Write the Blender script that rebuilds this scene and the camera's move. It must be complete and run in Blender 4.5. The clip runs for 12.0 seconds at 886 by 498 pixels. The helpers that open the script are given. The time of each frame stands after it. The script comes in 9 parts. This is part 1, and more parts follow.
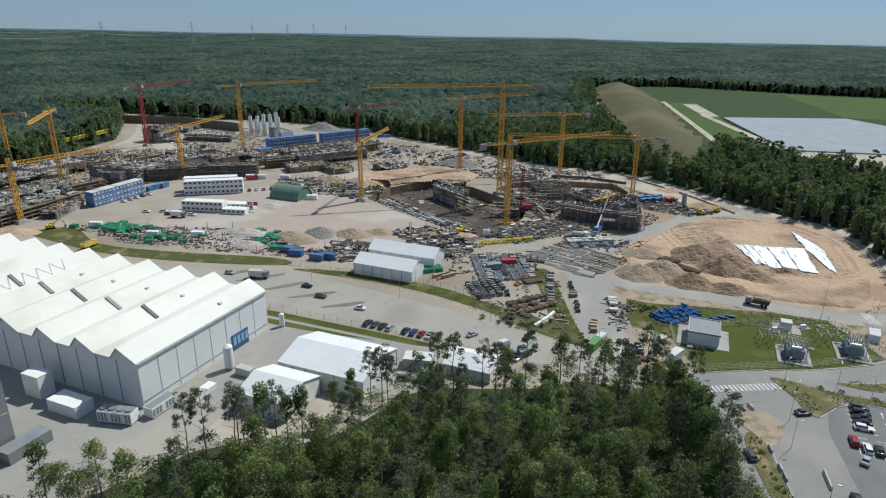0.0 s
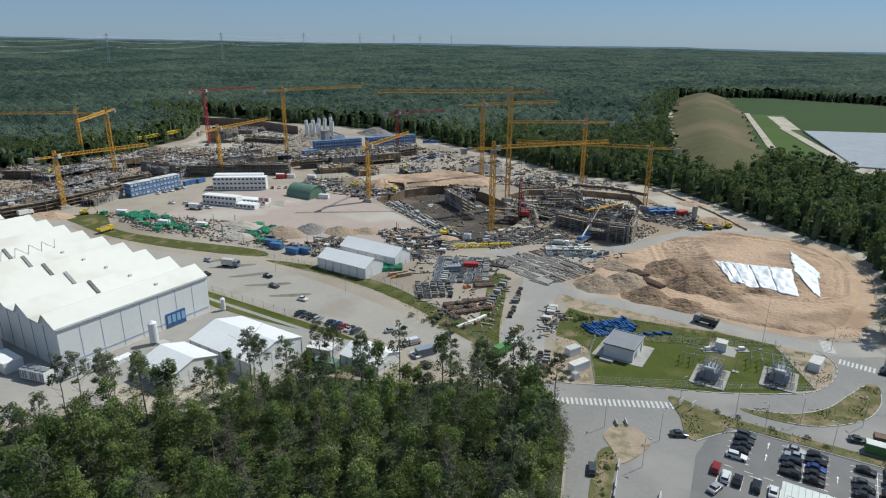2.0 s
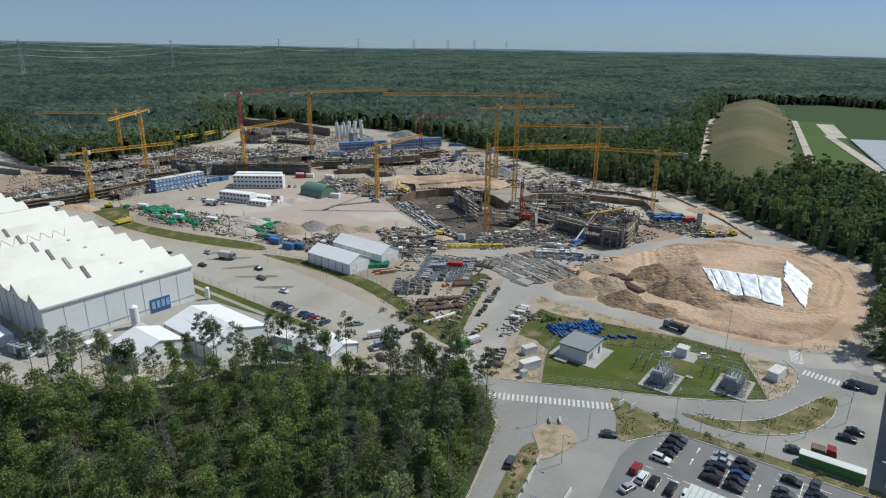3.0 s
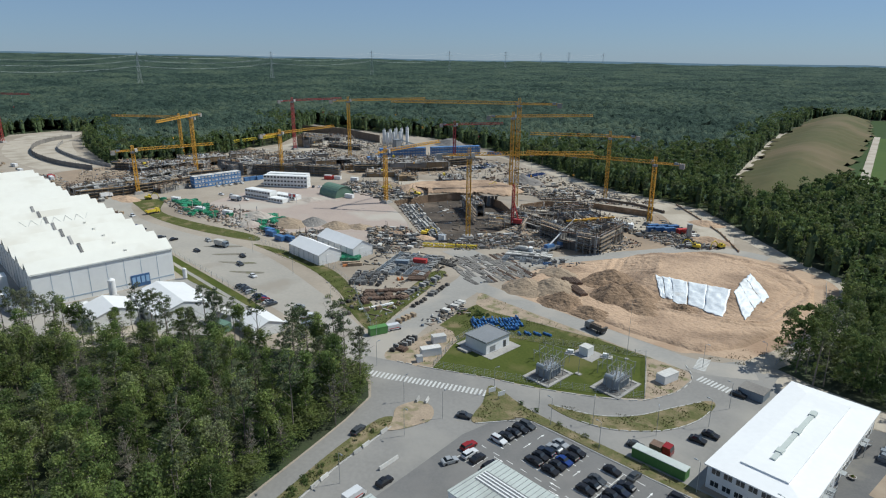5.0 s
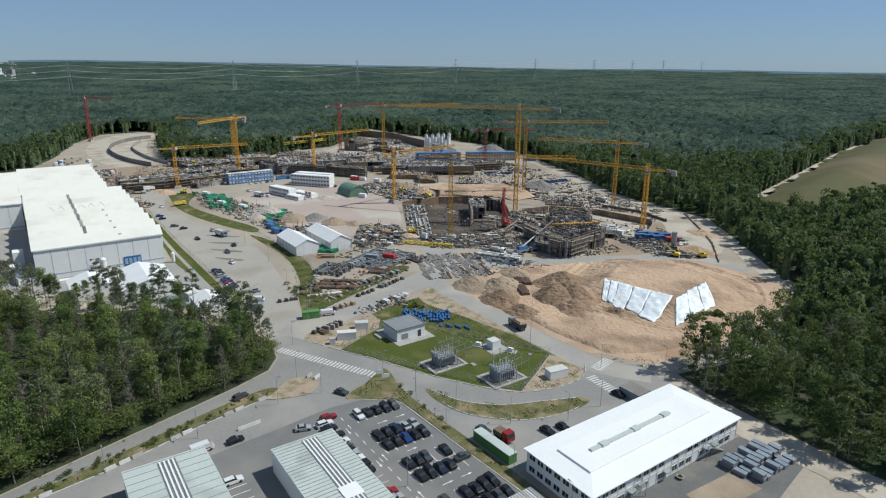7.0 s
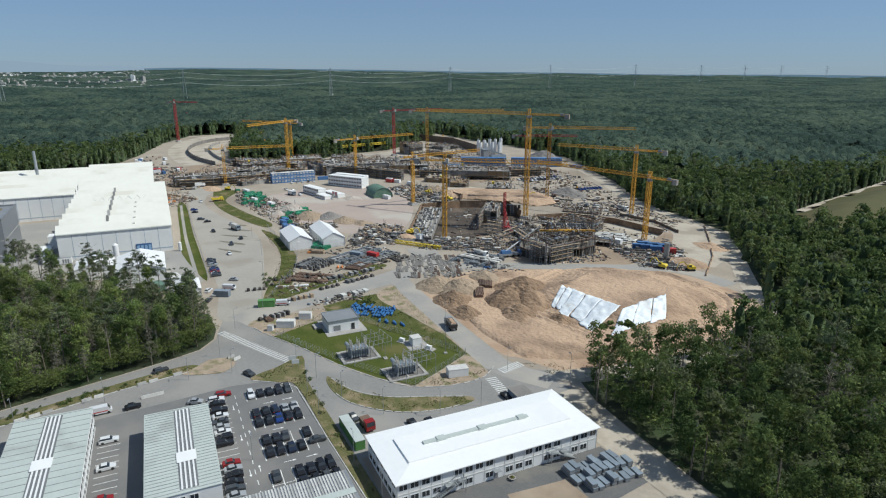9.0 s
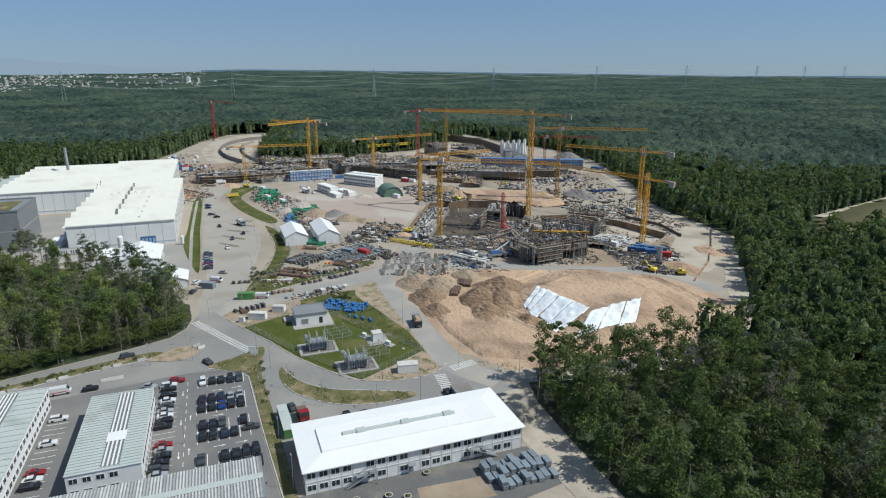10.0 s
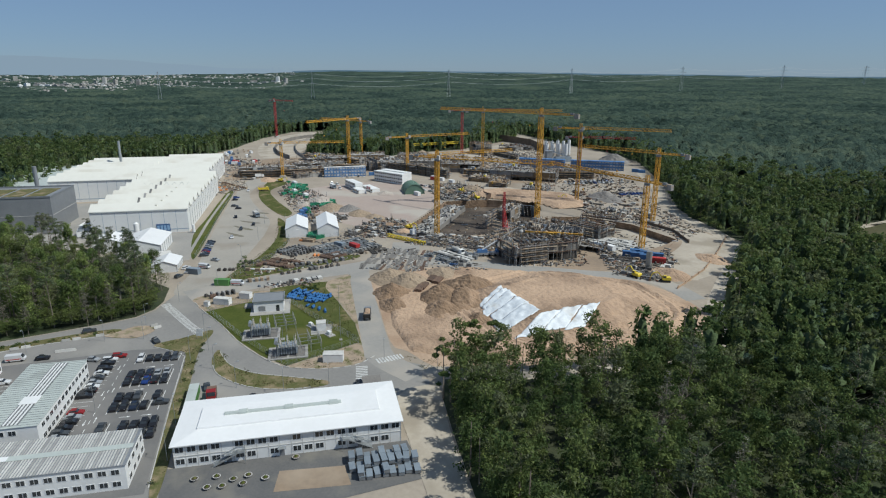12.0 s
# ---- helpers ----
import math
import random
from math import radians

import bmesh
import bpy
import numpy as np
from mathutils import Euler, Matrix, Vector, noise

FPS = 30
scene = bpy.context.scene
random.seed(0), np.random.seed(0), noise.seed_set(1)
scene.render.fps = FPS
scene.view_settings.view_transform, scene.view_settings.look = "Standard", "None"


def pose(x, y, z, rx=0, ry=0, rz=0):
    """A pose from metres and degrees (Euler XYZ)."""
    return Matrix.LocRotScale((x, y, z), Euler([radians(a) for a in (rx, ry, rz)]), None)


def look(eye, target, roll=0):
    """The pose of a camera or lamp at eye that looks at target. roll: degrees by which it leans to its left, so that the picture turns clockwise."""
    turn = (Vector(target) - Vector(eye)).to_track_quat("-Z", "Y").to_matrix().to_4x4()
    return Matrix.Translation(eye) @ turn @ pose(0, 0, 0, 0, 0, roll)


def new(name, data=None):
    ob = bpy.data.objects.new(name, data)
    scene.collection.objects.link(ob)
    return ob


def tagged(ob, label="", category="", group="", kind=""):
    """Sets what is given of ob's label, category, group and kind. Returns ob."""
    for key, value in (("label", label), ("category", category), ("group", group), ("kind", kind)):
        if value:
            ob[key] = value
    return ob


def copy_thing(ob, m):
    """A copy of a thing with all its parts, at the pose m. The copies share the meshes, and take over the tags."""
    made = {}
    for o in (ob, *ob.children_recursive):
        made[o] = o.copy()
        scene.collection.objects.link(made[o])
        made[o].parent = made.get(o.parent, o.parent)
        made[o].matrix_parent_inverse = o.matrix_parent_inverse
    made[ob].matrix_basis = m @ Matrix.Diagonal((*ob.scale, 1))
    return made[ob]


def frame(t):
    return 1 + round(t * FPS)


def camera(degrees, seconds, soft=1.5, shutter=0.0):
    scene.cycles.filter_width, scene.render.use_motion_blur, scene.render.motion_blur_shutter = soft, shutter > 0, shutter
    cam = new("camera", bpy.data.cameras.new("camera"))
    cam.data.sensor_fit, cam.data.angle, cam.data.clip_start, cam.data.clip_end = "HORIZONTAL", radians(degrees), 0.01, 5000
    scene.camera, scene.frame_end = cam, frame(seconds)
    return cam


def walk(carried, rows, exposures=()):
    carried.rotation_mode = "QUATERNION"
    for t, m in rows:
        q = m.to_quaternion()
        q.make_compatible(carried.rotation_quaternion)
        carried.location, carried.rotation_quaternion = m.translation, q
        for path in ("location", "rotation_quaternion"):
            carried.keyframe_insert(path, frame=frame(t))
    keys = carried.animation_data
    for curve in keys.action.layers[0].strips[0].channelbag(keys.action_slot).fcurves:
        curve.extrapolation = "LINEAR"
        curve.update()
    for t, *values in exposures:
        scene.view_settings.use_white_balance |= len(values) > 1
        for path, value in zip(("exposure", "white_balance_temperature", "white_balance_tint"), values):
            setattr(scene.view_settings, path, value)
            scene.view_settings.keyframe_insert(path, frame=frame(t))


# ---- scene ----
cam = camera(71.5, 12.0, soft=1.15)
METRES, EYE, TILT, LEAN, TURN = 328.2, 90.0, 0.0, 0.0, 22.6
ROWS = [
    (0.0, 0.0, 0.0, 0.0, 0.18, -19.37, -0.52),
    (0.5, 0.0414, -0.0019, 0.0002, 2.41, -19.25, -0.49),
    (1.0, 0.0865, -0.0025, -0.0014, 4.92, -19.01, -0.45),
    (1.5, 0.1288, -0.0016, -0.0025, 7.37, -18.82, -0.38),
    (2.0, 0.1738, -0.0005, -0.0036, 10.09, -18.62, -0.33),
    (2.5, 0.215, 0.001, -0.0049, 12.59, -18.41, -0.34),
    (3.0, 0.2602, 0.0032, -0.0061, 15.27, -18.18, -0.33),
    (5.0, 0.4318, 0.0183, -0.0099, 24.29, -17.17, -0.33),
    (5.5, 0.4722, 0.0262, -0.0107, 26.25, -16.97, -0.32),
    (6.0, 0.5151, 0.0378, -0.0119, 28.4, -16.78, -0.3),
    (6.5, 0.5537, 0.0505, -0.0128, 30.47, -16.63, -0.27),
    (7.0, 0.5945, 0.0671, -0.0139, 32.92, -16.47, -0.25),
    (9.0, 0.7418, 0.1541, -0.0141, 42.54, -15.96, -0.07),
    (9.5, 0.7735, 0.1802, -0.0151, 44.71, -15.88, -0.04),
    (10.0, 0.8061, 0.2102, -0.0166, 47.13, -15.83, -0.03),
    (10.5, 0.8344, 0.2395, -0.018, 49.44, -15.8, -0.02),
    (11.0, 0.8622, 0.2728, -0.0198, 51.96, -15.76, -0.05),
    (11.5, 0.8825, 0.2982, -0.0202, 53.82, -15.77, -0.08),
    (12.0, 0.8971, 0.3166, -0.0207, 55.12, -15.77, -0.07),
]
walk(cam, [(t, pose(0, 0, EYE, TILT, LEAN, TURN) @ pose(METRES * x, METRES * y, METRES * z, 90 + pitch, roll, yaw)) for t, x, y, z, yaw, pitch, roll in ROWS],
     exposures=[(0.0, 0.26, 6120, 4), (6.0, 0.28, 6120, 4), (11.4, 0.29, 6120, 4), (12.0, 0.13, 6120, 4)])

# ---- world and sun ----
SUN_AZ, SUN_EL = 62.0, 52.0      # degrees from +x towards +y, and above the ground
sky_world = bpy.data.worlds.new("sky")
scene.world = sky_world
sky_world.use_nodes = True
wn, wl = sky_world.node_tree.nodes, sky_world.node_tree.links
sky = wn.new("ShaderNodeTexSky")
sky.sky_type, sky.sun_disc = "NISHITA", False
sky.sun_elevation, sky.sun_rotation = radians(SUN_EL), radians(90 - SUN_AZ)
sky.air_density, sky.dust_density, sky.ozone_density, sky.altitude = 1.0, 0.15, 3.5, 300
tint = wn.new("ShaderNodeMix")
tint.data_type, tint.blend_type = "RGBA", "MULTIPLY"
tint.inputs["Factor"].default_value, tint.inputs["B"].default_value = 1.0, (0.47, 0.59, 0.83, 1)
wl.new(sky.outputs[0], tint.inputs["A"])
veil = wn.new("ShaderNodeMix")
veil.data_type = "RGBA"
veil.inputs["Factor"].default_value, veil.inputs["B"].default_value = 0.55, (2.55, 3.3, 4.3, 1)
wl.new(tint.outputs["Result"], veil.inputs["A"])
wl.new(veil.outputs["Result"], wn["Background"].inputs[0])
wn["Background"].inputs[1].default_value = 0.085
sun = new("sun", bpy.data.lights.new("sun", "SUN"))
sun.data.energy, sun.data.angle, sun.data.color = 3.8, radians(0.53), (1.0, 0.95, 0.87)
sa, se = radians(SUN_AZ), radians(SUN_EL)
SUN_DIR = Vector((math.cos(sa) * math.cos(se), math.sin(sa) * math.cos(se), math.sin(se)))
sun.matrix_world = look(SUN_DIR * 500, (0, 0, 0))
scene.view_settings.exposure = 0.0

# ---- materials ----
def mat(name, c1, c2, scale=0.5, rough=0.8, bump=0.2, fine=9.0, metal=0.0, rand=0.0, island=0.0, stain=None, stain_scale=0.05, spec=0.5, stain_low=0.5, dist=0.1, thin=0.0):
    """Two colours mixed by noise at two sizes, with relief, an optional stain colour and variation from piece to piece."""
    m = bpy.data.materials.new(name)
    m.use_nodes = True
    n, l = m.node_tree.nodes, m.node_tree.links
    b = n["Principled BSDF"]
    geo = n.new("ShaderNodeNewGeometry")

    def noise_at(s, detail):
        t = n.new("ShaderNodeTexNoise")
        t.inputs["Scale"].default_value, t.inputs["Detail"].default_value = s, detail
        l.new(geo.outputs["Position"], t.inputs["Vector"])
        return t.outputs["Fac"]

    def mix(fac, a, c, kind="MIX"):
        x = n.new("ShaderNodeMix")
        x.data_type, x.blend_type = "RGBA", kind
        for sock, val in ((x.inputs["Factor"], fac), (x.inputs["A"], a), (x.inputs["B"], c)):
            if isinstance(val, (int, float)):
                sock.default_value = val
            elif isinstance(val, tuple):
                sock.default_value = (*val, 1)
            else:
                l.new(val, sock)
        return x.outputs["Result"]

    def spread(val, low, high):
        r = n.new("ShaderNodeMapRange")
        r.inputs["From Min"].default_value, r.inputs["From Max"].default_value = low, high
        l.new(val, r.inputs["Value"])
        return r.outputs["Result"]

    big, small = noise_at(scale, 3), noise_at(scale * fine, 4)
    half = n.new("ShaderNodeMath")
    half.operation, half.inputs[1].default_value = "ADD", 0.0
    l.new(mix(0.45, big, small), half.inputs[0])
    col = mix(spread(half.outputs[0], 0.36, 0.64), c1, c2)
    if stain:
        col = mix(spread(noise_at(stain_scale, 5), stain_low, stain_low + 0.14), col, stain)
    if rand or island:
        h = n.new("ShaderNodeHueSaturation")
        src = n.new("ShaderNodeObjectInfo").outputs["Random"] if rand else geo.outputs["Random Per Island"]
        r = n.new("ShaderNodeMapRange")
        w = rand or island
        r.inputs["To Min"].default_value, r.inputs["To Max"].default_value = 1 - w, 1 + w
        l.new(src, r.inputs["Value"])
        l.new(r.outputs["Result"], h.inputs["Value"])
        l.new(col, h.inputs["Color"])
        col = h.outputs["Color"]
    l.new(col, b.inputs["Base Color"])
    b.inputs["Roughness"].default_value, b.inputs["Metallic"].default_value = rough, metal
    b.inputs["Specular IOR Level"].default_value = spec
    if bump:
        bp = n.new("ShaderNodeBump")
        bp.inputs["Strength"].default_value, bp.inputs["Distance"].default_value = bump, dist
        l.new(small, bp.inputs["Height"])
        l.new(bp.outputs["Normal"], b.inputs["Normal"])
    if thin:
        tr, mx = n.new("ShaderNodeBsdfTranslucent"), n.new("ShaderNodeMixShader")
        mx.inputs[0].default_value = thin
        l.new(col, tr.inputs["Color"])
        l.new(b.outputs[0], mx.inputs[1])
        l.new(tr.outputs[0], mx.inputs[2])
        l.new(mx.outputs[0], n["Material Output"].inputs["Surface"])
    return m


def glow(name, colour, strength):
    m = bpy.data.materials.new(name)
    m.use_nodes = True
    n, l = m.node_tree.nodes, m.node_tree.links
    e = n.new("ShaderNodeEmission")
    e.inputs[0].default_value, e.inputs[1].default_value = (*colour, 1), strength
    l.new(e.outputs[0], n["Material Output"].inputs[0])
    return m


FOREST_FLOOR = mat("forest_floor", (0.022, 0.032, 0.012), (0.05, 0.055, 0.025), 0.12, 0.95, 0.5, stain=(0.03, 0.05, 0.015))


def canopy_material(name, greens, crown, relief):
    """A closed canopy: crowns as rounded cells of several greens, with finer leaf relief."""
    m = bpy.data.materials.new(name)
    m.use_nodes = True
    n, l = m.node_tree.nodes, m.node_tree.links
    b = n["Principled BSDF"]
    geo = n.new("ShaderNodeNewGeometry")
    cell, wide, fine = n.new("ShaderNodeTexVoronoi"), n.new("ShaderNodeTexNoise"), n.new("ShaderNodeTexNoise")
    cell.inputs["Scale"].default_value = 1 / crown
    wide.inputs["Scale"].default_value, wide.inputs["Detail"].default_value = 0.0055, 5
    fine.inputs["Scale"].default_value, fine.inputs["Detail"].default_value = 0.55, 3
    for t in (cell, wide, fine):
        l.new(geo.outputs["Position"], t.inputs["Vector"])
    tone, spread = n.new("ShaderNodeMath"), n.new("ShaderNodeSeparateColor")
    l.new(cell.outputs["Color"], spread.inputs[0])
    tone.operation, tone.inputs[1].default_value = "MULTIPLY_ADD", 0.45
    lower = n.new("ShaderNodeMath")
    lower.operation, lower.inputs[1].default_value = "SUBTRACT", 0.22
    l.new(spread.outputs[0], tone.inputs[0])
    patch = n.new("ShaderNodeMath")
    patch.operation, patch.inputs[1].default_value, patch.inputs[2].default_value = "MULTIPLY_ADD", 1.7, -0.35
    l.new(wide.outputs["Fac"], patch.inputs[0])
    l.new(patch.outputs[0], tone.inputs[2])
    l.new(tone.outputs[0], lower.inputs[0])
    ramp = n.new("ShaderNodeValToRGB")
    for k, c in enumerate(greens):
        at = 0.22 + 0.56 * k / (len(greens) - 1)
        e = ramp.color_ramp.elements[k] if k < 2 else ramp.color_ramp.elements.new(at)
        e.position, e.color = at, (*c, 1)
    l.new(lower.outputs[0], ramp.inputs[0])
    l.new(ramp.outputs[0], b.inputs["Base Color"])
    b.inputs["Roughness"].default_value, b.inputs["Specular IOR Level"].default_value = 0.95, 0.05
    shape = n.new("ShaderNodeMath")
    shape.operation, shape.inputs[1].default_value = "MULTIPLY_ADD", -1.0
    l.new(cell.outputs["Distance"], shape.inputs[0])
    l.new(fine.outputs["Fac"], shape.inputs[2])
    bp = n.new("ShaderNodeBump")
    bp.inputs["Strength"].default_value, bp.inputs["Distance"].default_value = 1.0, relief
    l.new(shape.outputs[0], bp.inputs["Height"])
    l.new(bp.outputs["Normal"], b.inputs["Normal"])
    return m


# blue raised in these greens: haze of distance put into the base colour
CANOPY_HAZED = canopy_material("canopy", ((0.026, 0.044, 0.036), (0.038, 0.061, 0.049), (0.053, 0.079, 0.060), (0.074, 0.100, 0.069)), 8.5, 2.6)
GRAVEL = mat("pale_gravel", (0.365, 0.316, 0.256), (0.285, 0.246, 0.20), 0.05, 0.95, 0.3, 14, stain=(0.25, 0.21, 0.165), stain_scale=0.018, spec=0.2)
MUD = mat("trodden_brown_earth", (0.30, 0.225, 0.155), (0.21, 0.16, 0.115), 0.06, 0.95, 0.4, 11, stain=(0.36, 0.29, 0.215), stain_scale=0.03)
MUD_DARK = mat("trodden_grey_earth", (0.20, 0.18, 0.145), (0.145, 0.13, 0.105), 0.3, 0.95, 0.3, 8, stain=(0.13, 0.125, 0.07), stain_scale=0.3)
DUSTY = mat("dusty_car_park", (0.3348, 0.3069, 0.2651), (0.2837, 0.2651, 0.2325), 0.06, 0.95, 0.2, 12, stain=(0.27, 0.24, 0.20), stain_scale=0.05, stain_low=0.54)
PINK = mat("pinkish_gravel", (0.378, 0.306, 0.261), (0.324, 0.261, 0.225), 0.06, 0.95, 0.3, 12, stain=(0.40, 0.36, 0.31), stain_scale=0.03)
SAND = mat("orange_sand", (0.44, 0.317, 0.22), (0.34, 0.243, 0.165), 0.07, 0.95, 0.5, 10, stain=(0.30, 0.20, 0.13), stain_scale=0.05, dist=0.4)
SAND_PILE = mat("dug_sand", (0.47, 0.33, 0.222), (0.365, 0.253, 0.169), 0.06, 0.95, 0.75, 13, stain=(0.26, 0.178, 0.118), stain_scale=0.05, stain_low=0.49, dist=0.8)
BARE = mat("bare_trodden_soil", (0.37, 0.29, 0.21), (0.25, 0.195, 0.14), 0.3, 0.95, 0.4, 9, stain=(0.15, 0.145, 0.065), stain_scale=0.22, stain_low=0.50)
BEIGE_PILE = mat("beige_sand", (0.33, 0.255, 0.178), (0.24, 0.182, 0.126), 0.2, 0.95, 0.8, 5, dist=0.5)
GREY_PILE = mat("grey_chippings", (0.16, 0.15, 0.14), (0.24, 0.22, 0.20), 0.3, 0.95, 0.5, 8, dist=0.2)
SAND_TRACK = mat("sandy_track", (0.43, 0.38, 0.31), (0.355, 0.31, 0.25), 0.08, 0.95, 0.3, 10, stain=(0.29, 0.25, 0.195), stain_scale=0.06)
ASPHALT = mat("worn_asphalt", (0.235, 0.225, 0.21), (0.19, 0.183, 0.172), 0.05, 0.9, 0.1, 20, stain=(0.28, 0.265, 0.24), stain_scale=0.03)
ASPHALT_DARK = mat("parking_asphalt", (0.165, 0.16, 0.155), (0.135, 0.132, 0.128), 0.08, 0.9, 0.1, 20, stain=(0.19, 0.18, 0.17), stain_scale=0.05)
ASPHALT_BLACK = mat("dark_paving", (0.10, 0.10, 0.10), (0.135, 0.13, 0.125), 0.15, 0.9, 0.1, 12, stain=(0.17, 0.16, 0.14), stain_scale=0.12)
ROAD_GREY = mat("site_road", (0.30, 0.285, 0.26), (0.25, 0.24, 0.22), 0.06, 0.93, 0.15, 14, stain=(0.34, 0.31, 0.27), stain_scale=0.04)
GRASS = mat("mown_grass", (0.084, 0.098, 0.024), (0.055, 0.073, 0.017), 0.12, 0.95, 0.6, 10, stain=(0.115, 0.112, 0.042), stain_scale=0.07, stain_low=0.52, spec=0.08)
VERGE = mat("dry_verge_grass", (0.165, 0.14, 0.075), (0.085, 0.098, 0.035), 0.28, 0.95, 0.7, 6, stain=(0.25, 0.20, 0.125), stain_scale=0.2, stain_low=0.52, spec=0.08, dist=0.3)
ROUGH_GRASS = mat("rough_olive_grass", (0.098, 0.104, 0.036), (0.062, 0.076, 0.022), 0.35, 0.95, 0.9, 5, stain=(0.19, 0.155, 0.085), stain_scale=0.14, stain_low=0.52, spec=0.08, dist=0.3)
FIELD_BROWN = mat("mown_hill", (0.115, 0.102, 0.055), (0.088, 0.090, 0.045), 0.012, 0.95, 0.3, 12, stain=(0.15, 0.122, 0.075), stain_scale=0.01, spec=0.08)
FIELD_GREEN = mat("field_green", (0.062, 0.098, 0.030), (0.075, 0.112, 0.034), 0.01, 0.95, 0.3, 12, spec=0.08)
FIELD_DARK = mat("field_dark", (0.042, 0.068, 0.026), (0.050, 0.076, 0.030), 0.01, 0.95, 0.3, 12, spec=0.08)
PAINT_WHITE = mat("road_paint", (0.76, 0.76, 0.74), (0.62, 0.62, 0.60), 0.6, 0.8, 0.0)
PAINT_WORN = mat("worn_road_paint", (0.60, 0.60, 0.58), (0.40, 0.40, 0.385), 0.9, 0.85, 0.0, 6)
CONCRETE = mat("concrete", (0.36, 0.345, 0.32), (0.27, 0.26, 0.245), 0.15, 0.9, 0.25, 9, rand=0.12, stain=(0.22, 0.205, 0.19), stain_scale=0.2)
# darker tone of the concrete, for cells, slabs and wall panels
CONCRETE_DARK = mat("dark_concrete", (0.15, 0.14, 0.13), (0.22, 0.205, 0.185), 0.2, 0.9, 0.25, 9, rand=0.2)
KERB = mat("kerb_stone", (0.48, 0.47, 0.44), (0.38, 0.37, 0.35), 0.5, 0.9, 0.2, rand=0.06)
WHITE_ROOF = mat("white_roof_sheet", (0.655, 0.645, 0.585), (0.615, 0.60, 0.54), 0.05, 0.6, 0.03, 6, stain=(0.56, 0.535, 0.465), stain_scale=0.05, stain_low=0.54)
OFFICE_ROOF = mat("white_membrane_roof", (0.745, 0.745, 0.74), (0.70, 0.70, 0.695), 0.1, 0.5, 0.03, 8, stain=(0.70, 0.70, 0.69), stain_scale=0.12, stain_low=0.58)
WALL_PANEL = mat("pale_wall_panel", (0.74, 0.74, 0.72), (0.69, 0.69, 0.675), 0.1, 0.55, 0.03, 6, rand=0.03)
WALL_WHITE = mat("white_wall", (0.72, 0.72, 0.71), (0.66, 0.66, 0.65), 0.2, 0.6, 0.03, 8, rand=0.02)
STEEL_GREY = mat("grey_steel", (0.22, 0.23, 0.24), (0.30, 0.31, 0.32), 0.3, 0.5, 0.05, 9, metal=0.4, rand=0.15)
GALV = mat("galvanised_steel", (0.42, 0.44, 0.45), (0.33, 0.35, 0.36), 0.4, 0.45, 0.05, 9, metal=0.6, rand=0.1)
FACADE_GREY = mat("dark_facade", (0.215, 0.222, 0.228), (0.18, 0.187, 0.195), 0.2, 0.5, 0.05, 8, rand=0.05)
GLASS = mat("dark_window_glass", (0.02, 0.025, 0.03), (0.035, 0.04, 0.045), 0.3, 0.08, 0.0, spec=0.8)
TENT = mat("white_tent_fabric", (0.70, 0.70, 0.695), (0.65, 0.65, 0.645), 0.15, 0.55, 0.05, 5)
TENT_WALL = mat("grey_tent_wall", (0.42, 0.43, 0.44), (0.36, 0.37, 0.38), 0.2, 0.6, 0.05, 6)
FILM = mat("field_film", (0.40, 0.425, 0.45), (0.34, 0.365, 0.39), 0.05, 0.95, 0.05, 6, spec=0.05)
TARP = mat("white_tarpaulin", (0.74, 0.77, 0.79), (0.62, 0.655, 0.68), 0.25, 0.45, 0.5, 5, stain=(0.52, 0.50, 0.46), stain_scale=0.12, stain_low=0.58, dist=0.2)
BLUE = mat("blue_painted_steel", (0.055, 0.135, 0.29), (0.045, 0.11, 0.24), 0.4, 0.5, 0.05, 9, rand=0.2)
CABIN_BLUE = mat("cabin_blue", (0.075, 0.19, 0.40), (0.065, 0.16, 0.34), 0.4, 0.55, 0.05, 9, rand=0.25)
JOINT = mat("grey_blue_joint", (0.30, 0.37, 0.45), (0.34, 0.41, 0.48), 0.3, 0.6, 0.02)
BLUE_PALE = mat("pale_blue_strip", (0.22, 0.36, 0.56), (0.26, 0.40, 0.58), 0.3, 0.5, 0.02)
BLUE_PIPE = mat("blue_plastic_pipe", (0.03, 0.105, 0.27), (0.04, 0.14, 0.33), 0.5, 0.4, 0.02, rand=0.15)
RED = mat("red_paint", (0.42, 0.035, 0.03), (0.36, 0.03, 0.025), 0.5, 0.5, 0.05, rand=0.12)
CRANE_RED = mat("crane_red", (0.36, 0.035, 0.04), (0.30, 0.03, 0.035), 0.5, 0.55, 0.05)
YELLOW = mat("crane_yellow", (0.62, 0.33, 0.035), (0.54, 0.28, 0.03), 0.4, 0.55, 0.05, rand=0.08)
YELLOW_BRIGHT = mat("ballast_yellow", (0.66, 0.50, 0.04), (0.56, 0.42, 0.04), 0.4, 0.6, 0.05, rand=0.08)
GREEN = mat("green_painted_steel", (0.03, 0.20, 0.10), (0.035, 0.25, 0.13), 0.4, 0.55, 0.05, rand=0.25)
GREEN_ARCH = mat("green_tarpaulin_arch", (0.12, 0.20, 0.145), (0.10, 0.17, 0.125), 0.3, 0.6, 0.1)
GREEN_BOX = mat("green_container_paint", (0.09, 0.22, 0.06), (0.075, 0.19, 0.05), 0.4, 0.55, 0.05, rand=0.1)
ORANGE = mat("orange_plastic", (0.62, 0.22, 0.06), (0.52, 0.19, 0.06), 0.5, 0.6, 0.05, rand=0.3)
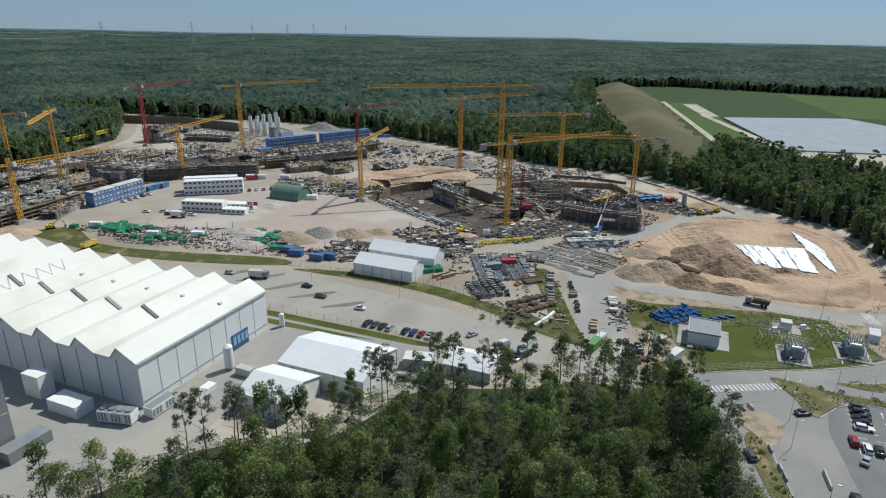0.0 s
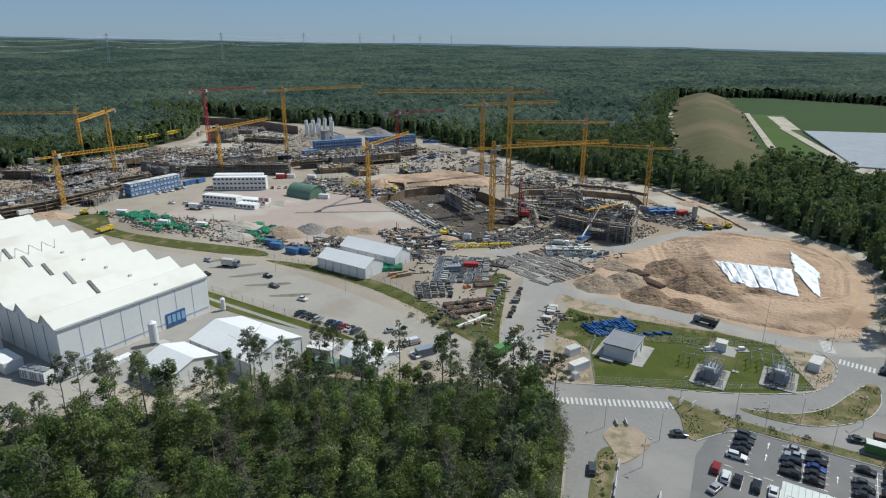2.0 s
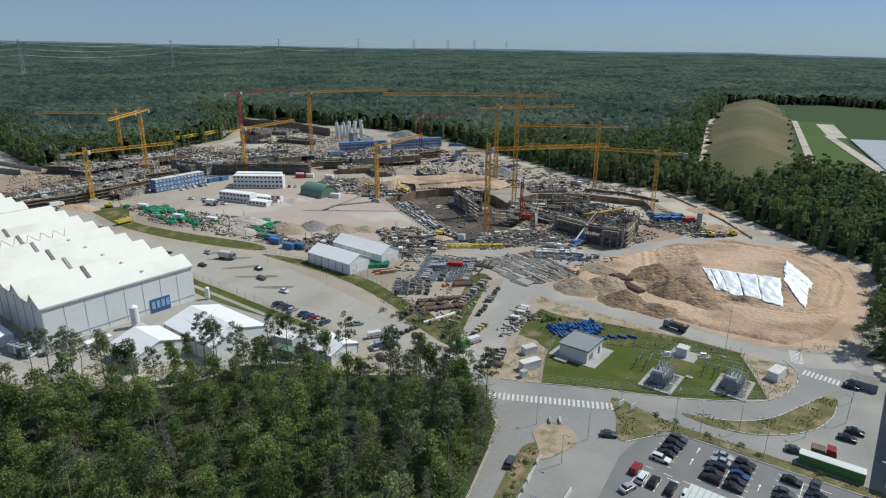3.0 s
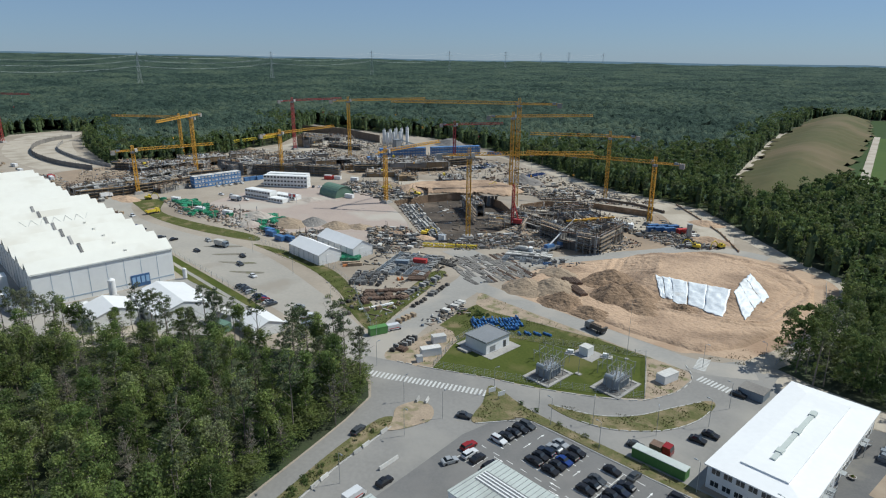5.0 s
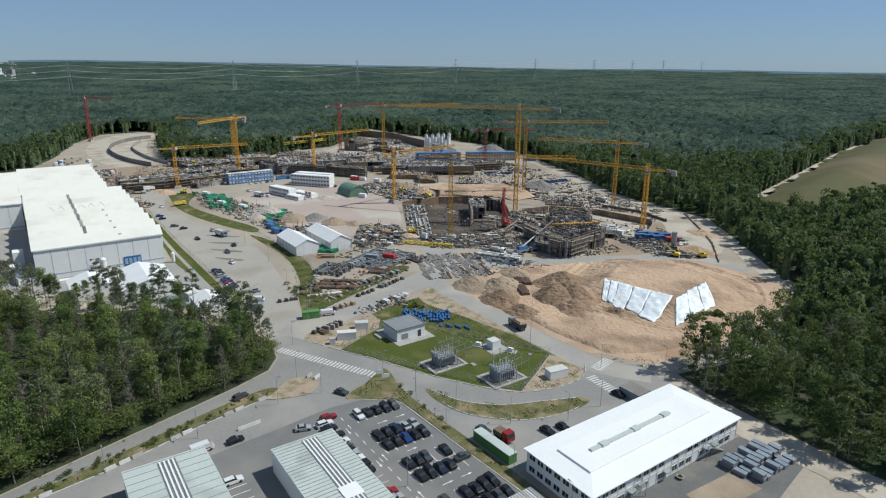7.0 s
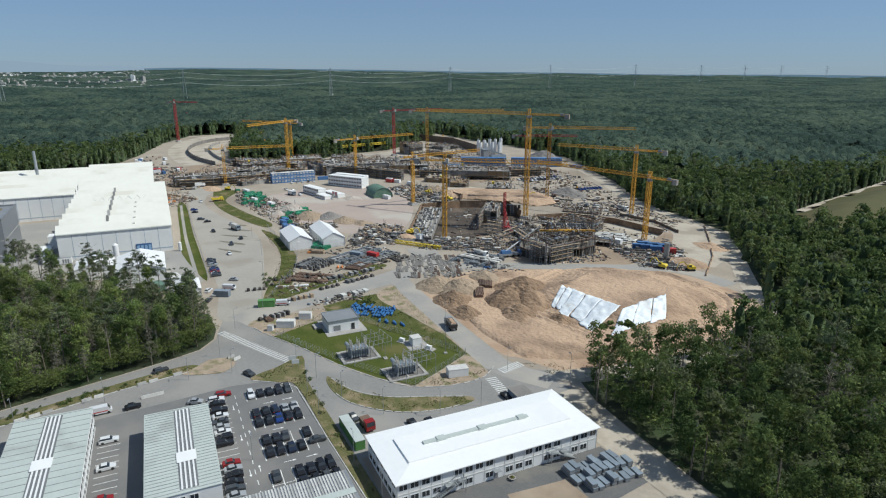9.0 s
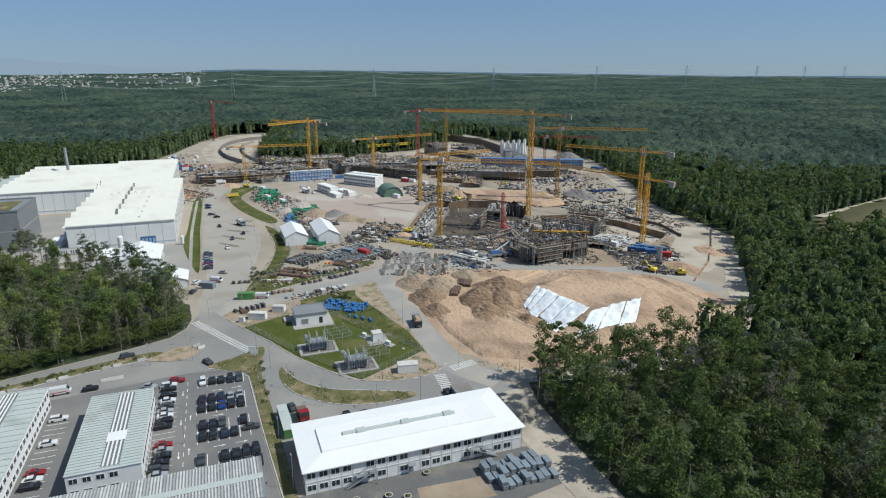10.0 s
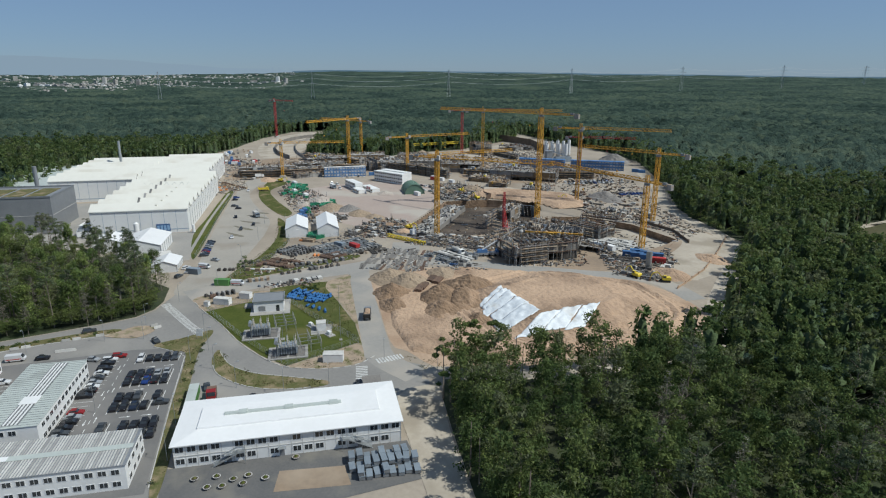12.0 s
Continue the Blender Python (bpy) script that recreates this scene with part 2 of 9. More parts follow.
NET = mat("grey_scaffold_net", (0.17, 0.175, 0.18), (0.12, 0.125, 0.13), 0.5, 0.9, 0.2, 8, stain=(0.22, 0.21, 0.19), stain_scale=0.2, rand=0.2)
TRAFO = mat("transformer_grey_paint", (0.30, 0.33, 0.36), (0.24, 0.27, 0.30), 0.4, 0.5, 0.05, 8)
INSULATOR = mat("glazed_insulator", (0.46, 0.43, 0.38), (0.36, 0.33, 0.29), 0.6, 0.3, 0.03)
RUST = mat("rusty_steel", (0.15, 0.095, 0.065), (0.10, 0.065, 0.048), 0.4, 0.85, 0.3, 9, rand=0.3)
EARTH_PILE = mat("dark_dug_earth", (0.27, 0.180, 0.112), (0.165, 0.110, 0.069), 0.22, 0.95, 1.0, 4, stain=(0.33, 0.225, 0.145), stain_scale=0.14, stain_low=0.53, dist=0.6)
PILE_WALL = mat("sheet_pile_steel", (0.19, 0.14, 0.10), (0.12, 0.09, 0.065), 0.3, 0.85, 0.3, 9, rand=0.15)
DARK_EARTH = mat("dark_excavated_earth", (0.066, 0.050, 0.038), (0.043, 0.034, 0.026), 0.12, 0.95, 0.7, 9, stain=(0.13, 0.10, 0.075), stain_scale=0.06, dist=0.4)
TIMBER = mat("weathered_timber", (0.36, 0.27, 0.18), (0.26, 0.20, 0.14), 0.6, 0.85, 0.2, 9, rand=0.3)
FORMWORK = mat("formwork_plywood", (0.30, 0.20, 0.10), (0.20, 0.14, 0.08), 0.4, 0.8, 0.1, 9, rand=0.3)
MATERIAL_GREY = mat("stored_grey_goods", (0.24, 0.235, 0.225), (0.15, 0.148, 0.145), 0.8, 0.8, 0.1, 6, rand=0.5)
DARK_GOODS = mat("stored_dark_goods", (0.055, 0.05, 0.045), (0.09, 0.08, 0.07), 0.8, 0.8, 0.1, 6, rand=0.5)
PALE_GOODS = mat("stored_pale_goods", (0.50, 0.49, 0.46), (0.38, 0.37, 0.35), 0.8, 0.8, 0.1, 6, rand=0.3)
GREY_BLUE = mat("grey_blue_container", (0.20, 0.235, 0.27), (0.16, 0.19, 0.22), 0.5, 0.55, 0.05, rand=0.12)
RUBBER = mat("black_rubber", (0.018, 0.018, 0.018), (0.03, 0.03, 0.03), 2, 0.9, 0.05)
CARS = [mat("car_" + n, c, tuple(k * 0.92 for k in c), 0.5, 0.25, 0.0, metal=0.2) for n, c in (
    ("black", (0.02, 0.02, 0.023)), ("grey", (0.07, 0.075, 0.08)), ("silver", (0.36, 0.37, 0.38)), ("white", (0.70, 0.70, 0.70)),
    ("blue", (0.02, 0.05, 0.20)), ("red", (0.28, 0.02, 0.02)), ("navy", (0.02, 0.028, 0.05)))]


def foliage(name, dark, middle, light, odd, island=0.3, rand=0.0, thin=0.45):
    """Leaves: four greens by stretches of wood and by spray, lit through."""
    m = bpy.data.materials.new(name)
    m.use_nodes = True
    n, l = m.node_tree.nodes, m.node_tree.links
    b = n["Principled BSDF"]
    geo = n.new("ShaderNodeNewGeometry")
    wide, fine = n.new("ShaderNodeTexNoise"), n.new("ShaderNodeTexNoise")
    wide.inputs["Scale"].default_value, wide.inputs["Detail"].default_value = 0.085, 2
    fine.inputs["Scale"].default_value, fine.inputs["Detail"].default_value = 0.6, 2
    both = n.new("ShaderNodeMath")
    both.operation, both.inputs[2].default_value = "MULTIPLY_ADD", -0.2
    both.inputs[1].default_value = 0.4
    for t in (wide, fine):
        l.new(geo.outputs["Position"], t.inputs["Vector"])
    l.new(fine.outputs["Fac"], both.inputs[0])
    total = n.new("ShaderNodeMath")
    total.operation = "ADD"
    l.new(both.outputs[0], total.inputs[0])
    l.new(wide.outputs["Fac"], total.inputs[1])
    ramp = n.new("ShaderNodeValToRGB")
    for k, (at, c) in enumerate(((0.34, dark), (0.46, middle), (0.56, light), (0.66, odd))):
        e = ramp.color_ramp.elements[k] if k < 2 else ramp.color_ramp.elements.new(at)
        e.position, e.color = at, (*c, 1)
    l.new(total.outputs[0], ramp.inputs[0])
    col = ramp.outputs[0]
    for w, src in ((island, geo.outputs["Random Per Island"]), (rand, n.new("ShaderNodeObjectInfo").outputs["Random"])):
        if w:
            r, h = n.new("ShaderNodeMapRange"), n.new("ShaderNodeHueSaturation")
            r.inputs["To Min"].default_value, r.inputs["To Max"].default_value = 1 - w, 1 + w
            l.new(src, r.inputs["Value"])
            l.new(r.outputs["Result"], h.inputs["Value"])
            l.new(col, h.inputs["Color"])
            col = h.outputs["Color"]
    l.new(col, b.inputs["Base Color"])
    b.inputs["Roughness"].default_value, b.inputs["Specular IOR Level"].default_value = 0.7, 0.12
    tr, mx = n.new("ShaderNodeBsdfTranslucent"), n.new("ShaderNodeMixShader")
    mx.inputs[0].default_value = thin
    l.new(col, tr.inputs["Color"])
    l.new(b.outputs[0], mx.inputs[1])
    l.new(tr.outputs[0], mx.inputs[2])
    l.new(mx.outputs[0], n["Material Output"].inputs["Surface"])
    return m


# lit copy of the LEAF greens: a third lighter, light put into colour
LEAF_LIT = foliage("broad_leaves_lit", (0.085, 0.128, 0.044), (0.140, 0.190, 0.062), (0.210, 0.258, 0.080), (0.182, 0.203, 0.105), 0.28, 0.30)
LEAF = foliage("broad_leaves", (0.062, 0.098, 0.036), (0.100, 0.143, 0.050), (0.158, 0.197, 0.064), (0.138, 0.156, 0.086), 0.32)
CROWN_MASS = mat("crown_mass", (0.052, 0.078, 0.038), (0.085, 0.115, 0.055), 0.045, 0.9, 1.0, 5.0, island=0.24, stain=(0.050, 0.074, 0.037), stain_scale=0.006, stain_low=0.48, dist=2.2, spec=0.1)
BARK_PALE = mat("pale_bark", (0.30, 0.27, 0.23), (0.20, 0.175, 0.145), 0.6, 0.95, 0.3, 6)
CLUTTER = mat("mixed_clutter", (0.19, 0.165, 0.14), (0.10, 0.088, 0.075), 0.5, 0.85, 0.1, 6, island=0.85)
_n, _l = CLUTTER.node_tree.nodes, CLUTTER.node_tree.links
_ramp = _n.new("ShaderNodeValToRGB")
_ramp.color_ramp.interpolation = "CONSTANT"
for _i, _c in enumerate(((0.15, 0.14, 0.13), (0.07, 0.063, 0.055), (0.30, 0.285, 0.26), (0.11, 0.08, 0.058), (0.24, 0.19, 0.135), (0.44, 0.43, 0.41), (0.05, 0.045, 0.04), (0.19, 0.18, 0.165), (0.11, 0.13, 0.16), (0.26, 0.21, 0.15), (0.10, 0.095, 0.09), (0.085, 0.075, 0.065), (0.17, 0.09, 0.06))):
    _e = _ramp.color_ramp.elements[_i] if _i < 2 else _ramp.color_ramp.elements.new(_i / 13)
    _e.position, _e.color = _i / 13, (*_c, 1)
_l.new(_n.new("ShaderNodeNewGeometry").outputs["Random Per Island"], _ramp.inputs[0])
_l.new(_ramp.outputs[0], _n["Principled BSDF"].inputs["Base Color"])
LEAF_PINE = foliage("pine_needles", (0.080, 0.108, 0.060), (0.114, 0.142, 0.076), (0.150, 0.174, 0.090), (0.142, 0.150, 0.100), 0.3, 0.2, 0.35)
TWIGS = foliage("bare_grey_twigs", (0.120, 0.115, 0.085), (0.170, 0.158, 0.125), (0.215, 0.200, 0.165), (0.130, 0.150, 0.085), 0.3, 0.2, 0.3)
BARK = mat("bark", (0.15, 0.125, 0.10), (0.22, 0.185, 0.15), 0.6, 0.95, 0.4, 6, rand=0.3)
WIRE = mat("power_cable", (0.42, 0.44, 0.45), (0.36, 0.38, 0.39), 0.1, 0.6, 0.0)
SLAT_GAP = mat("dark_roof_membrane", (0.12, 0.125, 0.13), (0.16, 0.165, 0.17), 0.2, 0.7, 0.05, 8)
ROOF_GREY = mat("ribbed_grey_roof", (0.49, 0.525, 0.49), (0.43, 0.465, 0.435), 0.15, 0.5, 0.05, 8, metal=0.1, stain=(0.37, 0.39, 0.36), stain_scale=0.1, stain_low=0.57)


# ---- mesh building ----
class Solid:
    """Collects corners and faces of one mesh."""

    def __init__(self):
        self.v, self.f = [], []

    def add(self, verts, faces):
        k = len(self.v)
        self.v += [tuple(p) for p in verts]
        self.f += [tuple(k + i for i in face) for face in faces]
        return self

    def box(self, x0, y0, z0, x1, y1, z1, inset=0.0):
        """A box; inset narrows its top."""
        a = inset
        return self.add([(x0, y0, z0), (x1, y0, z0), (x1, y1, z0), (x0, y1, z0), (x0 + a, y0 + a, z1), (x1 - a, y0 + a, z1), (x1 - a, y1 - a, z1), (x0 + a, y1 - a, z1)],
                        [(3, 2, 1, 0), (4, 5, 6, 7), (0, 1, 5, 4), (1, 2, 6, 5), (2, 3, 7, 6), (3, 0, 4, 7)])

    def tube(self, a, b, r, r2=None, n=6, caps=True):
        a, b = Vector(a), Vector(b)
        q = (b - a).to_track_quat("Z", "Y") if (b - a).length > 1e-6 else Euler((0, 0, 0)).to_quaternion()
        r2 = r if r2 is None else r2
        ring = [(math.cos(2 * math.pi * (i + 0.5) / n), math.sin(2 * math.pi * (i + 0.5) / n)) for i in range(n)]
        vs = [a + q @ Vector((c * r, s * r, 0)) for c, s in ring] + [b + q @ Vector((c * r2, s * r2, 0)) for c, s in ring]
        fs = [(i, (i + 1) % n, n + (i + 1) % n, n + i) for i in range(n)]
        if caps:
            fs += [tuple(reversed(range(n))), tuple(range(n, 2 * n))]
        return self.add(vs, fs)

    def bar(self, a, b, w):
        return self.tube(a, b, w * 0.7, n=4, caps=False)

    def prism(self, outline, a, b, axis="y"):
        """An outline (two coordinates) drawn out from a to b along an axis."""
        n = len(outline)
        put = {"y": lambda p, q: (p[0], q, p[1]), "x": lambda p, q: (q, p[0], p[1]), "z": lambda p, q: (p[0], p[1], q)}[axis]
        vs = [put(p, a) for p in outline] + [put(p, b) for p in outline]
        return self.add(vs, [(i, (i + 1) % n, n + (i + 1) % n, n + i) for i in range(n)] + [tuple(reversed(range(n))), tuple(range(n, 2 * n))])

    def moved(self, m):
        self.v = [tuple(m @ Vector(p)) for p in self.v]
        return self

    def mesh(self, name, material, smooth=False):
        me = bpy.data.meshes.new(name)
        me.from_pydata(self.v, [], self.f)
        bm = bmesh.new()
        bm.from_mesh(me)
        bmesh.ops.recalc_face_normals(bm, faces=bm.faces)
        bm.to_mesh(me)
        bm.free()
        me.materials.append(material)
        if smooth:
            me.polygons.foreach_set("use_smooth", [True] * len(me.polygons))
        return me


def part(name, shape, material, parent, label="", smooth=False):
    """Links a shape, or a mesh made before, as one mesh under a thing."""
    me = shape.mesh(name, material, smooth) if isinstance(shape, Solid) else shape
    ob = new(name, me)
    ob.parent = parent
    return tagged(ob, label) if label else ob


def thing(name, label, category, x=0, y=0, z=0, rz=0, group="", kind=""):
    ob = new(name)
    ob.matrix_basis = pose(x, y, z, 0, 0, rz)
    return tagged(ob, label, category, group, kind)


def whole(name, shape, material, label, category, x=0, y=0, z=0, rz=0, group="", kind="", smooth=False):
    """A thing that is one mesh."""
    me = shape.mesh(name, material, smooth) if isinstance(shape, Solid) else shape
    ob = new(name, me)
    ob.matrix_basis = pose(x, y, z, 0, 0, rz)
    return tagged(ob, label, category, group, kind)


def inside(px, py, poly):
    """Which of the points lie in the polygon."""
    hit = np.zeros(np.shape(px), bool)
    n = len(poly)
    for i in range(n):
        (xa, ya), (xb, yb) = poly[i], poly[(i + 1) % n]
        if ya == yb:
            continue
        hit ^= ((ya > py) != (yb > py)) & (px < (xb - xa) * (py - ya) / (yb - ya) + xa)
    return hit


def smooth_line(pts, steps=6, closed=False):
    """A Catmull-Rom line through the points."""
    out, n = [], len(pts)
    for i in range(n if closed else n - 1):
        p = [Vector(pts[(i + k) % n] if closed else pts[min(max(i + k, 0), n - 1)]) for k in (-1, 0, 1, 2)]
        for s in range(steps):
            t = s / steps
            out.append(0.5 * ((2 * p[1]) + (p[2] - p[0]) * t + (2 * p[0] - 5 * p[1] + 4 * p[2] - p[3]) * t * t + (3 * p[1] - p[0] - 3 * p[2] + p[3]) * t ** 3))
    if not closed:
        out.append(Vector(pts[-1]))
    return [(q.x, q.y) for q in out]


def sheet(name, outline, z, material, label, category="ground", holes=(), thick=0.0, round_off=True):
    """A flat piece of the ground, with holes."""
    from mathutils.geometry import tessellate_polygon
    outer = smooth_line(outline, 4, True) if round_off else list(outline)
    loops = [[Vector((x, y, 0)) for x, y in outer]] + [[Vector((x, y, 0)) for x, y in h] for h in holes]
    flat = [p for lp in loops for p in lp]
    s = Solid()
    s.add([(p.x, p.y, z) for p in flat], tessellate_polygon(loops))
    if thick:
        n = len(outer)
        s.add([(x, y, z) for x, y in outer] + [(x, y, z - thick) for x, y in outer], [(i, (i + 1) % n, n + (i + 1) % n, n + i) for i in range(n)])
    me = s.mesh(name, material)
    up = np.zeros(len(me.polygons) * 3)
    me.polygons.foreach_get("normal", up)
    if up.reshape(-1, 3)[:, 2].sum() < 0:
        me.flip_normals()
    return tagged(new(name, me), label, category, "", "structure")


def strip(name, line, width, z, material, label, category="road", steps=6):
    """A road of one width along a smooth line."""
    pts = [Vector(p) for p in smooth_line(line, steps)]
    s, vs = Solid(), []
    for i, p in enumerate(pts):
        d = (pts[min(i + 1, len(pts) - 1)] - pts[max(i - 1, 0)]).normalized()
        nrm = Vector((-d.y, d.x)) * width / 2
        vs += [(p.x + nrm.x, p.y + nrm.y, z), (p.x - nrm.x, p.y - nrm.y, z)]
    s.add(vs, [(2 * i, 2 * i + 1, 2 * i + 3, 2 * i + 2) for i in range(len(pts) - 1)])
    return whole(name, s, material, label, category, kind="structure")

# ---- the plan of the place ----
SITE = [(36, 62), (31, 81), (27.3, 92), (22.4, 107), (17.4, 122.6), (13.2, 135), (8.6, 145.6), (2, 150.4), (-6, 152), (-22, 151), (-34, 141), (-58, 131), (-70, 117), (-80, 100), (-96, 86), (-106, 64), (-122, 52), (-128, 20), (-420, 20), (-460, 100),
        (-525, 122), (-645, 148), (-735, 185), (-748, 240), (-700, 268), (-655, 242), (-556, 220), (-440, 208), (-425, 235), (-409, 276), (-446, 318), (-468, 383), (-575, 488),
        (-650, 478), (-660, 512), (-480, 524), (-447, 532), (-400, 537), (-325, 530), (-262, 505), (-187, 477), (-120, 442), (-72, 429), (-31, 426), (15, 386), (47, 354), (71, 341), (79, 300),
        (76, 262), (75, 244), (88, 240.5), (104, 239.5), (128, 238.5), (150, 240), (175, 240), (175, 60), (40, 60)]
PIT_MAIN = [(-96, 257.5), (-172, 299), (-172, 328), (-158, 358), (-126, 350), (-82, 320), (-79, 296), (-85, 263)]
PIT_BACK = [(-60, 336), (-45, 352), (-22, 352), (-24, 372), (-48, 396), (-84, 390), (-108, 372), (-112, 352), (-84, 338)]
PITS = [(PIT_MAIN, 5.0), (PIT_BACK, 3.5)]
HILL = [(-51, 508), (-124, 786), (-192, 1152), (-120, 1195), (-60, 950), (5, 595), (12, 520), (4, 470), (-8, 440), (-30, 472)]
FIELDS = [(5, 560), (-60, 950), (-120, 1195), (-60, 1230), (140, 1180), (420, 1150), (420, 490), (150, 478), (110, 480), (84, 490), (54, 505), (30, 530)]
CLEAR = [SITE, HILL, FIELDS]

FAR = 4740.0
CENTRE = (60.0, 200.0)
RIM = ((60, -0.72), (79, -0.68), (93, -0.66), (103, -0.45), (113, -0.40), (130, -0.22), (147, -0.08), (160, 0.10), (172, 0.24), (178, 0.26), (186, 0.02), (196, -0.10), (215, -0.10))


def rim_height(az):
    """The height of the far rim of the land, by its direction in degrees."""
    return EYE + math.tan(radians(float(np.interp(az, [r[0] for r in RIM], [r[1] for r in RIM])))) * (FAR + 60)


def land(x, y):
    """The lie of the land under the woods."""
    dx, dy = x - CENTRE[0], y - CENTRE[1]
    d, az = math.hypot(dx, dy), math.degrees(math.atan2(dy, dx)) % 360
    k = min(max((d - 1500) / (FAR - 1500), 0), 1)
    w = k * k * (3 - 2 * k) if az < 260 else 0
    return w * (rim_height(az) - 14) if d > 1500 else 0.0


def build_ground():
    from mathutils.geometry import tessellate_polygon
    n = 180
    ring0 = [(CENTRE[0] + 1400 * math.cos(2 * math.pi * i / n), CENTRE[1] + 1400 * math.sin(2 * math.pi * i / n)) for i in range(n)]
    loops = [[Vector((x, y, 0)) for x, y in ring0]] + [[Vector((x, y, 0)) for x, y in p] for p, _ in PITS]
    s = Solid()
    s.add([(p.x, p.y, 0) for lp in loops for p in lp], tessellate_polygon(loops))
    radii = [1400, 1700, 2000, 2300, 2600, 2900, 3300, 3700, 4200, FAR]
    vs = []
    for r in radii:
        for i in range(n):
            a = 2 * math.pi * i / n
            x, y = CENTRE[0] + r * math.cos(a), CENTRE[1] + r * math.sin(a)
            vs.append((x, y, land(x, y)))
    s.add(vs, [(j * n + i, j * n + (i + 1) % n, (j + 1) * n + (i + 1) % n, (j + 1) * n + i) for j in range(len(radii) - 1) for i in range(n)])
    whole("ground", s, FOREST_FLOOR, "dark green and brown woodland floor", "ground", kind="structure")


build_ground()
sheet("site_ground", SITE, 0.03, GRAVEL, "pale beige gravel of the building site with tyre marks", "ground", holes=[p for p, _ in PITS], round_off=False)

# beds of other ground on the site
sheet("pavement_junction", [(36.6, 62), (31.6, 81), (27.9, 92), (23.0, 107), (18.0, 122.6), (13.8, 135), (9.2, 146), (2.6, 151), (-10, 154), (-24, 158), (-24, 167), (-9.3, 166), (-5.4, 162), (-1.9, 163.8), (8, 168.3), (21.5, 175.6), (37.5, 182.8), (50.8, 190.7), (59.6, 198.1), (63.6, 209), (63.2, 219), (58, 226), (68, 240),
      (84, 238), (86, 228), (86, 175), (174, 175), (174, 58)], 0.06, ASPHALT, "worn light grey asphalt of the road junction", "road", round_off=False)
sheet("pavement_parking", [(40, 136), (38, 152), (40, 168), (75, 169.6), (113, 172), (113, 118), (95, 100), (44, 100)], 0.085, ASPHALT_DARK, "darker asphalt of the car park", "pavement", round_off=False)
sheet("road_hall_car_park", [(-14, 154), (-40, 156), (-58, 157), (-150, 155), (-262, 157), (-300, 162), (-312, 168), (-290, 179), (-262, 170), (-228, 166), (-190, 172), (-141, 184), (-111, 184), (-86, 181),
      (-50, 175), (-16, 166)], 0.068, DUSTY, "dusty grey road and gravel car park beside the hall", "road")
strip("road_north", [(-10, 160), (-20, 182), (-28, 206), (-36, 232), (-50, 250), (-72, 256)], 14, 0.072, ROAD_GREY, "dusty light grey site road")
strip("road_mound", [(-34, 228), (-14, 227.2), (20, 226.6), (45, 226.6), (60, 227.6), (74, 236)], 9.0, 0.075, ROAD_GREY, "grey site road beside the sand mound")
strip("road_back", [(72, 238), (79, 270), (80, 305), (70, 338), (40, 358), (-10, 402), (-50, 424), (-120, 436), (-190, 468), (-262, 496)], 8, 0.08, SAND_TRACK, "pale sandy perimeter track along the woods")
strip("road_cross", [(-50, 244), (-36, 262), (-26, 284), (-8, 318), (10, 348), (35, 352)], 9, 0.077, ROAD_GREY, "dusty grey site road")
sheet("yard_hall", [(-119, 94), (-119, 150), (-62, 152), (-56, 132), (-72, 116), (-84, 98), (-100, 84), (-108, 64), (-124, 52), (-215, 40), (-215, 94)], 0.065, ROAD_GREY, "grey asphalt yard around the white hall", "pavement", round_off=False)
sheet("sand_clearing", [(-98, 101), (-84, 103), (-82, 116), (-70, 118), (-64, 122), (-70, 104), (-84, 92), (-98, 92)], 0.095, SAND_TRACK, "sandy clearing beside the tents", "ground")
sheet("site_ground_pink", [(-240, 205), (-200, 200), (-160, 205), (-110, 236), (-105, 256), (-150, 284), (-200, 300), (-240, 300), (-262, 255)], 0.05, PINK, "pinkish trodden gravel", "ground")
sheet("sand_apron", [(57, 236), (72, 246), (75, 275), (74, 305), (66, 338), (40, 348), (12, 342), (-10, 318), (-22, 285), (-27, 255), (-20, 233), (20, 231.6), (50, 231.8)], 0.06, SAND, "orange sand round the mound", "ground")
sheet("sand_apron_back", [(-10, 352), (14, 366), (-20, 410), (-60, 420), (-84, 408), (-46, 398), (-22, 374)], 0.054, SAND_TRACK, "bare sandy earth behind the pit", "ground")
sheet("sand_slope_top", [(-228, 348), (-172, 384), (-152, 372), (-161, 360), (-175, 332), (-190, 330)], 0.056, SAND_TRACK, "beige sand bench above the pit", "ground")
sheet("sand_ring", [(-430, 168), (-470, 156), (-560, 152), (-650, 168), (-716, 200), (-725, 240), (-700, 252), (-660, 232), (-560, 210), (-450, 196)], 0.05, SAND_TRACK, "beige sand round the curved trench", "ground")
sheet("sand_back_left", [(-420, 285), (-380, 300), (-380, 380), (-440, 470), (-560, 500), (-460, 390)], 0.05, SAND_TRACK, "beige sand in the far part of the site", "ground")

sheet("earth_tunnel", [(-300, 140), (-420, 160), (-425, 230), (-404, 280), (-430, 320), (-330, 410), (-285, 400), (-300, 330), (-318, 240), (-306, 200)], 0.045, MUD, "brown trodden earth round the tunnel works", "ground")
sheet("earth_plant", [(-296, 342), (-250, 340), (-226, 400), (-250, 452), (-300, 440), (-330, 410)], 0.052, MUD, "brown trodden earth before the plant", "ground")
sheet("earth_shell", [(-77, 296), (-60, 292), (-20, 292), (-6, 335), (-20, 350), (-44, 350), (-58, 334), (-76, 334), (-80, 322)], 0.047, MUD, "brown trodden earth round the shell building", "ground")
